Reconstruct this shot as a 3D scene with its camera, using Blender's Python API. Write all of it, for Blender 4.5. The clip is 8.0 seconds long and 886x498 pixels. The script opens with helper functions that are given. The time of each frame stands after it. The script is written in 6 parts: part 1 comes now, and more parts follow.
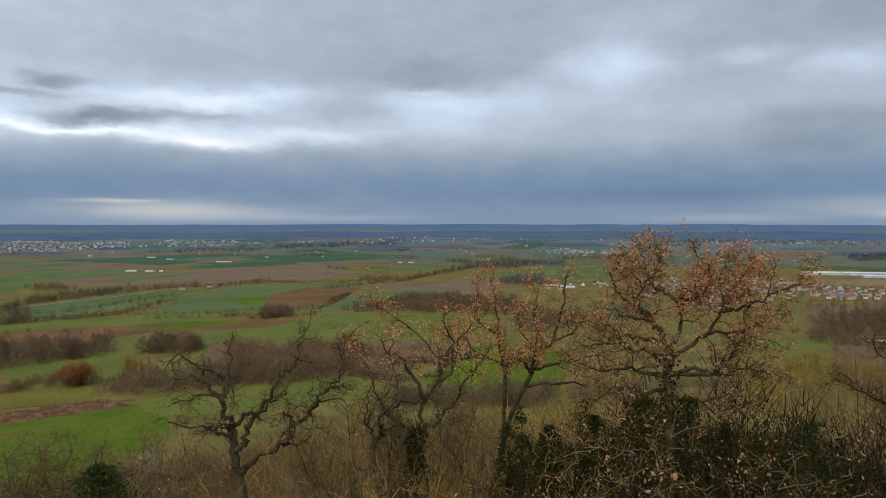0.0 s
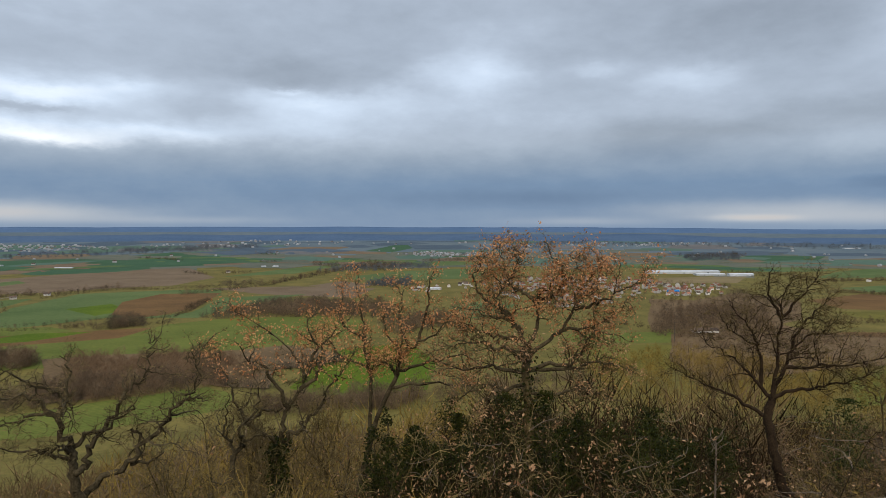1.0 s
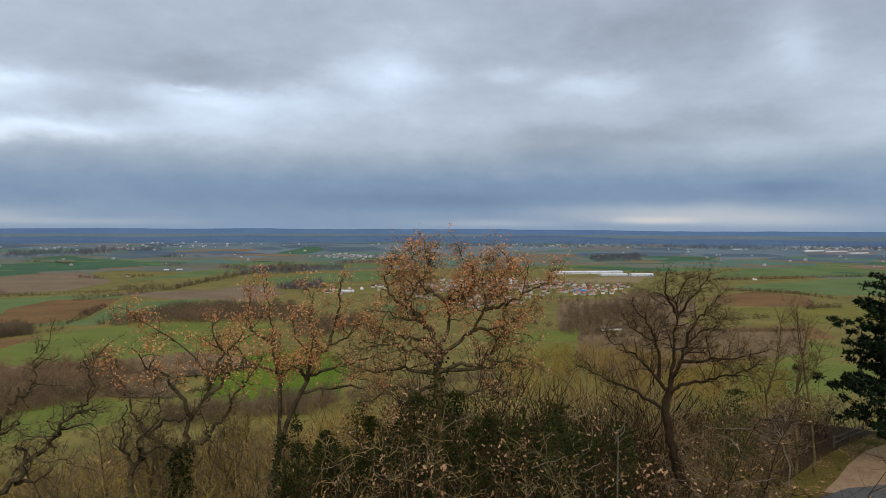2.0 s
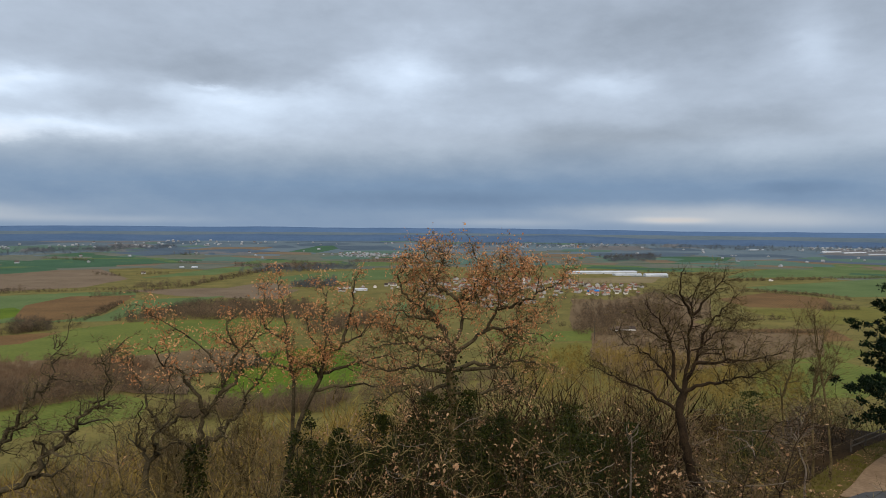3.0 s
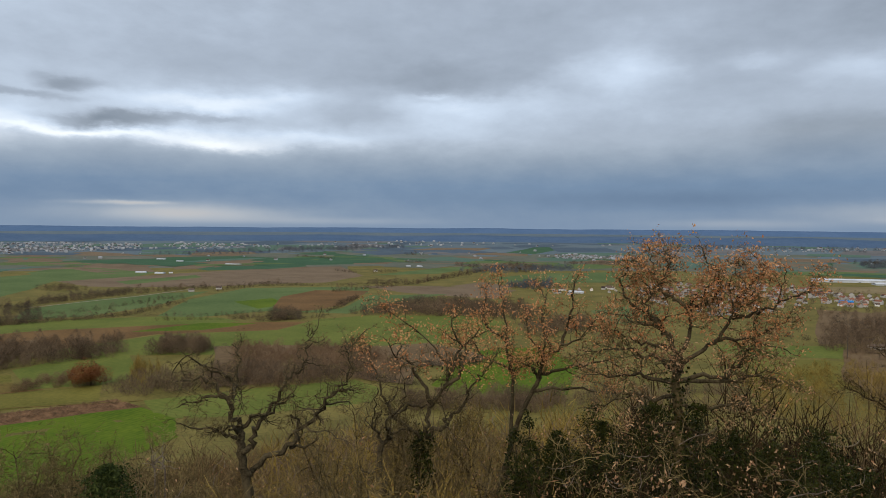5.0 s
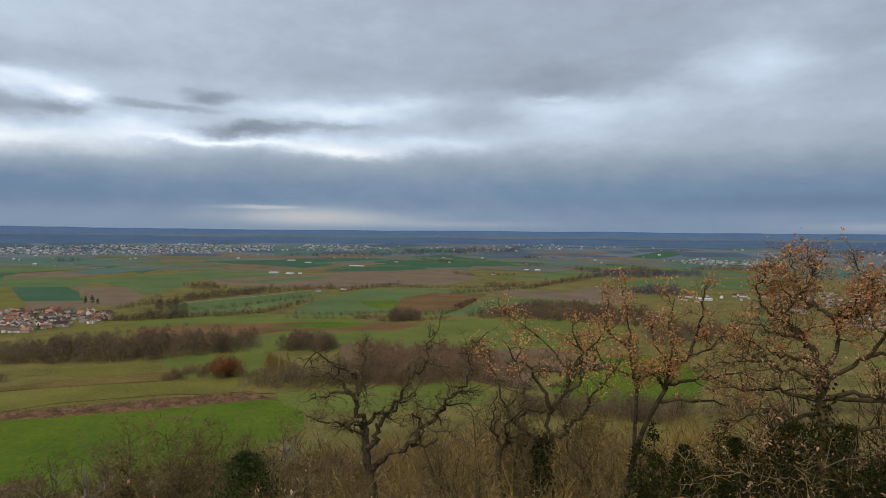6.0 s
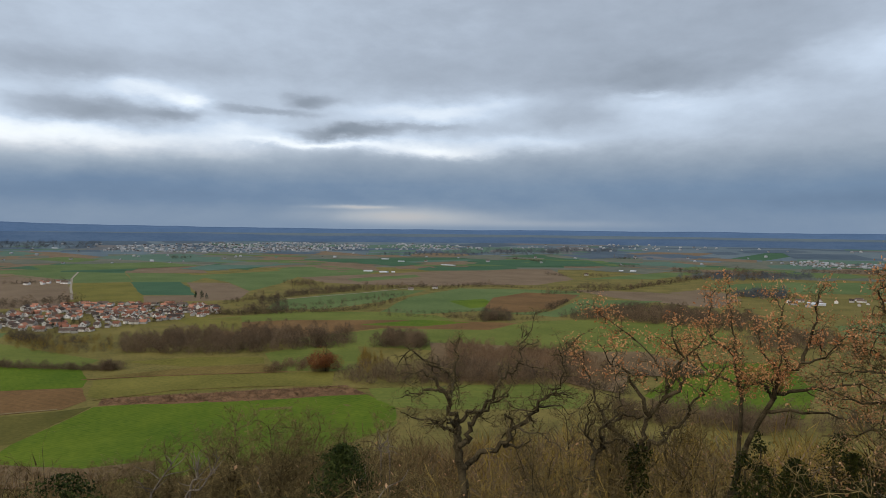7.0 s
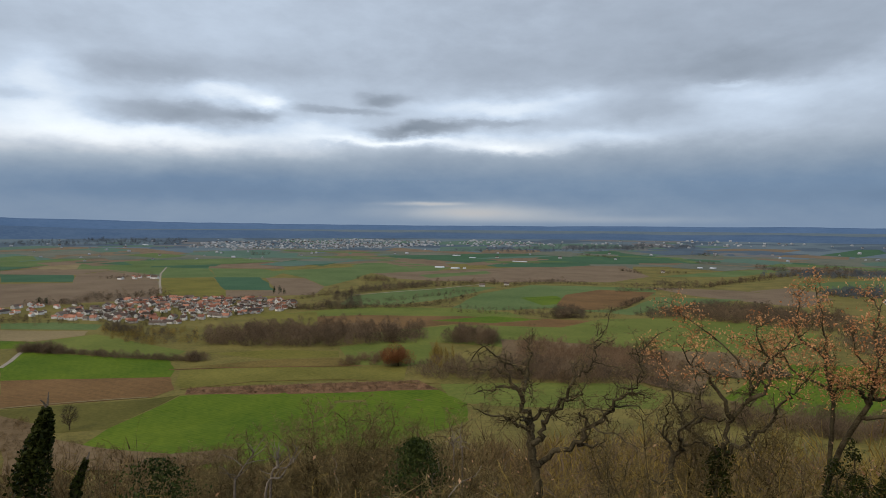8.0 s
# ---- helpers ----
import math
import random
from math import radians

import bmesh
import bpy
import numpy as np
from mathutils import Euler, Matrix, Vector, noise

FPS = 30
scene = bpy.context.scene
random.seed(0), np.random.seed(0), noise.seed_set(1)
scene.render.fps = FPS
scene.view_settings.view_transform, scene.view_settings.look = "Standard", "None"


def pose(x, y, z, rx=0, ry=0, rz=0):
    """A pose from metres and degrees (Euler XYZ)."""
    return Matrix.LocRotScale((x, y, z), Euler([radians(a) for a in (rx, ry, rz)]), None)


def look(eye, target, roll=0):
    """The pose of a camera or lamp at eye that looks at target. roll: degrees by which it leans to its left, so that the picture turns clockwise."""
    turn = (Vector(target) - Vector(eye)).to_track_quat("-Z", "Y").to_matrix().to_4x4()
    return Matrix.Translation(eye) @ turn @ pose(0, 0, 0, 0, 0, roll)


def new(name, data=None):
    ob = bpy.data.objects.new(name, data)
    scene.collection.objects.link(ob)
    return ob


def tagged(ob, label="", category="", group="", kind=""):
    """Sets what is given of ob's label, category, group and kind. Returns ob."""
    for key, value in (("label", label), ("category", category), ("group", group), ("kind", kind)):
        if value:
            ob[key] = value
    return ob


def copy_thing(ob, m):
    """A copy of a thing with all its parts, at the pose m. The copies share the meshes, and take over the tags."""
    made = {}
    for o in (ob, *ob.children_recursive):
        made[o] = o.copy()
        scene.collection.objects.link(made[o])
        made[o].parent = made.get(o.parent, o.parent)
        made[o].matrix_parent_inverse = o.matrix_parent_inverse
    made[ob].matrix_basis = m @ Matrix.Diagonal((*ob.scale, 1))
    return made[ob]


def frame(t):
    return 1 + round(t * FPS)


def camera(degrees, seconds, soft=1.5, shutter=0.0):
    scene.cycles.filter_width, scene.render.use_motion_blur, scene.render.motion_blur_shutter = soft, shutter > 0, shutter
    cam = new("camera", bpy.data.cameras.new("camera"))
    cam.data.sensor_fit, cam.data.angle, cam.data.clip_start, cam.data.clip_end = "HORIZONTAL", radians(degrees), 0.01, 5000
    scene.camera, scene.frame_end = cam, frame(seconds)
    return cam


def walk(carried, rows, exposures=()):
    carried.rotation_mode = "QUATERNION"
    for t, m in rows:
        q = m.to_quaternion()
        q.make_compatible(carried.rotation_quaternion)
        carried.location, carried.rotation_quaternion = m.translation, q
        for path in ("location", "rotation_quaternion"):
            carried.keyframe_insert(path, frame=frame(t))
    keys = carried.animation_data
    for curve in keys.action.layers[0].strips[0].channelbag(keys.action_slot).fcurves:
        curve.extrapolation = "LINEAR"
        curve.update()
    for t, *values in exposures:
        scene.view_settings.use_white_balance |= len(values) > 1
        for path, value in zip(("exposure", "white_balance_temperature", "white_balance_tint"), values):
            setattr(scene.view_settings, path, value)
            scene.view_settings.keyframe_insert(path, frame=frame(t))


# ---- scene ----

# ---- camera: it turns on its heel, arm's length from the axis ----
EYE_Z, ARM = 140.0, 0.6
PATH = [
    (0, -0.00, -2.36, -0.03), (0.5, -6.29, -2.27, -0.11), (1, -11.55, -2.11, -0.13), (1.5, -15.88, -1.98, -0.15),
    (1.7, -17.27, -1.92, -0.14), (2.3, -19.95, -1.95, -0.32), (2.8, -19.09, -2.00, -0.41), (3, -17.95, -2.01, -0.50),
    (3.5, -14.04, -2.12, -0.46), (4, -9.58, -2.21, -0.46), (4.5, -4.61, -2.06, -0.47), (6, 11.01, -1.81, -0.50),
    (6.5, 15.20, -1.98, -0.57), (7, 18.97, -1.92, -0.58), (7.5, 22.38, -2.13, -0.51), (8, 25.17, -2.28, -0.34)]
cam = camera(68.02, 8.0, soft=0.8)


def stand(t, yaw, pitch, roll):
    a = radians(yaw)
    return t, pose(-ARM * math.sin(a), ARM * (math.cos(a) - 1), EYE_Z, 90 + pitch, roll, yaw)


walk(cam, [stand(*row) for row in PATH],
     [(0, 0.08), (1, 0.16), (2, 0.22), (3.5, 0.22), (4.5, 0.14), (6, 0.0), (8, 0.0)])


# ---- world and sun ----
class Nodes:
    """Short hand for node trees."""

    def __init__(self, tree):
        self.t = tree
        tree.nodes.clear()

    def add(self, kind):
        return self.t.nodes.new(kind)

    def put(self, socket, value):
        if isinstance(value, bpy.types.NodeSocket):
            self.t.links.new(value, socket)
        else:
            socket.default_value = value

    def math(self, op, a, b=0.0, c=0.0, clamp=False):
        n = self.add("ShaderNodeMath")
        n.operation, n.use_clamp = op, clamp
        for i, v in enumerate((a, b, c)):
            self.put(n.inputs[i], v)
        return n.outputs[0]

    def noise(self, vector, scale, detail=4.0, rough=0.55, kind="FBM", distortion=0.0):
        n = self.add("ShaderNodeTexNoise")
        n.noise_type = kind
        self.put(n.inputs["Vector"], vector)
        n.inputs["Scale"].default_value, n.inputs["Detail"].default_value = scale, detail
        n.inputs["Roughness"].default_value, n.inputs["Distortion"].default_value = rough, distortion
        return n.outputs["Fac"]

    def ramp(self, fac, stops, mode="LINEAR"):
        n = self.add("ShaderNodeValToRGB")
        n.color_ramp.interpolation = mode
        el = n.color_ramp.elements
        while len(el) < len(stops):
            el.new(0.5)
        for e, (at, col) in zip(el, stops):
            e.position, e.color = at, (*col, 1)
        self.put(n.inputs[0], fac)
        return n.outputs[0]

    def mix(self, fac, a, b, blend="MIX"):
        n = self.add("ShaderNodeMix")
        n.data_type, n.blend_type = "RGBA", blend
        self.put(n.inputs[0], fac)
        for s, v in ((n.inputs[6], a), (n.inputs[7], b)):
            self.put(s, v if isinstance(v, bpy.types.NodeSocket) else (*v, 1))
        return n.outputs[2]


SUN_HEIGHT, SUN_BEARING = 38, 200


def make_world():
    world = bpy.data.worlds.new("overcast_sky")
    scene.world = world
    world.use_nodes = True
    n = Nodes(world.node_tree)
    way = n.add("ShaderNodeTexCoord").outputs["Generated"]
    xyz = n.add("ShaderNodeSeparateXYZ")
    n.put(xyz.inputs[0], way)
    x, y, z = xyz.outputs
    bearing = n.math("MULTIPLY", n.math("ARCTAN2", x, y), 180 / math.pi)
    height = n.math("MULTIPLY", n.math("ARCSINE", z), 180 / math.pi)
    # bearing and height as a plane, bent by noise so that no cloud has a clean edge
    flat = n.add("ShaderNodeCombineXYZ")
    n.put(flat.inputs[0], n.math("MULTIPLY", bearing, 0.45))
    n.put(flat.inputs[1], height)
    bend = n.noise(flat.outputs[0], 0.13, 5, 0.6)
    bend2 = n.noise(flat.outputs[0], 0.31, 5, 0.6)
    b = n.math("ADD", bearing, n.math("MULTIPLY", n.math("SUBTRACT", bend, 0.5), 9))
    loose = n.math("MULTIPLY", n.math("MULTIPLY", height, 1 / 7, clamp=True), 2.6)
    h = n.math("ADD", height, n.math("MULTIPLY", n.math("SUBTRACT", bend2, 0.5), loose))

    def cloud_sum(total, spots, edge):
        for b0, h0, wb, wh, amount in spots:
            u = n.math("MULTIPLY", n.math("SUBTRACT", b, b0), 1 / wb)
            v = n.math("MULTIPLY", n.math("SUBTRACT", h, h0), 1 / wh)
            d = n.math("POWER", n.math("ADD", n.math("MULTIPLY", u, u), n.math("MULTIPLY", v, v)), edge)
            total = n.math("ADD", total, n.math("MULTIPLY", n.math("POWER", 2.718, n.math("MULTIPLY", d, -1)), amount))
        return total

    # the layers of the cloud deck from the horizon up
    deck = n.ramp(n.math("MULTIPLY", h, 1 / 90, clamp=True), SKY_DECK)
    grey = n.add("ShaderNodeSeparateColor")
    n.put(grey.inputs[0], deck)
    strips = cloud_sum(0.0, LOW_STRIPS, 1.0)
    total = cloud_sum(n.math("ADD", grey.outputs[0], strips), GAPS_WEST + GAPS_EAST + DECK_TONE, 1.0)
    total = cloud_sum(total, BANKS_WEST + BANKS_EAST, 1.35)
    # billows
    grain = n.math("SUBTRACT", n.noise(flat.outputs[0], 0.22, 7, 0.55), 0.5)
    calm = n.math("ADD", 0.35, n.math("MULTIPLY", n.math("MULTIPLY", height, 1 / 8, clamp=True), 0.65))
    total = n.math("ADD", total, n.math("MULTIPLY", n.math("MULTIPLY", grain, 0.22), calm))
    wisps = n.math("SUBTRACT", n.noise(flat.outputs[0], 0.75, 6, 0.6), 0.5)
    total = n.math("ADD", total, n.math("MULTIPLY", n.math("MULTIPLY", wisps, 0.13), calm))
    # low cloud is seen through more air, and so bluer
    high = n.ramp(total, [(0.0, (0.161, 0.20, 0.253)), (0.25, (0.283, 0.33, 0.398)), (0.45, (0.409, 0.475, 0.572)), (0.68, (0.615, 0.72, 0.864)), (1.0, (1.060, 1.13, 1.183))])
    low = n.ramp(total, [(0.0, (0.070, 0.13, 0.242)), (0.2, (0.152, 0.235, 0.369)), (0.45, (0.373, 0.45, 0.542)), (0.72, (0.666, 0.655, 0.640)), (1.0, (1.060, 1.05, 1.047))])
    cloud = n.mix(n.math("MULTIPLY", n.math("SUBTRACT", height, 3.5), 1 / 4, clamp=True), low, high)
    # the clear strips near the horizon take the colour of the low sun
    cloud = n.mix(n.math("MULTIPLY", strips, 1.9, clamp=True), cloud, (0.50, 0.48, 0.485))
    sky = n.add("ShaderNodeTexSky")
    sky.sky_type = "NISHITA"
    sky.sun_disc, sky.sun_elevation, sky.sun_rotation = False, radians(SUN_HEIGHT), radians(SUN_BEARING)
    air = n.mix(1.0, sky.outputs[0], (0.1, 0.1, 0.1), "MULTIPLY")
    # an overcast deck is brighter overhead than near the horizon
    lift = n.math("ADD", 1.0, n.math("MULTIPLY", n.math("MULTIPLY", n.math("SUBTRACT", height, 24), 1 / 50, clamp=True), 0.7))
    bright = n.add("ShaderNodeVectorMath")
    bright.operation = "SCALE"
    n.put(bright.inputs[0], n.mix(0.06, cloud, air))
    n.put(bright.inputs["Scale"], lift)
    back = n.add("ShaderNodeBackground")
    n.put(back.inputs[0], bright.outputs[0])
    back.inputs[1].default_value = 1.0
    out = n.add("ShaderNodeOutputWorld")
    n.put(out.inputs[0], back.outputs[0])


SKY_DECK = [(v / 90, (g, g, g)) for v, g in (
    (0, .27), (.6, .27), (1.2, .26), (2.4, .22), (4.0, .25), (5.4, .33), (6.8, .47), (9, .54), (11.5, .52), (14, .46), (18, .47), (24, .50), (40, .50))]
# bearing, height, half width, half height, brighter or darker
GAPS_WEST = [
    (-46.4, 6.46, 11, 1.08, 0.42), (-56.6, 7.7, 5.8, 2.96, 0.3), (-55.8, 11.21, 2.5, 1.48, 0.14), (-43.8, 10.54, 4.4, 0.69, 0.26), (-40.2, 9.67, 2.1, 0.44, 0.34),
    (-36.1, 7.81, 4.4, 0.99, 0.26), (-29.3, 6.92, 6.4, 0.34, 0.32), (-19.5, 6.48, 4.9, 0.39, 0.34), (-22, 9.77, 5.9, 0.79, 0.24), (-20.5, 7.25, 9.8, 0.64, 0.22),
    (-14.8, 10.73, 2.9, 0.69, 0.18), (-10.5, 7.38, 4.3, 0.74, 0.18)]
GAPS_EAST = [
    (0.6, 10.11, 7, 0.89, 0.22), (-1.5, 11.07, 1.8, 0.3, 0.2), (0.2, 8.25, 8, 1.28, 0.12), (7.6, 11.31, 2, 0.99, 0.12), (-17.7, 9.56, 3.7, 0.89, 0.12),
    (-16.3, 6.63, 5.9, 0.59, 0.1), (14.2, 12.87, 3, 1.97, 0.26), (24.4, 13.19, 2.9, 0.89, 0.16), (32.6, 11.92, 4.2, 1.23, 0.18), (9.8, 13.26, 2.2, 0.99, 0.14),
    (46.3, 14.08, 2.5, 2.46, 0.2), (44.8, 5.82, 5.8, 0.99, 0.08), (18.6, 16.02, 7.9, 1.48, 0.08)]
BANKS_WEST = [
    (-47.7, 8.74, 5.4, 0.79, -0.26), (-49.7, 7.94, 3.1, 0.49, -0.12), (-49.3, 11.49, 4.9, 1.18, -0.16), (-42, 8.67, 2.1, 0.44, -0.19), (-30.3, 10.64, 2.1, 0.64, -0.30),
    (-26.4, 8.05, 2.9, 0.64, -0.36), (-29.8, 7.86, 2.7, 0.39, -0.22), (-58, 9.13, 2.2, 0.49, -0.16), (-34.2, 9.51, 4.6, 0.3, -0.20), (-42.5, 12.49, 9.4, 1.18, -0.08),
    (-46.5, 2.84, 13.7, 1.28, -0.05)]
DECK_TONE = [(-45, 17, 24, 6, 0.1), (46, 17, 18, 7, -0.12), (20, 14, 36, 14, -0.08), (-8, 17, 18, 4, -0.03)]
BANKS_EAST = [
    (-19.6, 12.68, 9.8, 1.48, -0.06), (-1.5, 12.31, 8.5, 1.38, -0.15), (-7.9, 9.57, 3.3, 0.99, -0.12), (-22, 8.5, 4.4, 0.3, -0.16), (29.1, 7.09, 9, 1.67, -0.15),
    (39.8, 8.34, 8.4, 1.38, -0.12), (36, 15.92, 5.5, 2.71, -0.07), (45.4, 8.85, 4.6, 1.48, -0.06), (17.3, 2.28, 9.8, 0.74, -0.06), (45.9, 3.24, 3.3, 0.49, -0.08)]
# pale clear strips low over the horizon
LOW_STRIPS = [(-21.9, 0.89, 6.4, 0.59, 0.28), (-26.4, 1.65, 3.0, 0.15, 0.26), (-11.8, 0.35, 8.6, 0.3, 0.07), (36.7, 0.63, 2.7, 0.25, 0.3), (39.2, 1.17, 8.9, 0.74, 0.16), (45.7, 0.58, 6.2, 0.49, 0.1), (23.6, 0.32, 5.8, 0.34, 0.08)]
make_world()

sun = new("sun", bpy.data.lights.new("sun", "SUN"))
sun.data.energy, sun.data.angle, sun.data.color = 1.45, radians(25), (1.0, 0.88, 0.72)
sun.matrix_world = look(Vector((math.sin(radians(SUN_BEARING)) * math.cos(radians(SUN_HEIGHT)), math.cos(radians(SUN_BEARING)) * math.cos(radians(SUN_HEIGHT)),
                                math.sin(radians(SUN_HEIGHT)))) * 300, (0, 0, 0))


# ---- materials ----
def mat(name, dark, light, scale, fine=8.0, rough=0.9, bump=0.0, per_object=0.0, per_leaf=0.0, rows=0.0, spec=0.05, through_light=0.0, metal=0.0):
    """A surface that varies between two colours at two scales (repeats per metre)."""
    m = bpy.data.materials.new(name)
    m.use_nodes = True
    n = Nodes(m.node_tree)
    place = n.add("ShaderNodeNewGeometry").outputs["Position"]
    wide = n.noise(place, scale, 4, 0.6)
    grain = n.noise(place, scale * fine, 5, 0.65)
    mixf = n.math("ADD", n.math("MULTIPLY", n.math("SUBTRACT", wide, 0.5), 2.0), n.math("MULTIPLY", n.math("SUBTRACT", grain, 0.5), 1.8))
    mixf = n.math("ADD", mixf, 0.5)
    if per_object:
        rnd = n.add("ShaderNodeObjectInfo").outputs["Random"]
        mixf = n.math("ADD", mixf, n.math("MULTIPLY", n.math("SUBTRACT", rnd, 0.5), per_object))
    if per_leaf:
        rnd = n.add("ShaderNodeNewGeometry").outputs["Random Per Island"]
        mixf = n.math("ADD", mixf, n.math("MULTIPLY", n.math("SUBTRACT", rnd, 0.5), per_leaf))
    if rows:
        w = n.add("ShaderNodeTexWave")
        turn = n.add("ShaderNodeMapping")
        turn.inputs["Rotation"].default_value[2] = rows
        n.put(turn.inputs[0], place)
        n.put(w.inputs["Vector"], turn.outputs[0])
        w.inputs["Scale"].default_value, w.inputs["Distortion"].default_value, w.inputs["Detail"].default_value = 0.07, 1.2, 3
        w.inputs["Detail Scale"].default_value = 0.3
        mixf = n.math("ADD", mixf, n.math("MULTIPLY", n.math("SUBTRACT", w.outputs["Fac"], 0.5), 0.28))
    mixf = n.math("MULTIPLY", mixf, 1.0, clamp=True)
    col = n.mix(mixf, dark, light)
    shade = n.add("ShaderNodeBsdfPrincipled")
    n.put(shade.inputs["Base Color"], col)
    shade.inputs["Roughness"].default_value = rough
    shade.inputs["Specular IOR Level"].default_value = spec
    shade.inputs["Metallic"].default_value = metal
    if bump:
        bp = n.add("ShaderNodeBump")
        bp.inputs["Strength"].default_value, bp.inputs["Distance"].default_value = 0.6, bump
        n.put(bp.inputs["Height"], grain)
        n.put(shade.inputs["Normal"], bp.outputs[0])
    last = shade.outputs[0]
    if through_light:
        glow = n.add("ShaderNodeBsdfTranslucent")
        n.put(glow.inputs[0], col)
        both = n.add("ShaderNodeMixShader")
        both.inputs[0].default_value = through_light
        n.put(both.inputs[1], last)
        n.put(both.inputs[2], glow.outputs[0])
        last = both.outputs[0]
    out = n.add("ShaderNodeOutputMaterial")
    n.put(out.inputs[0], last)
    return m


M_GROUND = mat("rough_grass", (0.096, 0.083, 0.022), (0.2, 0.155, 0.045), 0.02, 14)
M_WHEAT = mat("young_wheat", (0.054, 0.092, 0.007), (0.116, 0.15, 0.013), 0.012, 20, rows=0.4)
M_GREEN = mat("meadow_green", (0.084, 0.104, 0.02), (0.155, 0.162, 0.035), 0.012, 20, rows=1.2)
# Meadow green again, greyed and blued in the colour for mid-distance haze.
M_GREENMID = mat("winter_grass", (0.07, 0.104, 0.032), (0.125, 0.156, 0.054), 0.008, 20, rows=1.0)
M_DARKGREEN = mat("dark_green_crop", (0.038, 0.084, 0.042), (0.06, 0.112, 0.056), 0.01, 20, rows=0.8)
M_OLIVE = mat("olive_pasture", (0.1, 0.09, 0.018), (0.184, 0.154, 0.034), 0.015, 18)
M_SOIL = mat("ploughed_soil", (0.13, 0.088, 0.052), (0.2, 0.14, 0.085), 0.012, 22, rows=0.2)
M_REDSOIL = mat("red_brown_soil", (0.105, 0.058, 0.022), (0.19, 0.106, 0.042), 0.012, 22, rows=0.9)
M_TAN = mat("stubble", (0.17, 0.125, 0.06), (0.25, 0.185, 0.09), 0.015, 20, rows=0.5)
M_BRAMBLE = mat("dry_bramble", (0.06, 0.031, 0.014), (0.24, 0.13, 0.064), 0.08, 8, bump=0.3)
M_COMMON = mat("brown_common", (0.115, 0.074, 0.036), (0.185, 0.122, 0.064), 0.012, 18)
M_TRACK = mat("pale_track", (0.22, 0.18, 0.13), (0.34, 0.29, 0.22), 0.1, 9)
M_ASPHALT = mat("asphalt", (0.06, 0.058, 0.056), (0.10, 0.096, 0.092), 0.5, 20, rough=1.0, bump=0.01, spec=0.08)
M_GRAVEL = mat("trodden_gravel", (0.2, 0.125, 0.07), (0.34, 0.225, 0.13), 0.25, 14, bump=0.02)
# Leaf litter, darkened in its colour for the shade under the scrub.
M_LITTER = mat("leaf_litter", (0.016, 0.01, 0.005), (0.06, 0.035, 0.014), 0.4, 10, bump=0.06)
M_VERGE = mat("verge_grass", (0.07, 0.042, 0.016), (0.14, 0.105, 0.026), 0.5, 12, bump=0.05)
# Hill woods coloured blue to stand for the haze before them.
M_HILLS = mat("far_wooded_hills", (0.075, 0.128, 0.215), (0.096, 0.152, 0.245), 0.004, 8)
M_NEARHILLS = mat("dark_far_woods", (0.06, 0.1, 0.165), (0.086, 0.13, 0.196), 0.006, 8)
# Far plain and its fields, greyed and blued in the colour for haze.
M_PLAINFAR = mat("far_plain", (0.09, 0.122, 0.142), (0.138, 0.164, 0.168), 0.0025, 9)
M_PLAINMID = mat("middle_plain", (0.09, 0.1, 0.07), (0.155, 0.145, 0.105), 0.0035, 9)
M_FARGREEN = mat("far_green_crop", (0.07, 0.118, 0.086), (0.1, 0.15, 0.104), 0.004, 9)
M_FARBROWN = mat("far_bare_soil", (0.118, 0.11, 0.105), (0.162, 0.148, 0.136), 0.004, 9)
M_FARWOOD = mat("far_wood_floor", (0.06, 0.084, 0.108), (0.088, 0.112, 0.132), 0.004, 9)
# Twigs made near black: the thicket's deep shade is put into their colour.
M_SHADETWIG = mat("dark_wet_twig", (0.007, 0.005, 0.003), (0.062, 0.038, 0.017), 0.4, 10, per_leaf=0.8)
M_GRASS = mat("grass_blade", (0.06, 0.055, 0.01), (0.17, 0.15, 0.03), 0.6, 8, per_leaf=0.8)
M_HEATH = mat("brown_heath_twig", (0.058, 0.038, 0.017), (0.24, 0.158, 0.072), 0.05, 10, per_leaf=0.7)
M_DRYGRASS = mat("dry_grass", (0.095, 0.070, 0.018), (0.19, 0.13, 0.038), 0.02, 16)
M_HEDGE = mat("dark_hedge_twigs", (0.03, 0.024, 0.015), (0.095, 0.07, 0.042), 0.03, 10, per_leaf=0.7)
M_BARK = mat("grey_brown_bark", (0.015, 0.011, 0.0055), (0.125, 0.096, 0.052), 1.4, 9, bump=0.02)
# Bark nearly black throughout; on the thickets this colour stands in for shade.
M_DARKBARK = mat("dark_wet_bark", (0.012, 0.008, 0.005), (0.055, 0.036, 0.02), 1.4, 9, bump=0.03)
M_MOSSBARK = mat("lichened_bark", (0.034, 0.024, 0.01), (0.18, 0.13, 0.058), 1.1, 8, bump=0.02)
M_PALEBARK = mat("pale_bark", (0.1, 0.075, 0.052), (0.24, 0.19, 0.14), 1.6, 8, bump=0.01)
M_TWIG = mat("brown_twig", (0.07, 0.05, 0.018), (0.29, 0.214, 0.09), 0.25, 12, per_leaf=0.7)
M_TWIGFAR = mat("bare_wood", (0.082, 0.058, 0.037), (0.24, 0.165, 0.1), 0.03, 10, per_leaf=0.7)
M_DUSKWOOD = mat("dusky_bare_wood", (0.046, 0.036, 0.027), (0.145, 0.108, 0.074), 0.03, 10, per_leaf=0.7)
# Bare trees far off; haze is mixed into their blue-grey colour.
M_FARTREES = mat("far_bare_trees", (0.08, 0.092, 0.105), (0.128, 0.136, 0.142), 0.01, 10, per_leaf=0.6)
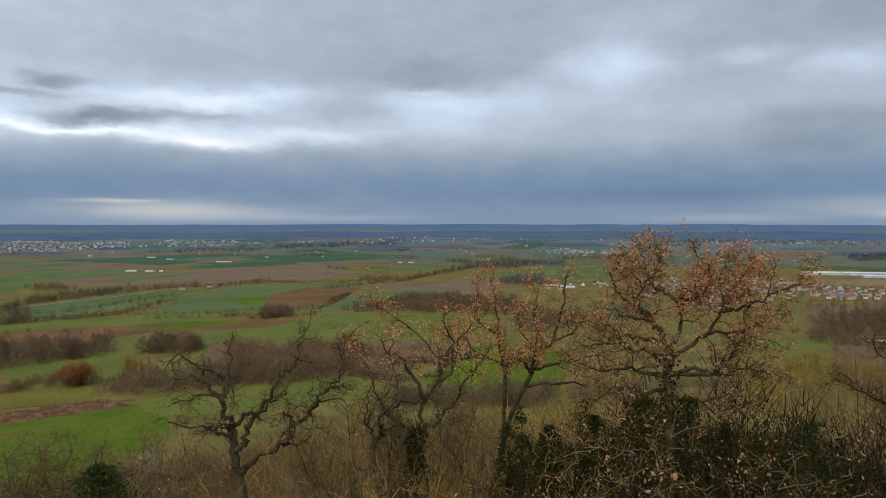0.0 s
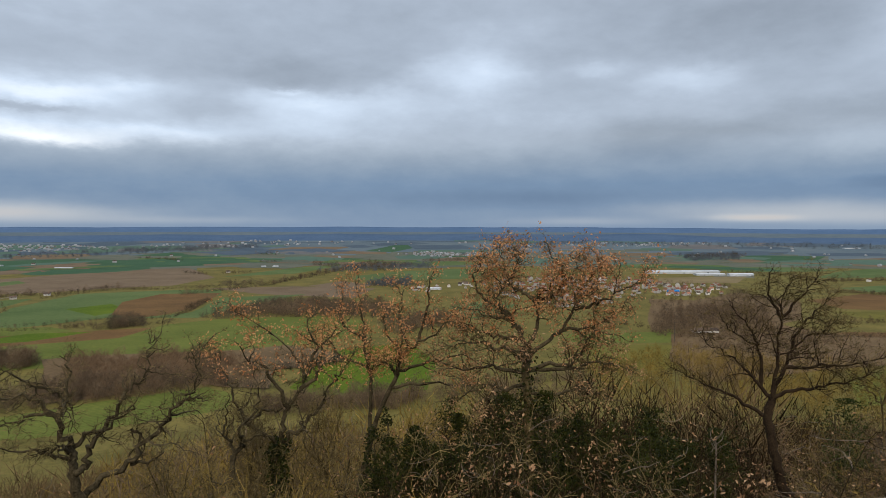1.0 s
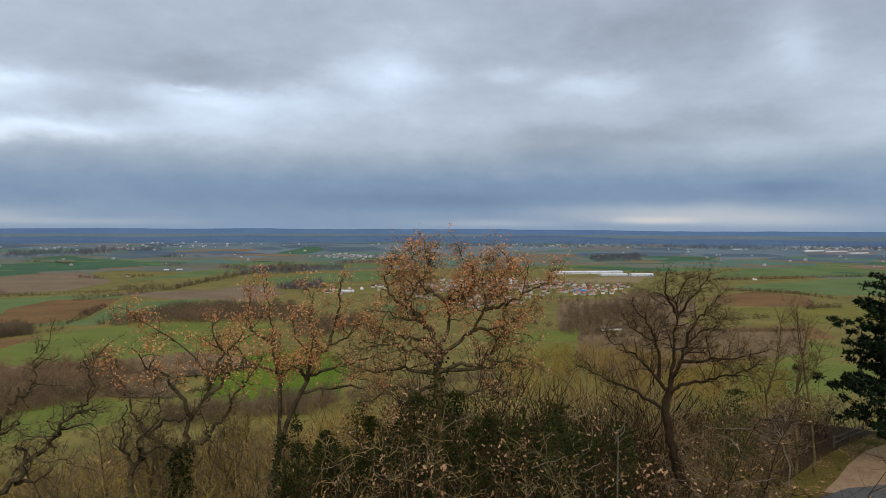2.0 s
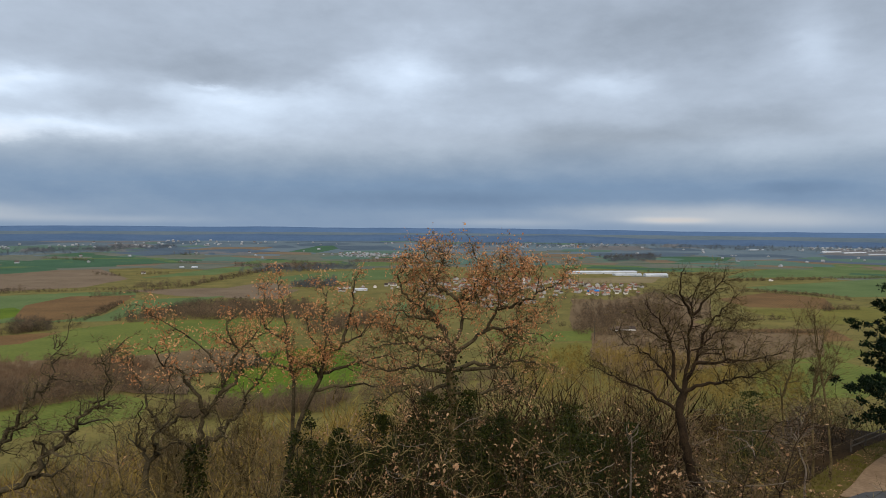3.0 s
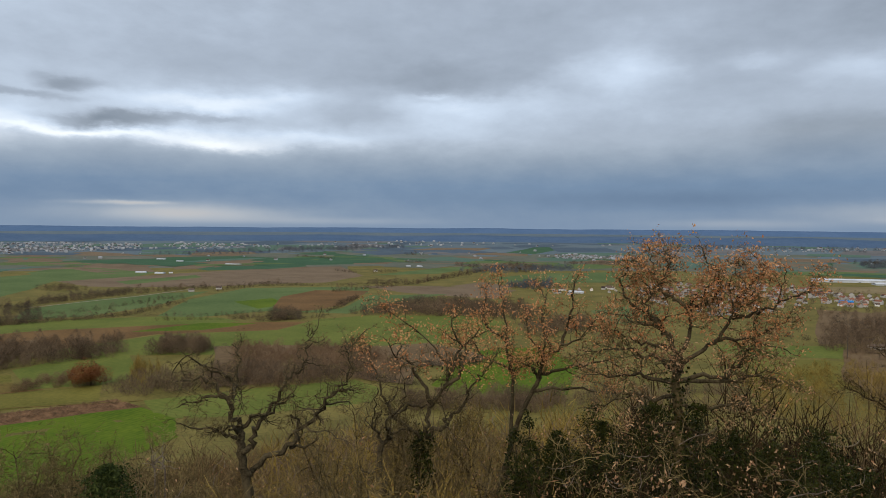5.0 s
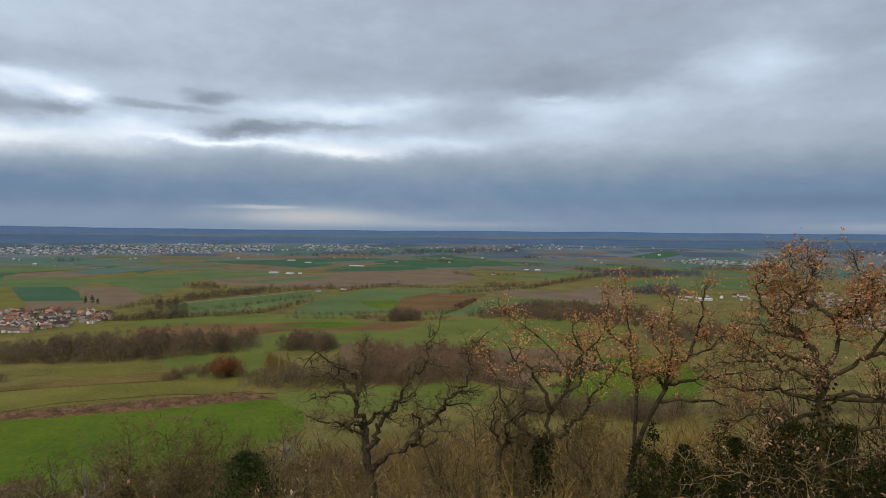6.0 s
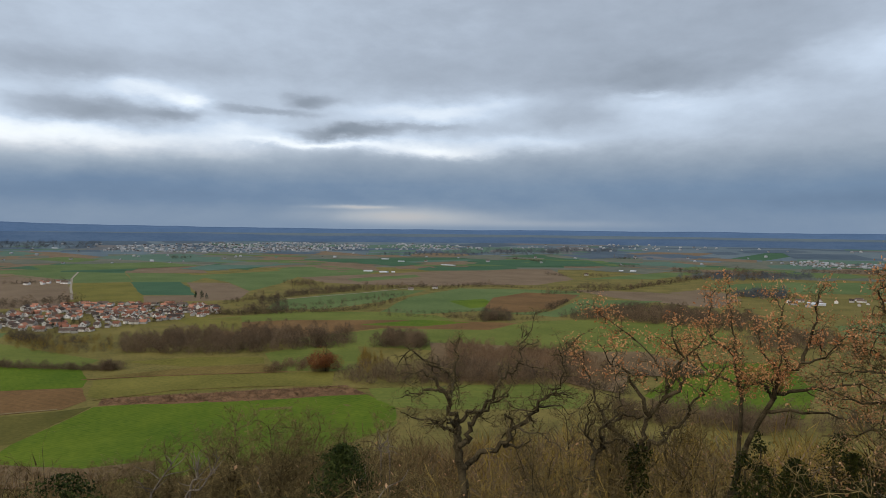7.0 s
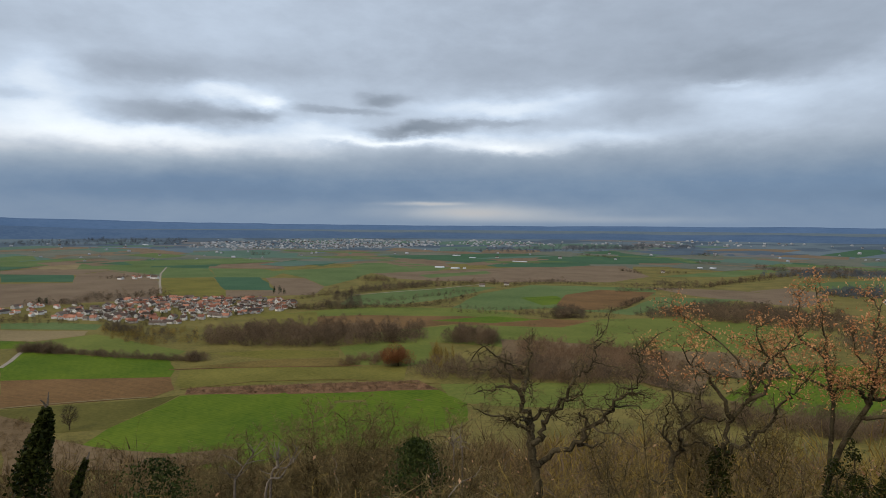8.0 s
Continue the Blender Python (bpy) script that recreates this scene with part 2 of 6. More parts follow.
M_PASTURE = mat("dark_olive_pasture", (0.07, 0.064, 0.014), (0.13, 0.108, 0.026), 0.015, 18)
M_TWIGRED = mat("red_brown_brush", (0.115, 0.074, 0.042), (0.275, 0.176, 0.102), 0.03, 10, per_leaf=0.7)
M_TWIGOLIVE = mat("mossy_brush", (0.095, 0.066, 0.015), (0.38, 0.255, 0.066), 0.03, 10, per_leaf=0.7)
M_OAKLEAF = mat("dead_oak_leaf", (0.45, 0.17, 0.064), (0.73, 0.385, 0.175), 0.6, 6, per_leaf=1.2, through_light=0.3)
M_PALELEAF = mat("faded_oak_leaf", (0.26, 0.13, 0.06), (0.56, 0.34, 0.18), 0.6, 6, per_leaf=1.2, through_light=0.25)
M_IVY = mat("ivy_leaf", (0.009, 0.013, 0.003), (0.05, 0.054, 0.011), 0.6, 6, rough=0.45, per_leaf=1.1, through_light=0.1)
M_YEW = mat("evergreen_leaf", (0.016, 0.026, 0.007), (0.062, 0.074, 0.018), 0.5, 6, rough=0.6, per_leaf=1.0)
M_PINE = mat("pine_needles", (0.005, 0.012, 0.007), (0.022, 0.038, 0.016), 0.5, 6, rough=0.6, per_leaf=1.1)
M_REDLEAF = mat("red_brown_foliage", (0.125, 0.046, 0.018), (0.28, 0.112, 0.044), 0.1, 8, per_leaf=0.8)
M_CONIFER = mat("dark_conifer", (0.010, 0.020, 0.010), (0.030, 0.048, 0.020), 0.05, 10, per_leaf=0.8)
M_WALL = mat("pale_render", (0.42, 0.39, 0.35), (0.8, 0.76, 0.7), 0.03, 20, per_object=1.6)
# Walls of far towns, dimmed and greyed in the colour for haze.
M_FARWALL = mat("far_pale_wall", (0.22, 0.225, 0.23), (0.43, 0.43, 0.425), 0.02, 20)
M_WHITE = mat("white_cladding", (0.45, 0.46, 0.47), (0.66, 0.67, 0.68), 0.03, 20)
M_ROOF = mat("clay_tiles", (0.19, 0.08, 0.052), (0.44, 0.205, 0.13), 0.04, 14, per_object=1.5, bump=0.05)
M_ROOFDARK = mat("dark_tiles", (0.06, 0.045, 0.038), (0.16, 0.115, 0.088), 0.04, 14, per_object=1.2, bump=0.05)
M_BLUE = mat("blue_cladding", (0.02, 0.16, 0.45), (0.04, 0.26, 0.62), 0.05, 14)
M_GLASS = mat("window_glass", (0.015, 0.018, 0.022), (0.04, 0.045, 0.055), 0.3, 5, rough=0.15, spec=0.5)
M_WOOD = mat("weathered_rail", (0.07, 0.055, 0.042), (0.17, 0.135, 0.10), 1.0, 9, bump=0.01)


# ---- ground ----
PROFILE = ((0, 121), (32, 120.3), (45, 115.5), (70, 104), (120, 84), (200, 55), (300, 25), (400, 6), (480, 0), (1e9, 0))


def slope(r):
    for (r0, z0), (r1, z1) in zip(PROFILE, PROFILE[1:]):
        if r <= r1:
            return z0 + (z1 - z0) * (r - r0) / (r1 - r0)


def ground_z(x, y):
    """The hill falls to a plain, which climbs again towards the horizon; the shoulder with the road reaches further out."""
    r, b = math.hypot(x, y), math.degrees(math.atan2(x, y))
    more = 46 * min(1, max(0, (b - 37) / 9)) + 350 * min(1, max(0, (abs(b) - 66) / 30))
    q = max(0, r - more * min(1, r / 60))
    z = (slope(q * 0.94) + slope(q) + slope(q * 1.06)) / 3
    return z + (1.36e-5 * (r - 2000) ** 2 if r > 2000 else 0)


def mesh_of(name, verts, faces, mats, index=None, smooth=False):
    me = bpy.data.meshes.new(name)
    me.from_pydata(verts, [], faces)
    for m in mats:
        me.materials.append(m)
    if index is not None:
        me.polygons.foreach_set("material_index", index)
    if smooth:
        me.polygons.foreach_set("use_smooth", [True] * len(me.polygons))
    me.update()
    return me


def build_ground():
    radii = [3 * i for i in range(1, 21)] + [60 + 8 * i for i in range(1, 56)]
    while radii[-1] < 1870:
        radii.append(radii[-1] * 1.07)
    radii += [2000 + 60 * i for i in range(0, 48)]
    count = 360
    verts, faces, index = [(0, 0, ground_z(0, 0.001))], [], []
    for r in radii:
        for i in range(count):
            a = 2 * math.pi * i / count
            x, y = r * math.sin(a), r * math.cos(a)
            verts.append((x, y, ground_z(x, y)))
    for k, r in enumerate(radii):
        for i in range(count):
            j = (i + 1) % count
            if k == 0:
                faces.append((0, 1 + j, 1 + i))
            else:
                o, u = 1 + (k - 1) * count, 1 + k * count
                faces.append((o + i, o + j, u + j, u + i))
            a = 2 * math.pi * i / count
            # near: leaf litter darkened for shade; then grassland; beyond, a patchwork that blues with painted haze
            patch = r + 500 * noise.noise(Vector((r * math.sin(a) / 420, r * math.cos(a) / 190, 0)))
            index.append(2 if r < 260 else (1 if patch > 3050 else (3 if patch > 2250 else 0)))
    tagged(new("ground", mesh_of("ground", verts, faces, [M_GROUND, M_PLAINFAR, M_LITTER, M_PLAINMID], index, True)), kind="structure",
           label="hillside and wide farmed plain running to the horizon, far part haze-tinted", category="ground")


build_ground()


# bearing of the horizon's hills and the height of their crest over the eye, in degrees
CREST = ((-100, 0.5), (-59, 0.21), (-50, -0.02), (-38, -0.18), (-24, -0.25), (-4, -0.2), (14, -0.2), (29, -0.19), (38, -0.29), (48, -0.25), (100, -0.2))


def crest(b):
    for (b0, h0), (b1, h1) in zip(CREST, CREST[1:]):
        if b <= b1:
            return h0 + (h1 - h0) * (b - b0) / (b1 - b0)


def build_hills(name, near, far, drop, material, label, shift):
    """A wooded range that closes the plain, higher to the west."""
    verts, faces, count = [], [], 400
    for i in range(count + 1):
        b = -100 + 200 * i / count
        rough = 0.05 * noise.noise(Vector((b * 0.16, shift, 0))) + 0.03 * noise.noise(Vector((b * 0.6, shift + 9, 0)))
        rough += 0.3 * drop * noise.noise(Vector((b * 0.09, shift + 4, 0)))
        top = EYE_Z + far * math.tan(radians(crest(b) + rough - drop))
        a = radians(b)
        foot = ground_z(near * math.sin(a), near * math.cos(a)) - 1
        for r, z in ((near, foot), (0.4 * near + 0.6 * far, foot + 0.62 * (top - foot)), (far, top), (far + 90, foot - 5)):
            verts.append((r * math.sin(a), r * math.cos(a), z))
    for i in range(count):
        for k in range(3):
            o = i * 4 + k
            faces.append((o, o + 1, o + 5, o + 4))
    tagged(new(name, mesh_of(name, verts, faces, [material], None, True)), kind="structure", label=label, category="hills")


build_hills("backdrop_hills", 4560, 4790, 0.0, M_HILLS, "low wooded hills along the horizon, blue with painted haze", 0)
build_hills("backdrop_hills_nearer", 3850, 4150, 0.62, M_NEARHILLS, "wooded rise before the far hills, in a darker haze blue", 5)

# ---- fields: thin sheets of crop over the ground, each a little above the one before ----
LIFT = [0.03]


def sheet(name, corners, material, step=60.0, lift=None):
    bm = bmesh.new()
    bm.faces.new([bm.verts.new((x, y, 0)) for x, y in corners])
    bmesh.ops.triangulate(bm, faces=bm.faces[:])
    for _ in range(7):
        far = max(math.hypot(*corners[0]), 1)
        long = [e for e in bm.edges if e.calc_length() > (step if far < 2000 else 160)]
        if not long:
            break
        bmesh.ops.subdivide_edges(bm, edges=long, cuts=1)
        bmesh.ops.triangulate(bm, faces=[f for f in bm.faces if len(f.verts) > 3])
    if lift is None:
        LIFT[0] += 0.0025
        lift = LIFT[0]
    for v in bm.verts:
        v.co.z = ground_z(v.co.x, v.co.y) + lift
    bmesh.ops.recalc_face_normals(bm, faces=bm.faces[:])
    if sum(f.normal.z for f in bm.faces) < 0:
        bmesh.ops.reverse_faces(bm, faces=bm.faces[:])
    me = bpy.data.meshes.new(name)
    bm.to_mesh(me)
    bm.free()
    me.materials.append(material)
    return new(name, me)


def field(corners, material, label):
    # edges of real fields waver a little
    out = []
    for (x0, y0), (x1, y1) in zip(corners, corners[1:] + corners[:1]):
        for k in range(4):
            u = k / 4
            x, y = x0 + (x1 - x0) * u, y0 + (y1 - y0) * u
            w = 0 if k == 0 else 0.012 * math.hypot(x1 - x0, y1 - y0)
            out.append((x + w * random.uniform(-1, 1), y + w * random.uniform(-1, 1)))
    return tagged(sheet("field", out, material), label=label, category="field", kind="structure")


GREEN_F, DARK_F = "bright green field of young winter wheat", "dark green field of winter crop"
PASTURE_F, OLIVE_F = "green meadow between ploughed fields", "dull olive pasture on the plain"
SOIL_F, RED_F, TAN_F = "brown ploughed field on the plain", "reddish-brown ploughed field", "pale stubble field"
# the plain, far parts first
field([(-2301, 1371), (-2224, 1605), (-2046, 1855), (-1698, 1539), (-1920, 1395), (-1890, 1221), (-1906, 1136)], M_SOIL, SOIL_F)
field([(-2827, 1686), (-2735, 1921), (-2419, 2070), (-2091, 1983), (-1953, 1771), (-2200, 1588), (-2253, 1343)], M_SOIL, SOIL_F)
field([(-1867, 1112), (-1870, 1208), (-1666, 1307), (-1573, 1127), (-1755, 1045)], M_SOIL, SOIL_F)
field([(-1755, 1045), (-1580, 1123), (-1399, 1001), (-1531, 912)], M_DARKGREEN, DARK_F)
field([(-1847, 1197), (-1960, 1311), (-1920, 1395), (-1727, 1245)], M_TAN, TAN_F)
field([(-1721, 1224), (-1942, 1411), (-1698, 1539), (-1506, 1375), (-1403, 1244), (-1552, 1227), (-1698, 1314)], M_GREENMID, PASTURE_F)
field([(-1491, 887), (-1379, 980), (-1573, 1127), (-1647, 1293), (-1380, 1215), (-1072, 950), (-969, 840), (-1086, 646)], M_SOIL, SOIL_F)
field([(-1584, 1436), (-1928, 1788), (-1803, 1802), (-1453, 1459)], M_DARKGREEN, DARK_F)
field([(-1777, 1784), (-1599, 1902), (-1258, 1572), (-1467, 1478)], M_SOIL, SOIL_F)
field([(-1318, 1170), (-1584, 1436), (-1467, 1478), (-1218, 1245)], M_GREENMID, PASTURE_F)
field([(-1467, 1478), (-1293, 1525), (-1154, 1430), (-1091, 1297), (-1215, 1247)], M_GREENMID, PASTURE_F)
field([(-1220, 1244), (-1121, 1300), (-880, 1067), (-977, 1027)], M_DARKGREEN, DARK_F)
field([(-1304, 1159), (-1208, 1231), (-977, 1027), (-889, 934), (-1029, 914)], M_OLIVE, OLIVE_F)
field([(-1097, 1293), (-1002, 1328), (-833, 1174), (-761, 1035), (-880, 928), (-967, 1020), (-880, 1067)], M_SOIL, SOIL_F)
field([(-1235, 1480), (-1116, 1770), (-962, 1586), (-880, 1358), (-841, 1184), (-1012, 1341)], M_GREENMID, PASTURE_F)
field([(-1482, 1836), (-1527, 2096), (-1323, 2004), (-1238, 1729)], M_DARKGREEN, DARK_F)
field([(-1175, 1796), (-1225, 2099), (-846, 1868), (-824, 1665), (-941, 1550)], M_GREENMID, PASTURE_F)
field([(-1551, 2278), (-1413, 2365), (-1311, 2194), (-1440, 2114)], M_SOIL, SOIL_F)
field([(-1151, 1971), (-1213, 2252), (-1058, 2233), (-856, 1891), (-941, 1784)], M_SOIL, SOIL_F)
field([(-941, 1550), (-843, 1704), (-691, 1957), (-401, 2297), (-243, 1812), (-304, 1589), (-428, 1538), (-519, 1470), (-703, 1420), (-806, 1437)], M_SOIL, SOIL_F)
field([(-947, 2192), (-993, 2532), (-747, 2516), (-759, 2038), (-840, 1991)], M_SOIL, SOIL_F)
field([(-791, 2019), (-756, 2547), (-488, 2791), (-306, 2768), (-376, 2372), (-556, 2063), (-731, 1963)], M_DARKGREEN, "green crop field beyond the farm")
field([(-806, 1559), (-700, 1786), (-654, 1713), (-739, 1493)], M_GREENMID, PASTURE_F)
field([(-445, 983), (-485, 1207), (-450, 1428), (-282, 1475), (-185, 1471), (-170, 1353), (-270, 1075), (-382, 977)], M_GREENMID, "green field sloping behind the stream")
field([(-683, 1044), (-659, 1174), (-569, 1318), (-504, 1354), (-502, 1109), (-545, 972), (-630, 928)], M_GREENMID, PASTURE_F)
field([(-393, 1178), (-339, 1239), (-286, 1146), (-320, 1082)], M_WHEAT, GREEN_F)
field([(-329, 1267), (-291, 1400), (-175, 1398), (-189, 1143), (-236, 1053), (-297, 1086)], M_REDSOIL, RED_F)
field([(-643, 796), (-584, 926), (-442, 977), (-343, 974), (-302, 933), (-479, 854), (-535, 734), (-592, 733)], M_GREEN, PASTURE_F)
field([(-606, 775), (-530, 841), (-389, 901), (-243, 938), (-173, 950), (-225, 866), (-372, 823), (-443, 703), (-519, 664)], M_REDSOIL, RED_F)
field([(-414, 837), (-351, 921), (-273, 923), (-327, 858)], M_WHEAT, GREEN_F)
field([(-451, 690), (-368, 814), (-225, 866), (-91.6, 980), (-41.2, 863), (-70.6, 761), (-246, 698), (-347, 686)], M_GREEN, "broad green meadow behind the bare trees")
field([(-679, 777), (-672, 840), (-639, 798), (-613, 841), (-526, 722), (-579, 716)], M_OLIVE, OLIVE_F)
# below the village
field([(-919, 546), (-862, 587), (-790, 602), (-760, 570), (-871, 518)], M_GREENMID, PASTURE_F)
field([(-863, 512), (-761, 559), (-734, 535), (-748, 481), (-789, 468)], M_TAN, TAN_F)
field([(-786, 466), (-744, 479), (-695, 466), (-737, 437)], M_WHEAT, GREEN_F)
field([(-743, 480), (-729, 547), (-549, 519), (-537, 485), (-693, 446)], M_GREEN, PASTURE_F)
field([(-654, 393), (-697, 437), (-530, 479), (-489, 448), (-470, 425), (-591, 350), (-641, 380)], M_WHEAT, GREEN_F)
field([(-589, 349), (-470, 425), (-432, 395), (-428, 369), (-502, 297)], M_REDSOIL, RED_F)
field([(-499, 295), (-425, 367), (-414, 384), (-388, 298), (-413, 276), (-448, 265)], M_PASTURE, "dark olive pasture round a lone tree")
field([(-344, 220), (-388, 298), (-412, 383), (-324, 444), (-239, 495), (-199, 468), (-176, 418), (-192, 304), (-233, 244)], M_WHEAT, "broad bright green field of young wheat below the wood")
field([(-442, 405), (-483, 449), (-431, 491), (-301, 559), (-278, 511), (-345, 473), (-426, 402)], M_OLIVE, OLIVE_F)
field([(-489, 462), (-439, 525), (-382, 563), (-351, 537), (-431, 491)], M_DRYGRASS, "dry brown grass strip")
field([(-518, 521), (-472, 565), (-403, 593), (-386, 568), (-441, 527)], M_OLIVE, OLIVE_F)
field([(-415, 612), (-392, 684), (-341, 689), (-282, 595), (-302, 561), (-354, 541)], M_GREEN, PASTURE_F)
field([(-412, 387), (-426, 404), (-339, 465), (-266, 515), (-234, 493), (-351, 419)], M_BRAMBLE, "strip of dry reddish-brown bramble")
field([(-242, 511), (-164, 555), (-86.8, 589), (-60.0, 560), (-63.0, 513), (-165, 470), (-209, 463)], M_GREEN, PASTURE_F)
# right of the wood
field([(-226, 738), (-245, 821), (-196, 970), (-126.1, 1013), (14.2, 1020), (79.8, 960), (54.2, 822), (-2.6, 782), (-92.1, 739)], M_GREEN, "green meadow behind the leafless oaks")
field([(-16.8, 572), (3.5, 654), (35.9, 739), (116.5, 764), (128.4, 655), (97.3, 543), (7.6, 540)], M_WHEAT, GREEN_F)
field([(100.8, 1769), (281, 1963), (562, 2062), (458, 1680), (247, 1628), (110.1, 1677)], M_GREENMID, PASTURE_F)
field([(-213, 1504), (-31.4, 1519), (144.2, 1439), (82.7, 1259), (-98.9, 1365)], M_SOIL, SOIL_F)
field([(-257, 1045), (-184, 1096), (-163, 1309), (-4.6, 1343), (-123.2, 1151), (-164, 1032)], M_GREENMID, PASTURE_F)
field([(-818, 2609), (-588, 3051), (-353, 2847), (-346, 2449), (-600, 2291)], M_DARKGREEN, DARK_F)
field([(-316, 2544), (39.0, 2822), (275, 2750), (33.1, 2395), (-237, 2217)], M_SOIL, SOIL_F)
field([(-227, 1826), (-44.7, 2165), (132.9, 2336), (-39.5, 1914)], M_GREENMID, PASTURE_F)
field([(254, 3077), (476, 3547), (570, 3374), (377, 2997)], M_DARKGREEN, DARK_F)
field([(-5.2, 1519), (79.5, 1643), (152, 1520), (94.5, 1439)], M_SOIL, SOIL_F)
field([(-328, 3069), (-70.1, 3395), (222, 3393), (42.0, 3041)], M_SOIL, SOIL_F)
field([(1426, 2505), (1588, 2246), (1818, 2448), (2046, 2287), (1549, 1809), (1332, 1791), (1128, 1979)], M_DARKGREEN, DARK_F)
field([(909, 1595), (1057, 1600), (1175, 1593), (1020, 1417), (826, 1449)], M_TAN, TAN_F)
field([(1449, 1949), (1783, 2147), (2301, 2141), (2609, 2130), (2661, 1995), (2573, 1810), (1886, 1754), (1780, 1902)], M_SOIL, SOIL_F)
field([(1568, 1700), (2159, 1879), (2423, 1704), (1897, 1333), (1597, 1484), (1317, 1515)], M_GREENMID, PASTURE_F)
field([(1817, 1861), (2022, 1964), (1863, 1817)], M_TAN, TAN_F)
field([(1168, 1265), (1416, 1316), (1789, 1386), (1840, 1292), (1418, 995), (1226, 1024), (1212, 1126), (1155, 1181)], M_GREENMID, PASTURE_F)
field([(914, 1065), (1124, 1149), (1147, 1023), (1011, 878), (881, 940)], M_REDSOIL, RED_F)
field([(837, 919), (1004, 871), (1218, 920), (1227, 860), (1002, 702), (806, 747)], M_OLIVE, OLIVE_F)
field([(437, 637), (509, 693), (691, 736), (801, 703), (747, 622), (602, 640)], M_REDSOIL, RED_F)
field([(571, 626), (697, 612), (690, 560), (608, 519), (528, 562)], M_GREEN, PASTURE_F)
field([(504, 536), (616, 526), (614, 461), (502, 406), (420, 432)], M_GREEN, PASTURE_F)
field([(317, 787), (457, 784), (522, 775), (436, 707), (308, 729)], M_GREEN, PASTURE_F)
field([(234, 1097), (311, 1162), (358, 1104), (284, 961), (220, 948)], M_GREENMID, PASTURE_F)
field([(633, 1142), (703, 1102), (876, 1216), (888, 1051), (722, 847), (589, 777), (517, 809), (447, 797)], M_COMMON, "brown rough common with winter scrub")
field([(300, 708), (401, 701), (467, 657), (373, 562), (275, 592)], M_OLIVE, OLIVE_F)


patchwork = random.Random(77)
for k in range(230):
    b, r = radians(patchwork.uniform(-62, 60)), 2250 + 1900 * patchwork.random() ** 1.2
    w, d, a = patchwork.uniform(50, 260), patchwork.uniform(30, 150), patchwork.gauss(0, 0.35)
    x, y = r * math.sin(b), r * math.cos(b)
    corners = []
    for u, v in ((-w, -d), (w * 0.2, -d * patchwork.uniform(0.8, 1.2)), (w, -d * patchwork.uniform(0.4, 1)), (w * patchwork.uniform(0.6, 1), d), (-w * 0.3, d * patchwork.uniform(0.7, 1.2)),
                 (-w, d * patchwork.uniform(0.3, 1))):
        u, v = u * math.cos(a - b) - v * math.sin(a - b), u * math.sin(a - b) + v * math.cos(a - b)
        corners.append((x + u, y + v))
    # many of these crop colours carry haze, all of them past 3 km
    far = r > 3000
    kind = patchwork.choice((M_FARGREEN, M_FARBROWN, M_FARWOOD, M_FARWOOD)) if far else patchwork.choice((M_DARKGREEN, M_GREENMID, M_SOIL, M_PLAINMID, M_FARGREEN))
    tagged(sheet("field", corners, kind), label="far field on the haze-tinted plain", category="field", kind="structure")


def strip(corners, width, material, name, label, step=20.0, lift=None):
    """A track or road of even width along a line."""
    left, right = [], []
    for i, (x, y) in enumerate(corners):
        x0, y0 = corners[max(i - 1, 0)]
        x1, y1 = corners[min(i + 1, len(corners) - 1)]
        d = math.hypot(x1 - x0, y1 - y0)
        nx, ny = -(y1 - y0) / d * width / 2, (x1 - x0) / d * width / 2
        left.append((x + nx, y + ny))
        right.append((x - nx, y - ny))
    return tagged(sheet(name, left + right[::-1], material, step, lift), label=label, category=name, kind="structure")


strip([(-641, 380), (-663, 403), (-699, 436)], 4.5, M_TRACK, "track", "pale gravel farm track beside a hedge", lift=0.32)
strip([(-1031, 913), (-1224, 1081), (-1420, 1257), (-1627, 1466), (-1790, 1638)], 5, M_TRACK, "track", "pale farm track climbing from the village", lift=0.32)
strip([(-494, 446), (-453, 477), (-379, 520), (-342, 542)], 3, M_REDSOIL, "track", "worn earth track along the pasture", lift=0.32)


# ---- joined vegetation: many small pieces in one mesh ----
def blades(rng, count, height, width, trunk, lean=0.5, low=0.15, thick=0.10, size=(0.10, 0.28)):
    """A leafless tree far off: a trunk and slivers of twig that fan up and out. Verts and triangles as arrays."""
    v, f = [], []
    for k in range(3):
        a = 2 * math.pi * k / 3
        v.append((thick * math.cos(a), thick * math.sin(a), 0))
    v.append((0, 0, trunk))
    f += [(0, 1, 3), (1, 2, 3), (2, 0, 3)]
    for _ in range(count):
        a, u = rng.uniform(0, 2 * math.pi), rng.uniform(low, 1)
        r = width * math.sqrt(rng.uniform(0.02, 1)) * math.sin(math.pi * min(0.97, 0.25 + 0.72 * u)) ** 0.7
        p = Vector((r * math.cos(a), r * math.sin(a), height * u * rng.uniform(0.86, 1.0)))
        d = Vector((math.cos(a) * lean, math.sin(a) * lean, 1)) + Vector([rng.uniform(-0.7, 0.7) for _ in range(3)])
        d = d.normalized() * height * rng.uniform(*size)
        s = d.cross(Vector([rng.uniform(-1, 1) for _ in range(3)])).normalized() * thick * rng.uniform(0.5, 1.2)
        b = len(v)
        v += [tuple(p - s), tuple(p + s), tuple(p + d)]
        f.append((b, b + 1, b + 2))
    return np.array(v), np.array(f)


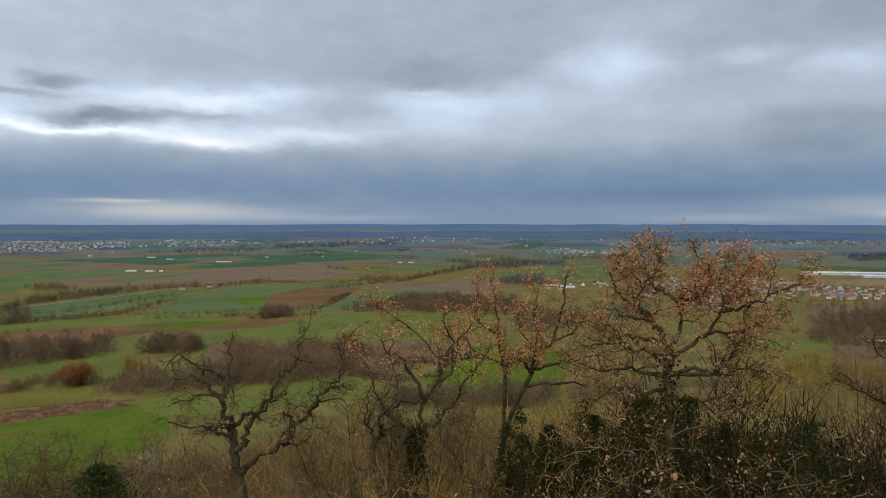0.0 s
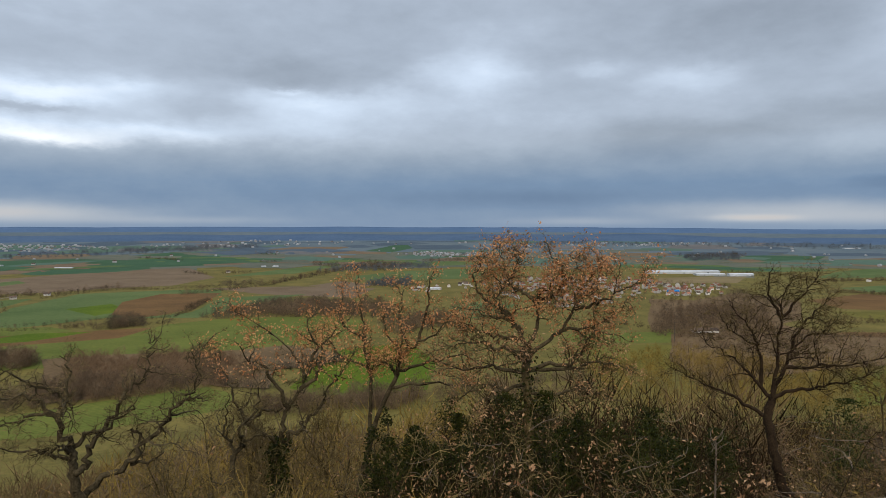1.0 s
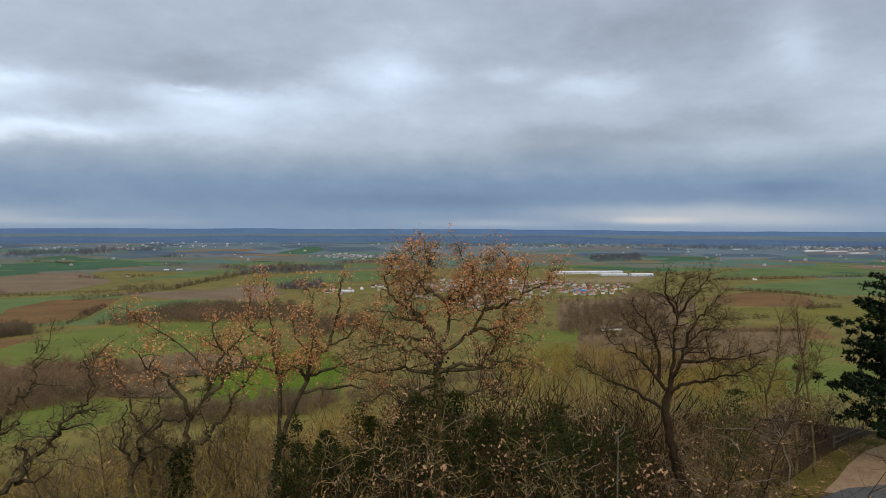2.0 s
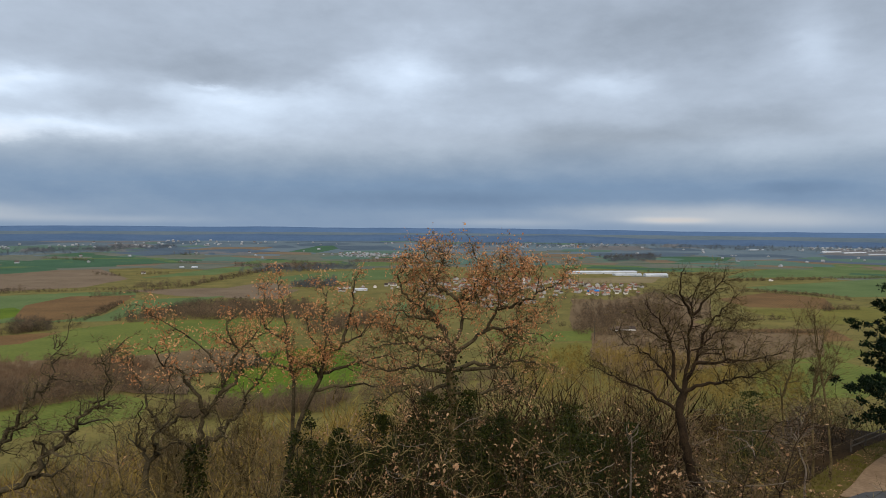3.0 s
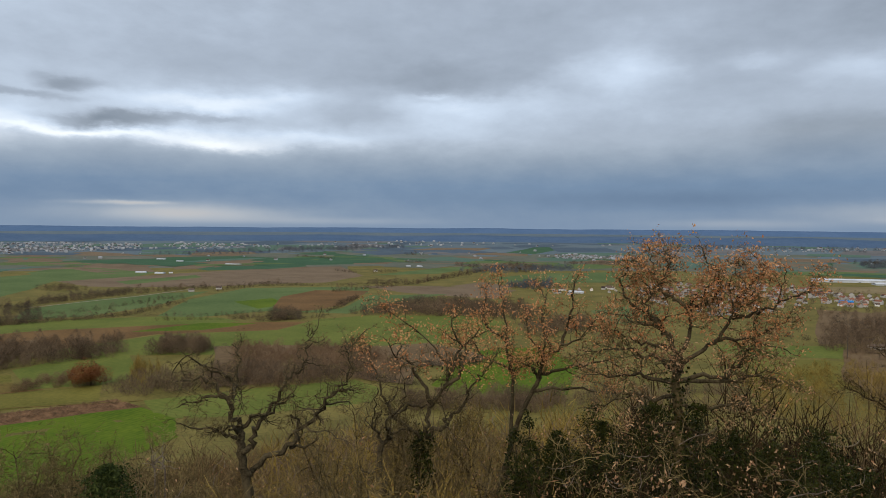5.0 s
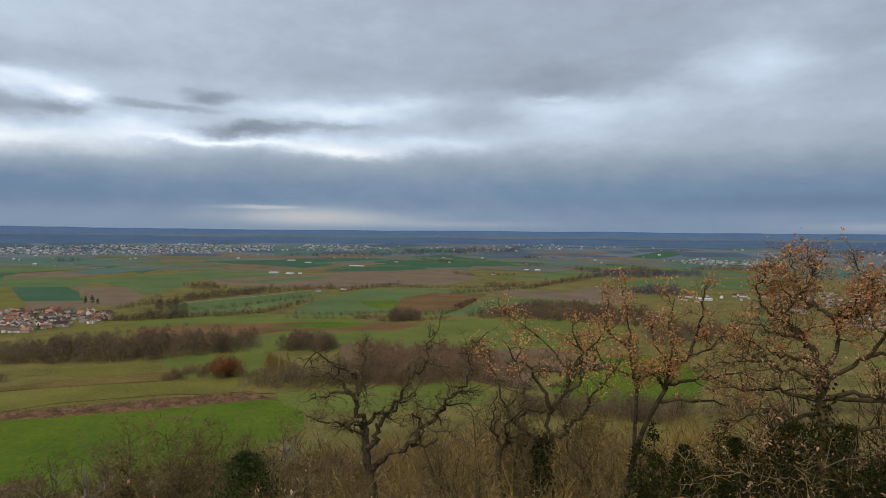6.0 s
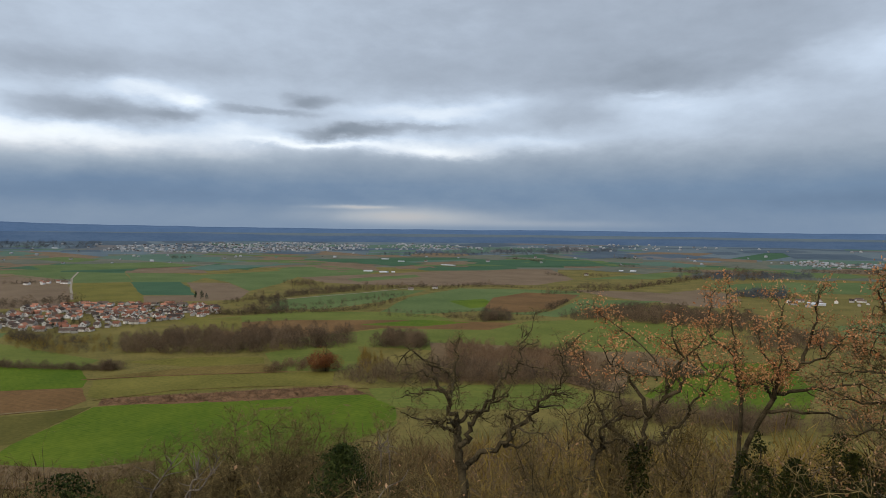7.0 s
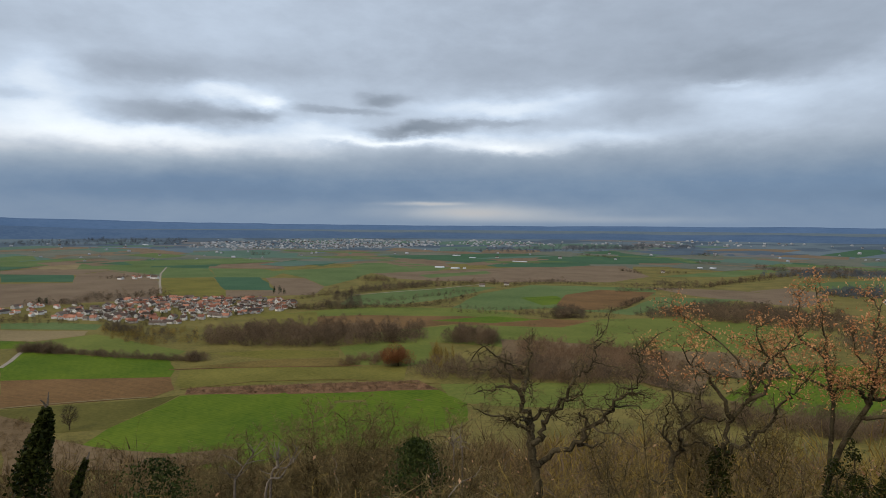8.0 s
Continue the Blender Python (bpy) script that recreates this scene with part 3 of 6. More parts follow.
def puff(rng, count, width, height, size, base=0.0):
    """A leafy crown: small leaf faces near the skin of a lumpy body."""
    v, f = [], []
    lumps = [(Vector((rng.uniform(-0.5, 0.5) * width, rng.uniform(-0.5, 0.5) * width, base + height * rng.uniform(0.25, 0.8))), rng.uniform(0.3, 0.55)) for _ in range(9)]
    for _ in range(count):
        c, r = rng.choice(lumps)
        d = Vector([rng.gauss(0, 1) for _ in range(3)]).normalized()
        p = c + Vector((d.x * width * r, d.y * width * r, d.z * height * r * 0.8)) * rng.uniform(0.7, 1.05)
        p.z = max(p.z, base + 0.05 * height)
        t = d.cross(Vector([rng.uniform(-1, 1) for _ in range(3)])).normalized()
        q = (d + Vector([rng.uniform(-0.6, 0.6) for _ in range(3)])).cross(t).normalized()
        s = size * rng.uniform(0.6, 1.3)
        b = len(v)
        v += [tuple(p - t * s * 0.5), tuple(p + q * s * 0.6), tuple(p + t * s * 0.5), tuple(p - q * s * 0.6)]
        f += [(b, b + 1, b + 2), (b, b + 2, b + 3)]
    return np.array(v), np.array(f)


def scatter(name, templates, places, material, label, category="trees", rng=None):
    """One mesh of kind stuff out of turned and scaled copies of a few shapes. places: x, y, z, scale."""
    rng = rng or random.Random(5)
    allv, allf, base = [], [], 0
    for x, y, z, s in places:
        v, f = rng.choice(templates)
        a = rng.uniform(0, 2 * math.pi)
        c, sn = math.cos(a) * s, math.sin(a) * s
        w = np.empty_like(v)
        w[:, 0], w[:, 1], w[:, 2] = v[:, 0] * c - v[:, 1] * sn + x, v[:, 0] * sn + v[:, 1] * c + y, v[:, 2] * s * rng.uniform(0.8, 1.2) + z
        allv.append(w)
        allf.append(f + base)
        base += len(v)
    v, f = np.concatenate(allv), np.concatenate(allf)
    me = bpy.data.meshes.new(name)
    me.vertices.add(len(v))
    me.vertices.foreach_set("co", v.ravel())
    me.loops.add(len(f) * 3)
    me.loops.foreach_set("vertex_index", f.ravel().astype(np.int32))
    me.polygons.add(len(f))
    me.polygons.foreach_set("loop_start", np.arange(0, len(f) * 3, 3, dtype=np.int32))
    me.update(calc_edges=True)
    me.materials.append(material)
    return tagged(new(name, me), label=label, category=category, kind="stuff")


def inside(x, y, poly):
    hit = False
    for (x0, y0), (x1, y1) in zip(poly, poly[1:] + poly[:1]):
        if (y0 > y) != (y1 > y) and x < (x1 - x0) * (y - y0) / (y1 - y0) + x0:
            hit = not hit
    return hit


def fill(rng, poly, count, low=0.7, high=1.2):
    xs, ys = [p[0] for p in poly], [p[1] for p in poly]
    out = []
    for _ in range(count * 60):
        x, y = rng.uniform(min(xs), max(xs)), rng.uniform(min(ys), max(ys))
        if inside(x, y, poly):
            out.append((x, y, ground_z(x, y) - 0.1, rng.uniform(low, high)))
            if len(out) == count:
                break
    return out


def along(rng, line, spacing, spread, low=0.6, high=1.2):
    out = []
    for (x0, y0), (x1, y1) in zip(line, line[1:]):
        d = math.hypot(x1 - x0, y1 - y0)
        for k in range(max(1, int(d / spacing))):
            u = (k + rng.uniform(0, 1)) * spacing / d
            x, y = x0 + (x1 - x0) * u + rng.gauss(0, spread), y0 + (y1 - y0) * u + rng.gauss(0, spread)
            out.append((x, y, ground_z(x, y) - 0.1, rng.uniform(low, high)))
    return out


veg = random.Random(11)
T_TREE = [blades(veg, 280, 14, 5.2, 7, thick=0.19, low=0.02, lean=0.9, size=(0.06, 0.19)) for _ in range(7)]
T_SMALL = [blades(veg, 170, 7, 3.0, 3, thick=0.07, low=0.03, size=(0.10, 0.30)) for _ in range(6)]
T_BUSH = [blades(veg, 240, 4, 2.4, 1, thick=0.055, low=0.0, lean=0.8, size=(0.15, 0.4)) for _ in range(5)]
T_POPLAR = [blades(veg, 260, 20, 2.4, 14, thick=0.09, lean=0.2) for _ in range(3)]
T_HEDGE = [blades(veg, 70, 11, 5.5, 5, thick=0.22, low=0.0, size=(0.1, 0.28)) for _ in range(5)]
T_FAR = [blades(veg, 60, 12, 7, 6, thick=0.5, low=0.0) for _ in range(4)]
T_CONE = [puff(veg, 260, 4, 12, 0.8) for _ in range(3)]

BARE = "belt of bare brown winter trees"
HEDGE = "dark leafless hedge between fields"
# woods near the village and the slopes below
scatter("wood", T_TREE, fill(veg, [(-590, 583), (-594, 626), (-533, 682), (-455, 722), (-405, 723), (-362, 717), (-344, 683), (-410, 626), (-467, 578), (-554, 557)], 340, 0.55, 1.5), M_TWIGFAR, "bare brown wood below the village")
scatter("wood", T_TREE, fill(veg, [(-327, 692), (-328, 726), (-291, 744), (-254, 721), (-272, 696), (-308, 682)], 60, 0.9, 1.5), M_TWIGFAR, BARE)
scatter("orchard", T_SMALL, fill(veg, [(-728, 548), (-755, 583), (-632, 616), (-570, 560), (-613, 523), (-671, 525)], 110), M_TWIGOLIVE, "old mossy orchard beside the village")
scatter("orchard", T_SMALL, fill(veg, [(-728, 548), (-755, 583), (-632, 616), (-570, 560), (-613, 523), (-671, 525)], 70, 0.7, 1.5), M_DUSKWOOD, "dark scrub trees beside the village")
scatter("hedge", T_BUSH, along(veg, [(-703, 440), (-658, 453), (-580, 466), (-521, 478), (-497, 493)], 1.5, 2.0, 0.9, 1.8), M_TWIGFAR, HEDGE)
scatter("hedge", T_BUSH, along(veg, [(-704, 440), (-684, 447), (-655, 451)], 1.2, 3.5, 1.6, 2.8), M_TWIGFAR, HEDGE)
scatter("hedge", T_BUSH, along(veg, [(-513, 485), (-497, 493)], 1.0, 3, 1.4, 2.4), M_TWIGFAR, HEDGE)
scatter("bramble", T_BUSH, fill(veg, [(-414, 390), (-423, 403), (-338, 463), (-265, 511), (-238, 493), (-353, 422)], 420, 0.25, 0.6), M_TWIGRED, "low reddish bramble in a strip", "bramble")
scatter("brush", T_BUSH, fill(veg, [(-360, 532), (-369, 564), (-344, 589), (-310, 581), (-299, 560)], 60, 1.0, 2.1), M_TWIGRED, "brown brush round the copper tree")
scatter("brush", T_SMALL, fill(veg, [(-284, 518), (-275, 556), (-211, 601), (-162, 626), (-82.7, 629), (-68.0, 589), (-164, 555), (-237, 525)], 290, 0.8, 2.4), M_TWIGFAR, "thicket of brown brush along the meadow")
scatter("brush", T_SMALL, fill(veg, [(-238, 676), (-141.0, 744), (-75.6, 699), (-71.0, 658), (-188, 637)], 220, 0.6, 1.8), M_TWIGRED, "reddish-brown brush on the slope")
scatter("brush", T_SMALL, fill(veg, [(-246, 738), (-179, 728), (-89.6, 719), (-47.6, 654), (-47.8, 587), (-127.9, 558), (-181, 543)], 330, 0.7, 2.1), M_TWIGRED, "reddish-brown brush on the slope")
scatter("brush", T_SMALL, fill(veg, [(-41.7, 512), (45.1, 540), (94.2, 525), (66.4, 488), (-27.1, 488)], 220, 1.0, 1.9), M_TWIGFAR, BARE)
scatter("wood", T_TREE, fill(veg, [(-128.5, 1033), (-80.0, 1103), (16.2, 1168), (114.7, 1143), (148.5, 1034), (98.7, 983), (-38.5, 1013)], 260, 0.8, 1.3), M_TWIGFAR, BARE)
scatter("wood", T_TREE, fill(veg, [(87.1, 867), (148.0, 971), (213, 1002), (197, 891), (118.3, 822)], 120, 0.7, 1.0), M_TWIGFAR, BARE)
scatter("wood", T_TREE, fill(veg, [(424, 764), (518, 906), (629, 986), (745, 953), (615, 786), (466, 728)], 260, 0.7, 1.1), M_TWIGFAR, BARE)
scatter("brush", T_SMALL, fill(veg, [(265, 596), (372, 650), (452, 605), (498, 529), (512, 473), (406, 384), (290, 421), (222, 476)], 420, 0.8, 2.2), M_TWIGOLIVE, "olive-brown brush below the slope")
scatter("brush", T_SMALL, fill(veg, [(80.7, 559), (150.0, 558), (250, 562), (229, 492), (131.1, 487), (73.1, 506)], 160, 0.8, 1.8), M_TWIGFAR, "grey-brown brush below the slope")
scatter("garden_trees", T_SMALL, fill(veg, [(339, 1311), (512, 1581), (838, 1498), (970, 1347), (792, 1099), (553, 1049), (375, 1034)], 170, 0.7, 1.5), M_TWIGFAR, "bare garden trees among the far houses")
scatter("garden_trees", T_SMALL, fill(veg, [(-880, 595), (-956, 698), (-957, 866), (-804, 948), (-688, 897), (-677, 713), (-704, 619)], 120, 0.6, 1.2), M_TWIGFAR, "bare garden trees among the village houses")
scatter("garden_trees", T_SMALL, fill(veg, [(633, 1142), (703, 1102), (876, 1216), (888, 1051), (722, 847), (589, 777), (517, 809), (447, 797)], 260, 0.6, 1.5), M_TWIGFAR, "bare trees on the rough common")
scatter("wood", T_TREE, fill(veg, [(454, 710), (513, 747), (591, 755), (654, 696), (595, 642), (446, 627)], 110, 0.4, 0.8), M_TWIGFAR, BARE)
scatter("poplars", T_POPLAR, fill(veg, [(428, 763), (481, 825), (520, 813), (473, 740)], 16, 0.8, 1.1), M_TWIGFAR, "thin bare poplars")
scatter("conifers", T_CONE, fill(veg, [(-23.0, 634), (-2.3, 676), (31.3, 706), (33.8, 671), (3.3, 617)], 26, 0.4, 0.8), M_CONIFER, "small dark conifer plantation", "conifers")
# stream and field edges on the plain
for line, gap, spread, low, high in (
        ([(-745, 1022), (-712, 1108), (-635, 1282), (-537, 1443)], 6, 10, 0.5, 0.9), ([(-661, 846), (-572, 908), (-491, 992), (-479, 1164)], 6, 8, 0.35, 0.7),
        ([(-837, 1328), (-767, 1367)], 5, 6, 0.6, 0.9), ([(-550, 1404), (-416, 1494), (-205, 1532)], 8, 4, 0.25, 0.5), ([(-265, 940), (-227, 973)], 3, 6, 0.7, 1.0),
        ([(-425, 939), (-335, 950), (-200, 1050)], 7, 4, 0.25, 0.5), ([(-202, 1046), (-187, 1118), (-180, 1268)], 4, 2, 0.3, 0.45),
        ([(-252, 1364), (-86.2, 1563), (-6.2, 1808), (117.4, 2061)], 7, 5, 0.5, 0.9), ([(-706, 846), (-629, 862), (-572, 908)], 5, 8, 0.4, 0.7),
        ([(1058, 1180), (1134, 1160), (1170, 1086), (1158, 967)], 4, 3, 0.35, 0.6), ([(966, 866), (1004, 871), (1046, 868)], 3, 6, 0.5, 0.8),
        ([(691, 805), (812, 795)], 4, 3, 0.3, 0.5), ([(1263, 1409), (1560, 1411), (1976, 1389)], 6, 4, 0.4, 0.7), ([(624, 705), (774, 680)], 3, 4, 0.3, 0.5),
        ([(-1074, 693), (-1028, 761), (-986, 893)], 6, 12, 0.4, 0.8), ([(-945, 562), (-915, 589), (-908, 618)], 5, 8, 0.4, 0.7), ([(-739, 962), (-739, 1014)], 5, 8, 0.4, 0.7)):
    scatter("hedgerow", T_HEDGE, along(veg, line, gap * 0.45, spread * 0.6, low * 0.45, high * 1.1), M_HEDGE, "bare hedgerow trees along a field edge")
    scatter("hedgerow", T_TREE, along(veg, line, gap * 2.2, spread * 0.8, low * 0.7, high * 1.3), M_TWIGFAR, "single bare trees along a hedge")
field([(-270, 739), (-223, 752), (-170, 753), (-114, 750), (-68, 757), (-27, 776), (28, 721), (38, 685), (4, 654), (-33, 647), (-34, 572), (-71, 584), (-101, 607), (-134, 594), (-158, 572), (-182, 561), (-204, 557)], M_COMMON, "reddish-brown heath between the meadows")
for line, gap, spread, low, high in (([(-208, 568), (-186, 571), (-161, 581), (-135, 598), (-102, 611), (-72, 593), (-34, 572)], 0.9, 5, 0.3, 0.75), ([(-33, 649), (4, 654), (37, 674)], 1.0, 4, 0.35, 0.7), ([(-270, 739), (-216, 727), (-162, 716), (-107, 704), (-53, 716), (27, 700)], 2.2, 9, 0.15, 0.4)):
    scatter("brush", T_HEDGE, along(veg, line, gap, spread, low, high), M_DUSKWOOD, "dark brush along the edge of the meadow")
field([(-482, 285), (-443, 284), (-401, 268), (-350, 265), (-297, 268), (-268, 290), (-244, 265), (-259, 233), (-331, 224), (-352, 208)], M_COMMON, "brown scrubby slope below the pasture")
scatter("brush", T_SMALL, fill(veg, [(-482, 285), (-443, 284), (-401, 268), (-350, 265), (-297, 268), (-268, 290), (-244, 265), (-259, 233), (-331, 224), (-352, 208)], 260, 0.3, 0.8), M_HEATH, "brown scrub below the pasture")
strip([(-502, 297), (-481, 321), (-456, 346), (-431, 368)], 2.2, M_TAN, "grass_margin", "pale dry grass margin between two fields", lift=0.4)
strip([(-428, 397), (-391, 446), (-330, 486), (-242, 511)], 2.0, M_DRYGRASS, "grass_margin", "dry grass margin along the bramble strip", lift=0.4)
field([(453, 759), (642, 882), (659, 727), (739, 659), (620, 552), (495, 545), (350, 518), (362, 606)], M_COMMON, "brown winter scrub below the road")
scatter("brush", T_SMALL, fill(veg, [(453, 759), (642, 882), (659, 727), (739, 659), (620, 552), (495, 545), (350, 518), (362, 606)], 420, 0.5, 1.1), M_TWIGRED, "beige-brown brush on the slope below the road")
# dark tree belts and hedges across the plain
for line, gap, spread, low, high in (
        ([(-881, 1377), (-847, 1396), (-787, 1375)], 2.2, 7, 0.5, 0.95),
        ([(-712, 1270), (-636, 1374), (-562, 1399), (-500, 1417), (-426, 1557), (-339, 1505)], 2.6, 7, 0.35, 0.75),
        ([(-681, 843), (-613, 903), (-527, 940), (-491, 993)], 1.8, 5, 0.4, 0.8),
        ([(-618, 979), (-573, 1022), (-552, 1115), (-535, 1181), (-511, 1242)], 2.6, 6, 0.3, 0.65),
        ([(-468, 988), (-409, 994), (-350, 994), (-264, 967), (-226, 967)], 2.5, 4, 0.2, 0.5),
        ([(-1066, 779), (-1087, 828), (-1042, 852), (-1051, 938)], 2.0, 9, 0.4, 0.9),
        ([(-1074, 693), (-1084, 714), (-1040, 728), (-986, 715)], 2.2, 8, 0.5, 0.9),
        ([(-935, 555), (-885, 570), (-838, 594)], 2.2, 8, 0.35, 0.7),
        ([(-1435, 1087), (-1401, 1106), (-1375, 1158), (-1367, 1203)], 2.5, 7, 0.4, 0.8),
        ([(-1819, 2060), (-1765, 2098)], 3, 10, 0.8, 1.2),
        ([(-492, 1350), (-461, 1424), (-411, 1494), (-308, 1489)], 2.2, 3, 0.25, 0.5),
        ([(-462, 1526), (-428, 1559)], 2.2, 4, 0.3, 0.6),
        ([(-250, 1504), (-188, 1560), (-118, 1592), (-57, 1644), (57, 1888)], 2.6, 5, 0.25, 0.55),
        ([(-356, 2010), (-274, 1912)], 3, 5, 0.4, 0.7),
        ([(-240, 1929), (-163, 1984)], 3, 6, 0.4, 0.8),
        ([(-647, 2709), (-537, 2649), (-462, 2558)], 3, 6, 0.5, 0.9),
        ([(-215, 2903), (-124, 2901)], 3, 8, 0.7, 1.1),
        ([(-184, 2485), (-105, 2450)], 3, 5, 0.4, 0.7),
        ([(-197, 1133), (-192, 1209), (-182, 1268)], 1.5, 3, 0.35, 0.6),
        ([(-340, 1008), (-306, 1034), (-236, 1049)], 1.8, 3, 0.2, 0.45),
        ([(-321, 969), (-270, 944), (-230, 961), (-188, 994)], 1.6, 4, 0.25, 0.5),
        ([(22, 2294), (136, 2144), (246, 2002)], 3, 14, 0.8, 1.3),
        ([(1242, 1766), (1291, 1648), (1296, 1437), (1557, 1395)], 3, 8, 0.4, 0.8),
        ([(1099, 1169), (1138, 1106), (1181, 1056)], 1.8, 4, 0.4, 0.75),
        ([(778, 837), (823, 799)], 2, 4, 0.35, 0.6),
        ([(704, 700), (762, 680)], 2, 4, 0.3, 0.6),
        ([(417, 906), (441, 845), (454, 806)], 2, 5, 0.3, 0.6)):
    scatter("hedgerow", T_HEDGE, along(veg, line, gap * 1.4, spread, low, high), M_HEDGE, "dark bare hedgerow along a field edge")
    scatter("hedgerow", T_HEDGE, along(veg, line, gap * 7, spread, high, high * 1.5), M_TWIGFAR, "single taller bare trees along a hedge")
for poly, count, low, high in (
        ([(-704, 1066), (-764, 1212), (-683, 1381), (-630, 1286), (-675, 1179), (-691, 1096)], 230, 0.5, 0.95),
        ([(-642, 880), (-730, 1076), (-695, 1072), (-640, 1016), (-573, 908)], 170, 0.5, 1.0),
        ([(-271, 959), (-284, 1058), (-244, 1051), (-219, 959)], 110, 0.5, 1.1),
        ([(-164, 1036), (-118, 1119), (-54, 1254), (27, 1240), (93, 1051), (57, 1031), (-11, 1044), (-79, 1057), (-129, 1005)], 520, 0.6, 1.1),
        ([(89, 1000), (122, 993), (205, 891), (210, 817), (150, 852), (95, 897)], 120, 0.5, 0.9),
        ([(137, 2171), (217, 2452), (347, 2201), (252, 2052)], 150, 0.8, 1.3),
        ([(136, 1537), (260, 1564), (246, 1477), (144, 1480)], 90, 0.5, 0.9),
        ([(404, 2432), (671, 2528), (638, 2403), (415, 2369)], 110, 0.7, 1.2),
        ([(1497, 2479), (1788, 2506), (1773, 2408), (1516, 2343)], 170, 0.8, 1.4),
        ([(-197, 1535), (-117, 1577), (-124, 1670), (-210, 1637)], 60, 0.5, 0.9),
        ([(-750, 570), (-702, 561), (-674, 567), (-712, 590), (-757, 592)], 50, 0.6, 1.2),
        ([(435, 772), (611, 1047), (693, 1032), (545, 798), (493, 784)], 170, 0.4, 0.9),
        ([(821, 1205), (946, 1282), (857, 1093), (686, 886), (623, 898)], 170, 0.4, 0.8)):
    scatter("wood", T_HEDGE, fill(veg, poly, count, low, high), M_DUSKWOOD, "dark brown leafless wood on the plain")
scatter("garden_trees", T_SMALL, fill(veg, [(-880, 595), (-956, 698), (-957, 866), (-804, 948), (-688, 897), (-677, 713), (-704, 619)], 330, 0.5, 1.2), M_HEDGE, "dark garden trees among the village houses")
scatter("conifers", T_CONE, fill(veg, [(-880, 595), (-956, 698), (-957, 866), (-804, 948), (-688, 897), (-677, 713), (-704, 619)], 22, 0.4, 0.8), M_CONIFER, "dark garden conifers in the village", "conifers")
scatter("conifers", T_CONE, [(x, y, ground_z(x, y) - 0.1, k) for x, y, k in ((-1068, 698, 1.1), (-1061, 705, 0.9), (-1052, 700, 0.7), (-836, 1010, 1.1), (-826, 1014, 1.2), (-818, 1018, 0.9))], M_CONIFER, "dark conifers at the edge of the village", "conifers")
scatter("garden_trees", T_SMALL, fill(veg, [(339, 1311), (512, 1581), (838, 1498), (970, 1347), (792, 1099), (553, 1049), (375, 1034)], 150, 0.7, 1.5), M_HEDGE, "dark garden trees among the far houses")
strip([(-694, 1061), (-648, 1156), (-603, 1245), (-557, 1386)], 5, M_TRACK, "track", "pale country road between the tree belts", lift=0.45)
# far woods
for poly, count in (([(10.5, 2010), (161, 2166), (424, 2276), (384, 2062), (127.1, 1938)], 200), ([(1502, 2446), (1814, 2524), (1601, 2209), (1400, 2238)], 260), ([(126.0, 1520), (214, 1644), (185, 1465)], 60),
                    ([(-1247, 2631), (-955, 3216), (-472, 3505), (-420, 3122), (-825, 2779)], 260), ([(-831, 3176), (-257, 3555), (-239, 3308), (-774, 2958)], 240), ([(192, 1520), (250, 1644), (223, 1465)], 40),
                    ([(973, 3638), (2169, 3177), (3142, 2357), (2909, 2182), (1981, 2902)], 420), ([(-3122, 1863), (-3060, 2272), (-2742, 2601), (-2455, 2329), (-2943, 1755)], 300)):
    scatter("far_wood", T_FAR, fill(veg, poly, count, 0.7, 1.3), M_FARTREES, "far wood on the plain, greyed for haze")


# ---- buildings ----
def part(name, bm, material, parent, label=""):
    me = bpy.data.meshes.new(name)
    bm.to_mesh(me)
    bm.free()
    me.materials.append(material)
    ob = new(name, me)
    ob.parent = parent
    return tagged(ob, label)


def box(bm, x0, x1, y0, y1, z0, z1):
    vs = [bm.verts.new(p) for p in ((x0, y0, z0), (x1, y0, z0), (x1, y1, z0), (x0, y1, z0), (x0, y0, z1), (x1, y0, z1), (x1, y1, z1), (x0, y1, z1))]
    for q in ((3, 2, 1, 0), (4, 5, 6, 7), (0, 1, 5, 4), (1, 2, 6, 5), (2, 3, 7, 6), (3, 0, 4, 7)):
        bm.faces.new([vs[i] for i in q])
    return vs


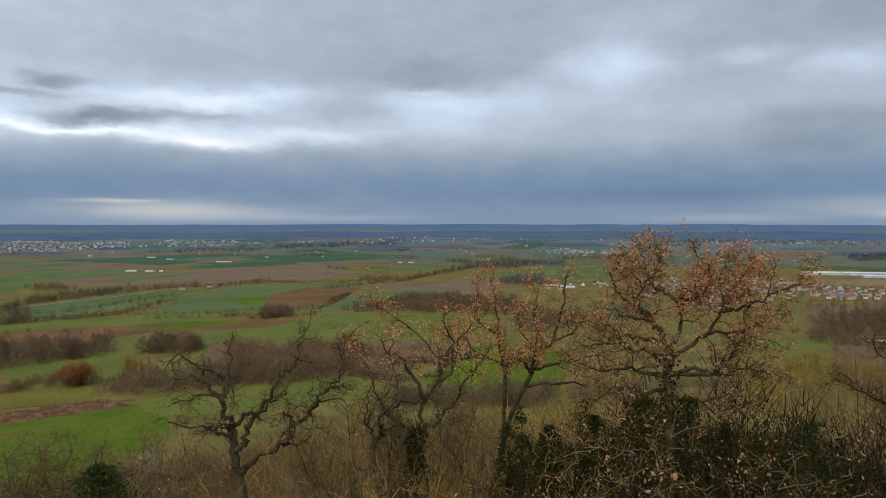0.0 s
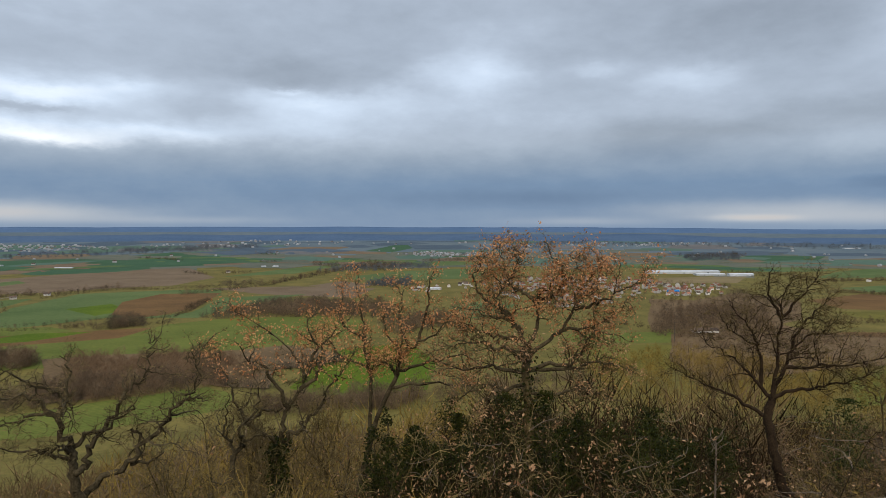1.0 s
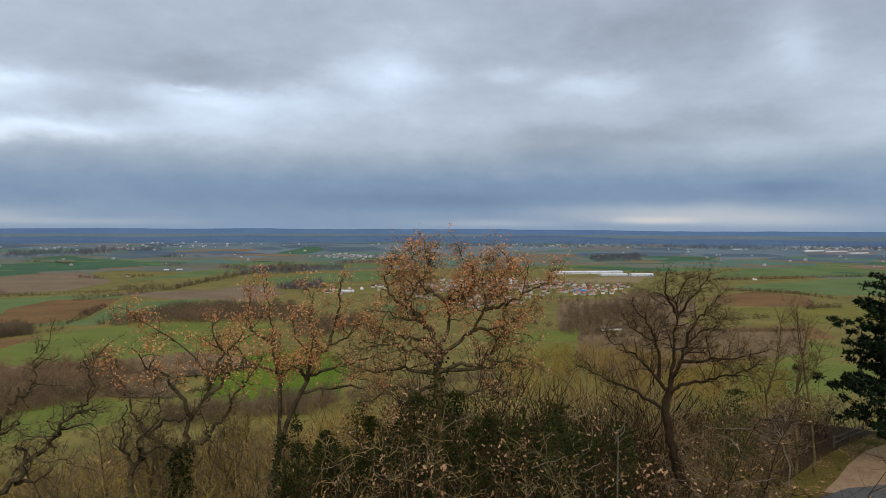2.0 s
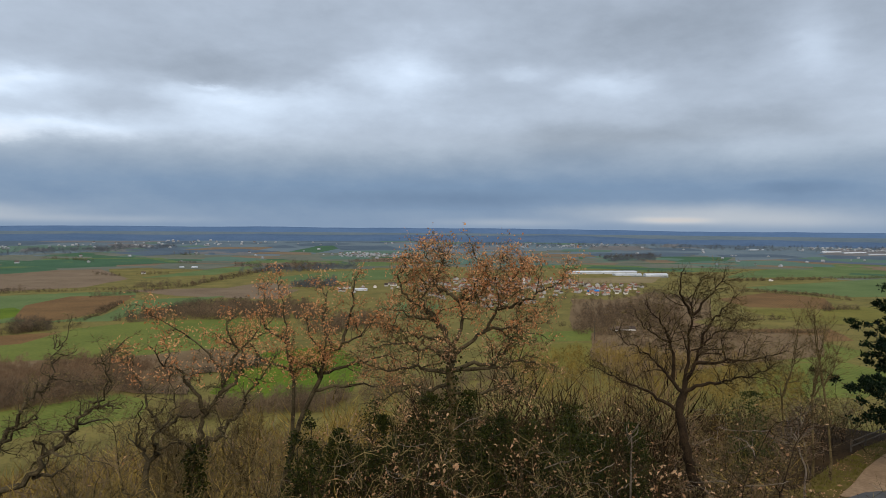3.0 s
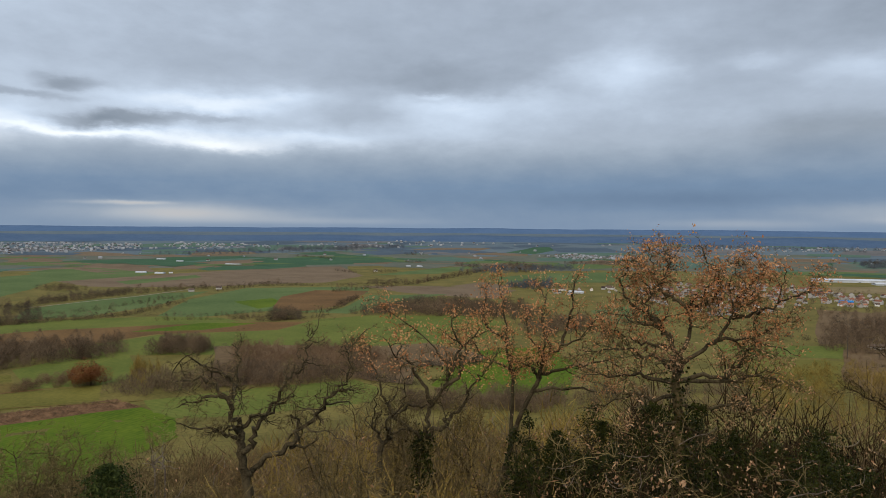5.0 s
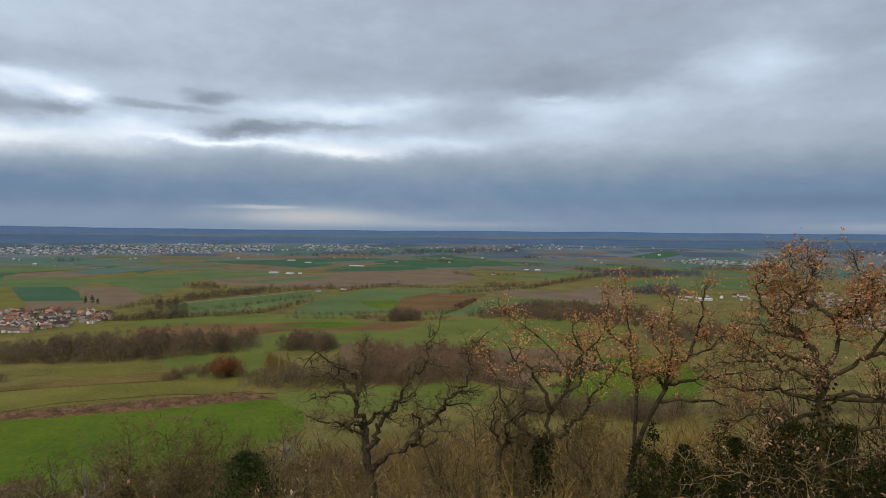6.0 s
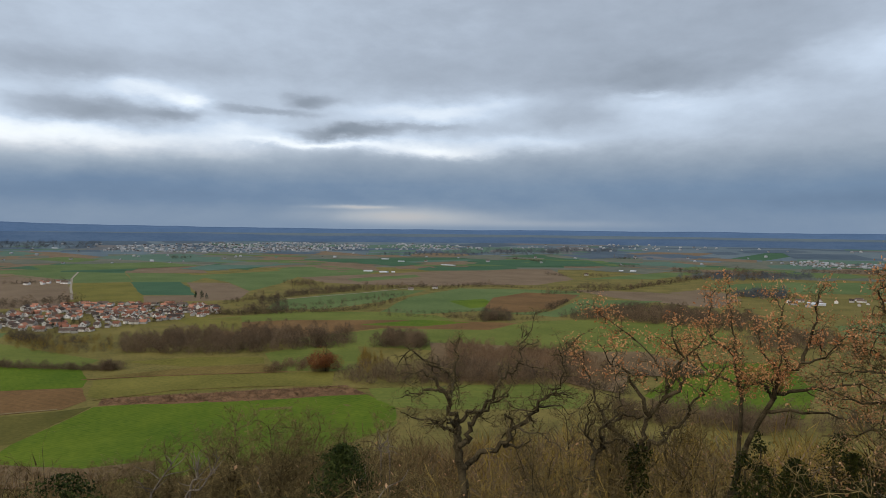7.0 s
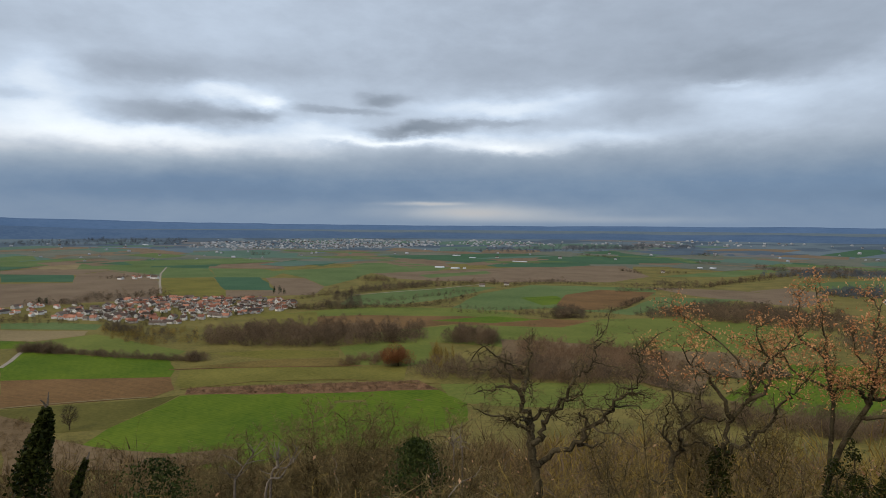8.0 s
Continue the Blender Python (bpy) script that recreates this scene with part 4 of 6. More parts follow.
def house(name, w, d, h, rise, wall, roof, label, category, storeys=2, chimney=True):
    """A gabled house, ridge along its length w: walls with gables, two roof slopes with eaves, windows, a door and a chimney."""
    ob = tagged(new(name), label, category)
    bm = bmesh.new()
    vs = box(bm, -w / 2, w / 2, -d / 2, d / 2, -1.0, h)
    for sx, pair in ((-1, (4, 7)), (1, (5, 6))):
        top = bm.verts.new((sx * w / 2, 0, h + rise))
        bm.faces.new((vs[pair[0]], top, vs[pair[1]]) if sx < 0 else (vs[pair[0]], vs[pair[1]], top))
    part("wall", bm, wall, ob)
    for s in (-1, 1):
        bm = bmesh.new()
        over, t = 0.45, 0.22
        ey, ez = s * (d / 2 + over), h - over * rise / (d / 2)
        pts = [(-w / 2 - over, ey, ez), (w / 2 + over, ey, ez), (w / 2 + over, 0, h + rise), (-w / 2 - over, 0, h + rise)]
        lower = [bm.verts.new((x, y, z + 0.02)) for x, y, z in pts]
        upper = [bm.verts.new((x, y, z + 0.02 + t)) for x, y, z in pts]
        bm.faces.new(upper if s < 0 else upper[::-1])
        bm.faces.new(lower[::-1] if s < 0 else lower)
        for i in range(4):
            j = (i + 1) % 4
            bm.faces.new((lower[i], lower[j], upper[j], upper[i]) if s < 0 else (lower[j], lower[i], upper[i], upper[j]))
        slope_roof = part("roof", bm, roof, ob)
    if chimney:
        bm = bmesh.new()
        box(bm, w * 0.2, w * 0.2 + 0.7, -0.9, -0.2, h + rise * 0.6, h + rise + 0.9)
        part("chimney", bm, M_ROOF, slope_roof)
    for storey in range(storeys - 1, storeys):
        z = 0.9 + 2.7 * storey
        for s in (-1, 1):
            for k in range(2):
                x = -w / 2 + (k + 0.5) * w / 2
                bm = bmesh.new()
                y = s * d / 2
                box(bm, x - 0.55, x + 0.55, y - 0.04, y + 0.04, z, z + 1.35)
                part("window", bm, M_GLASS, ob)
    bm = bmesh.new()
    box(bm, -w / 2 - 0.04, -w / 2 + 0.04, -0.55, 0.55, h - 1.6, h - 0.2)
    part("window", bm, M_GLASS, ob)
    return ob


HOME = house("house", 12, 9, 5.4, 3.6, M_WALL, M_ROOF, "pale rendered village house with a red tiled gable roof", "house")
HOME2 = house("house", 10, 8, 5.0, 3.4, M_WALL, M_ROOFDARK, "pale rendered village house with a dark tiled roof", "house")
HOME3 = house("house", 15, 9, 4.2, 4.2, M_WALL, M_ROOF, "long village farmhouse with a weathered red tiled roof", "house")
BARN = house("barn", 22, 12, 5.0, 4.0, M_WALL, M_ROOFDARK, "long barn with a dull brown roof", "barn", 1, False)
SHED = house("farm_shed", 34, 16, 5.0, 2.2, M_WHITE, M_WHITE, "long low white metal farm shed", "shed", 1, False)
town = random.Random(21)


placed = set()


def take(kind, m):
    """The first of a kind is put where it belongs, the others are copies of it."""
    if kind.name in placed:
        return copy_thing(kind, m)
    placed.add(kind.name)
    kind.matrix_basis = m
    return kind


def settle(kinds, poly, count, gap, turn, group):
    """Houses in rows that follow the lanes, no two closer than gap."""
    put, tries = [], 0
    xs, ys = [p[0] for p in poly], [p[1] for p in poly]
    while len(put) < count and tries < 20000:
        tries += 1
        x, y = town.uniform(min(xs), max(xs)), town.uniform(min(ys), max(ys))
        if not inside(x, y, poly) or any((x - a) ** 2 + (y - b) ** 2 < gap * gap for a, b in put):
            continue
        put.append((x, y))
        a = turn + town.choice((0, 0, 90)) + town.gauss(0, 9)
        s = town.uniform(0.56, 0.82)
        ob = take(town.choice(kinds), pose(x, y, ground_z(x, y), 0, 0, a))
        ob.scale = (s, s, s * town.uniform(0.9, 1.1))
        tagged(ob, group=group)


MIXED = [HOME, HOME, HOME2, HOME2, HOME3, BARN]
settle(MIXED, [(-890, 602), (-969, 669), (-969, 707), (-994, 779), (-964, 873), (-855, 901), (-804, 948), (-721, 924), (-657, 848), (-681, 776), (-693, 730), (-695, 668), (-716, 629), (-799, 626)], 240, 8.8, 25, "village houses")
settle([HOME, HOME3, BARN], [(-1072, 637), (-1045, 683), (-976, 629), (-1014, 602)], 8, 15, 10, "houses at the village edge")
settle([HOME, BARN], [(-1400, 1106), (-1372, 1199), (-1305, 1140), (-1335, 1070)], 6, 18, 5, "hamlet beyond the village")
settle(MIXED, [(400, 1495), (528, 1631), (742, 1677), (865, 1547), (808, 1389), (596, 1132), (458, 1034), (383, 1055), (384, 1299)], 30, 20, -20, "houses of the far village")
settle([HOME, HOME, HOME2], [(705, 1212), (811, 1343), (929, 1358), (822, 1180), (710, 1153)], 26, 12, -10, "houses of the far village")
settle([HOME, HOME2, BARN], [(203, 1408), (290, 1479), (395, 1527), (363, 1404), (239, 1338)], 12, 18, -20, "houses of the far village")


def lone(kind, where, turn, scale=(1, 1, 1), label=""):
    x, y = where[0]
    ob = take(kind, pose(x, y, ground_z(x, y), 0, 0, turn))
    ob.scale = scale
    return tagged(ob, label)


for where, turn, scale in (([(-879, 1848)], 8, (0.8, 1, 0.6)), ([(-816, 1827)], -5, (0.7, 1, 0.6)), ([(-792, 1841)], 20, (0.3, 0.6, 0.5)),
                           ([(-145.3, 2219)], 15, (0.4, 0.6, 0.6)), ([(-107.1, 2219)], -12, (0.5, 0.8, 0.6)), ([(-1086, 2442)], 0, (0.9, 0.8, 0.5)),
                           ([(-978, 2352)], 0, (0.7, 0.8, 0.5)), ([(-747, 2237)], -10, (1.6, 0.8, 0.45)), ([(1032, 1742)], -8, (4.2, 2, 1.2)),
                           ([(1103, 1655)], -8, (2.4, 1.5, 0.8)), ([(1172, 1615)], -8, (2.0, 1.2, 1.1)), ([(1113, 1747)], -8, (4.2, 2, 1.0)),
                           ([(2463, 2598)], 0, (2.5, 1, 0.5)), ([(2648, 2337)], -6, (3, 1, 0.8)), ([(2704, 2266)], -6, (3.5, 1, 0.8)), ([(2703, 2152)], -6, (3, 1, 0.7)),
                           ([(265, 1390)], -15, (0.9, 0.7, 0.7)), ([(-2589, 2209)], 0, (1, 0.6, 0.5)), ([(1984, 3778)], 0, (1.6, 0.8, 0.5)),
                           ([(2293, 4112)], 0, (0.8, 0.6, 0.9))):
    lone(SHED, where, turn, scale)
for where, turn in (([(-499, 1401)], 10), ([(-538, 1349)], 30), ([(1379, 1399)], 20), ([(-894, 2399)], 0), ([(-229, 1983)], 0)):
    lone(HOME2, where, turn, (1.1, 0.9, 0.8))


# ---- foreground trees ----
class Shape:
    """Collects verts and faces of many thin limbs or leaves."""

    def __init__(self):
        self.v, self.f = [], []

    def limb(self, pts, rad, sides):
        base, n = len(self.v), len(pts)
        for i, p in enumerate(pts):
            d = pts[min(i + 1, n - 1)] - pts[max(i - 1, 0)]
            s = d.cross(Vector((0.31, 0.83, 0.46)))
            s = s.normalized() if s.length > 1e-6 else Vector((1, 0, 0))
            t = d.cross(s).normalized()
            for k in range(sides):
                a = 2 * math.pi * k / sides
                q = p + (s * math.cos(a) + t * math.sin(a)) * rad[i]
                self.v.append((q.x, q.y, q.z))
        for i in range(n - 1):
            for k in range(sides):
                a, b = base + i * sides + k, base + i * sides + (k + 1) % sides
                self.f.append((a, b, b + sides, a + sides))

    def ribbon(self, pts, rad):
        """A hair-thin twig, as a tapered strip that turns as it goes."""
        base = len(self.v)
        for i, p in enumerate(pts):
            d = pts[min(i + 1, len(pts) - 1)] - pts[max(i - 1, 0)]
            s = d.cross(Vector((0.93, 0.21 * (base % 7) - 0.6, 0.3)))
            s = s.normalized() * rad[i] if s.length > 1e-6 else Vector((rad[i], 0, 0))
            self.v += [tuple(p - s), tuple(p + s)]
        for i in range(len(pts) - 1):
            a = base + 2 * i
            self.f.append((a, a + 1, a + 3, a + 2))

    def leaf(self, p, size, rng, flat=0.5):
        d = Vector([rng.gauss(0, 1) for _ in range(3)]).normalized()
        t = d.cross(Vector([rng.gauss(0, 1) for _ in range(3)])).normalized()
        q, b = d.cross(t), len(self.v)
        for w in (p - t * size, p + q * size * flat + d * size * 0.2, p + t * size, p - q * size * flat + d * size * 0.2):
            self.v.append((w.x, w.y, w.z))
        self.f += [(b, b + 1, b + 2), (b, b + 2, b + 3)]

    def object(self, name, material, parent=None, label="", smooth=False):
        ob = new(name, mesh_of(name, self.v, self.f, [material], None, smooth))
        if parent:
            ob.parent = parent
        return tagged(ob, label)


def crooked(rng, p, d, length, steps, gnarl, up):
    pts, p, d = [p.copy()], p.copy(), d.normalized()
    for _ in range(steps):
        d = (d + Vector([rng.gauss(0, gnarl) for _ in range(3)]) + Vector((0, 0, up))).normalized()
        p = p + d * length / steps
        pts.append(p)
    return pts


def taper(r0, r1, n):
    return [r0 + (r1 - r0) * i / (n - 1) for i in range(n)]


def spline(ctrl, per=5):
    out, c = [], [ctrl[0]] + ctrl + [ctrl[-1]]
    for i in range(1, len(c) - 2):
        a, b, d, e = c[i - 1], c[i], c[i + 1], c[i + 2]
        for k in range(per):
            t = k / per
            out.append(0.5 * ((2 * b) + (d - a) * t + (2 * a - 5 * b + 4 * d - e) * t * t + (3 * b - a - 3 * d + e) * t ** 3))
    out.append(ctrl[-1].copy())
    return out


def sprout(rng, pts, shape_mid, shape_fine, tips, r, scale, density, gnarl, up, start=0.25):
    """Branches, branchlets and twigs along a limb."""
    total = sum((b - a).length for a, b in zip(pts, pts[1:]))
    count = max(3, int(total * density))
    for k in range(count):
        u = start + (1 - start) * (k + rng.random()) / count
        i = min(len(pts) - 2, int(u * (len(pts) - 1)))
        d0 = (pts[i + 1] - pts[i]).normalized()
        side = Vector([rng.gauss(0, 1) for _ in range(3)])
        side = (side - d0 * side.dot(d0)).normalized()
        ln = scale * rng.uniform(0.5, 1.15) * (1.15 - 0.5 * u)
        br = crooked(rng, pts[i].lerp(pts[i + 1], rng.random()), d0 * 0.55 + side * 0.85, ln, 6, gnarl, up)
        rb = r * rng.uniform(0.16, 0.34) * (1.1 - 0.6 * u)
        shape_mid.limb(br, taper(rb, rb * 0.35, 7), 3)
        for j in range(rng.randint(4, 6)):
            m = rng.randint(1, 6)
            d1 = (br[m] - br[m - 1]).normalized()
            s1 = Vector([rng.gauss(0, 1) for _ in range(3)])
            s1 = (s1 - d1 * s1.dot(d1)).normalized()
            bl = crooked(rng, br[m], d1 * 0.6 + s1 * 0.8, ln * rng.uniform(0.3, 0.6), 4, gnarl, up)
            shape_mid.limb(bl, taper(rb * 0.42, rb * 0.2, 5), 3)
            for q in range(rng.randint(3, 5)):
                m2 = rng.randint(1, 4)
                d2 = (bl[m2] - bl[m2 - 1]).normalized()
                tw = crooked(rng, bl[m2], d2 * 0.7 + Vector([rng.gauss(0, 0.6) for _ in range(3)]), ln * rng.uniform(0.13, 0.3), 3, gnarl * 1.2, up)
                shape_fine.ribbon(tw, taper(max(0.008, rb * 0.17), 0.006, 4))
                tips.append(tw[-1])
                tips.append(tw[1])


def hero(name, label, seed, trunk, limbs, r_trunk, twig=1.3, density=2.2, gnarl=0.32, up=0.05, bark=None, leaves=(), depth=1.2, extra=3, ivy=0, reach=1.0, thick=0.14, bough=0.8, trunk_bark=None):
    """A tree with a trunk, main limbs along given lines, and twigs grown on them. leaves: (number, lowest height, size, material)."""
    rng = random.Random(seed)
    bark = bark or M_BARK
    trunk = [Vector(p) for p in trunk]
    base = trunk[0]
    ob = tagged(new(name), label, "tree")
    away = Vector((base.x, base.y, 0)).normalized()
    s = Shape()
    line = spline(trunk)
    for p in line[1:]:
        p += Vector([rng.gauss(0, r_trunk * 0.12) for _ in range(3)])
    rad = taper(r_trunk, r_trunk * 0.62, len(line))
    rad[0], rad[1] = r_trunk * 1.5, r_trunk * 1.15
    s.limb(line, rad, 10)
    s.object("trunk", trunk_bark or bark, ob, smooth=True)
    fine, tips = Shape(), []
    lines, joints = [], list(line[len(line) // 2:])
    for k, ctrl in enumerate(limbs):
        ctrl = [Vector(p) for p in ctrl]
        lean = rng.uniform(-1, 1) * depth
        start = ctrl[0].copy()
        ctrl = [start + (p - start) * (1 - (1 - reach) * i / (len(ctrl) - 1)) for i, p in enumerate(ctrl)]
        for i, p in enumerate(ctrl):
            p += away * lean * (i / (len(ctrl) - 1)) * (p - ctrl[0]).length * 0.35
        # a limb starts on the trunk or limb that it grows from
        near = min(joints, key=lambda q: ((q - ctrl[0]) - away * (q - ctrl[0]).dot(away)).length)
        shift = near - ctrl[0]
        ctrl = [p + away * shift.dot(away) + (shift - away * shift.dot(away)) * max(0, 1 - i) for i, p in enumerate(ctrl)]
        joints += spline(ctrl, 4)
        lines.append(ctrl)
    fork = trunk[-1]
    for k in range(extra):
        top = lines[rng.randrange(len(lines))][-1]
        reach = (top - fork).length
        d = away * rng.choice((-1, 1)) * rng.uniform(0.5, 0.9) + Vector((rng.uniform(-0.4, 0.4), rng.uniform(-0.2, 0.2), rng.uniform(0.5, 1.0)))
        lines.append([fork.copy()] + crooked(rng, fork, d, reach * rng.uniform(0.5, 0.75), 4, 0.3, 0.08)[1:])
    for ctrl in lines:
        pts = spline(ctrl, 4)
        for p in pts[1:]:
            p += Vector([rng.gauss(0, 0.03 + 0.13 * gnarl) for _ in range(3)])
        total = sum((b - a).length for a, b in zip(pts, pts[1:]))
        r0 = min(thick, r_trunk * 0.55) * min(1.0, 0.3 + 0.12 * total)
        s = Shape()
        s.limb(pts, [0.016 + r0 * (1 - i / len(pts)) ** 1.6 for i in range(len(pts))], 7)
        mid = Shape()
        sprout(rng, pts, mid, fine, tips, r0, twig, density, gnarl, up)
        # side boughs that wander outward and fill the crown
        for _ in range(int(total * bough + rng.random())):
            i = rng.randint(len(pts) // 4, len(pts) - 2)
            d0 = (pts[i + 1] - pts[i]).normalized()
            side = Vector((rng.gauss(0, 1), rng.gauss(0, 1), rng.gauss(0.0, 0.4)))
            side = (side - d0 * side.dot(d0)).normalized()
            r1 = 0.014 + 0.42 * r0 * (1 - i / len(pts))
            arm = crooked(rng, pts[i], d0 * 0.5 + side, rng.uniform(0.45, 1.0) * (1.1 - 0.75 * i / len(pts)) * min(3.2, 0.5 * total + 0.5), 9, gnarl * 1.1, up * 0.6)
            mid.limb(arm, taper(r1, 0.012, 10), 4)
            sprout(rng, arm, mid, fine, tips, max(0.035, r1 * 1.5), twig * 0.75, density * 0.8, gnarl, up)
        s.object("limb", bark, ob, smooth=True)
        tagged(mid.object("branchwork", bark, ob), kind="stuff")
    tagged(fine.object("twiggery", M_TWIG if bark is not M_PALEBARK else M_PALEBARK, ob), kind="stuff")
    for number, low, size, material in leaves:
        s = Shape()
        high = [p for p in tips if p.z > low]
        for _ in range(number // 6):
            c = rng.choice(high)
            for _ in range(rng.randint(4, 9)):
                s.leaf(c + Vector([rng.gauss(0, 0.19) for _ in range(3)]), size * rng.uniform(0.55, 1.15), rng)
        tagged(s.object("leaves", material, ob), kind="stuff")
    if ivy:
        s = Shape()
        for _ in range(ivy):
            i = rng.randrange(len(line) - 1)
            s.leaf(line[i].lerp(line[i + 1], rng.random()) + Vector([rng.gauss(0, r_trunk * 1.3) for _ in range(3)]), rng.uniform(0.05, 0.10), rng, 0.8)
        tagged(s.object("ivy", M_IVY, ob, "dark glossy ivy"), kind="stuff")
    return ob


def rooted(points, lean=(0.0, 0.0)):
    """The trunk's line carried down to the soil."""
    x, y, z = points[0]
    g = ground_z(x, y)
    return [(x + lean[0], y + lean[1], g - 0.3), (x + lean[0] * 0.4, y + lean[1] * 0.4, g + (z - g) * 0.5)] + points


def fan(r, limbs):
    """Limbs as lines of bearing and height, fitted to the camera's view, on an upright sheet r metres from its starting
    point.
    """
    return [[(r * math.sin(radians(b)), r * math.cos(radians(b)), z) for b, z in line] for line in limbs]


hero("oak_tree", "old oak with copper leaves on the upper crown", 1, rooted(fan(32, [[(19.3, 129.15), (19.3, 130.55), (19.2, 131.95), (19, 133.34)]])[0]), fan(32, [[(19.1, 133.06), (19.6, 134.46), (20.1, 135.57), (20.1, 136.54), (21.2, 137.24), (21.9, 137.93), (21.6, 138.61), (20.6, 139.48)],
    [(18.9, 133.84), (18.5, 134.86), (17.5, 135.68), (16.8, 136.37), (17.2, 137.21), (18.1, 138.04), (18.4, 138.73), (17.4, 139.19)],
    [(19.4, 133.2), (20.4, 134.2), (21.9, 134.91), (23.2, 136.03), (23.3, 136.72), (24.1, 137.49), (25.2, 138.15), (25.8, 138.76)],
    [(19.6, 132.93), (21.4, 133.33), (23.1, 133.41), (24, 134.13), (25, 134.73), (25.7, 135.34), (27.1, 135.8), (28.5, 136.48)],
    [(19.9, 132.58), (22.3, 133.07), (24.7, 133.4), (27, 133.25), (29.1, 133.16)]]) + fan(32, [[(18.6, 133.33), (17.4, 133.99), (15.9, 134.09), (14.3, 134.3), (12.3, 134.13), (10.6, 133.79)],
    [(18.5, 134.67), (17.3, 134.54), (15.7, 134.7), (13.9, 135.02), (12.2, 135.18)],
    [(18.7, 134.28), (17.6, 135.27), (15.9, 135.64), (14.4, 135.91), (12.8, 136.18)],
    [(18, 135.49), (16.4, 136.09), (15, 136.64), (14.4, 137.41), (14.9, 138.15), (15.4, 138.79)],
    [(19.9, 136.12), (19.1, 136.66), (17.7, 137.07), (17.1, 137.76), (16.7, 138.52), (16.4, 139.3)],
    [(23.1, 136.03), (24.8, 136.19), (26.6, 136.77), (28.4, 137.28), (29.3, 137.94)],
    [(21.9, 134.88), (24, 135.09), (26.1, 134.91), (28.3, 134.64)],
    [(20.1, 136.46), (21.3, 136.69), (22.5, 137.39), (23.4, 138.08), (23.5, 138.77)]]) + fan(32, [[(19, 132.17), (17.4, 131.92), (15.4, 132.02), (13.5, 131.61), (11, 131.16)],
    [(19.4, 131.9), (21.4, 131.71), (23.6, 132.1), (25.7, 131.68), (27.9, 131.21)],
    [(19.1, 131.05), (17, 130.57), (15, 129.76)],
    [(19.4, 130.84), (21.9, 130.45), (24.4, 129.58)],
    [(18.7, 132.78), (16.4, 133.03), (13.9, 132.87), (11.5, 133.15), (9.5, 133.57)]]),
    0.3, twig=1.15, density=4.0, leaves=((4600, 134.9, 0.085, M_OAKLEAF), (700, 132.0, 0.08, M_OAKLEAF), (6000, 122.0, 0.075, M_PALELEAF)), ivy=900, trunk_bark=M_MOSSBARK, extra=1, thick=0.105, bough=0.75, depth=0.9, reach=0.95)
hero("bare_tree", "bare spreading tree with a dark curved trunk", 2, rooted(fan(42.1, [[(40.4, 123.37), (39.38, 125.35), (38.63, 127.37), (38.32, 128.91), (38.56, 130.07)]])[0]), fan(42.1, [[(38.14, 129), (36.59, 129.67), (34.75, 130.27), (33.26, 130.73), (32.16, 131.29), (30.73, 131.81)],
    [(38.38, 129.96), (37.69, 130.71), (37.01, 131.27), (35.87, 132.01), (34.48, 132.55), (33.21, 133.04), (32.64, 133.8)],
    [(37.84, 130.65), (37.66, 132.17), (37.42, 133.2), (36.95, 134.23), (36.02, 135.24), (35.45, 136.2)],
    [(38.56, 130.07), (38.87, 131.89), (38.84, 133.27), (39.06, 134.65), (39.12, 135.68), (39.52, 137.06), (40.15, 137.82)],
    [(38.68, 130.5), (39.44, 131.92), (39.85, 132.97), (40.91, 133.71), (42.16, 134.28), (43.39, 134.97)],
    [(39.44, 131.85), (40.74, 132), (42.01, 132.28), (43.47, 132.44), (45.08, 132.78), (46.34, 133.29)]]) + fan(42.1, [[(38.56, 130), (40.12, 130.66), (41.83, 131.05), (43.08, 131.48), (44.7, 132.09), (45.48, 132.71)],
    [(39.1, 134.83), (40.21, 135.72), (41.25, 136.77), (41.9, 137.52)],
    [(37.42, 133.2), (36.28, 133.5), (35.13, 134.16), (34.43, 135.02)],
    [(39.85, 132.97), (40.46, 134.37), (41.79, 135.44), (42.53, 136.47)],
    [(39.06, 134.65), (38.25, 135.83), (38.12, 137.03), (38.46, 137.86)]]),
    0.36, twig=1.5, density=5.4, gnarl=0.19, up=0.035, extra=1, bark=M_DARKBARK, thick=0.115, bough=0.7, reach=0.93)
hero("oak_tree", "slender oak with a few copper leaves at the top", 3, rooted(fan(35, [[(4.82, 125.78), (5.3, 128.26), (5.48, 130.72), (5.41, 132.09)]])[0]), fan(35, [[(5.41, 132.09), (5, 133.61), (4.75, 134.97), (4.44, 136.18), (4.15, 137.03)],
    [(5.41, 132.18), (6.63, 132.69), (7.95, 132.95)],
    [(4.75, 133.76), (3.28, 134.66), (2.87, 135.87), (3.26, 136.93)],
    [(5.26, 132.54), (2.78, 133.13), (1.78, 134.04), (0.8, 134.5)]]), 0.14, twig=1.1, density=2.4, bough=0.5, leaves=((1500, 132, 0.08, M_OAKLEAF),), extra=2)
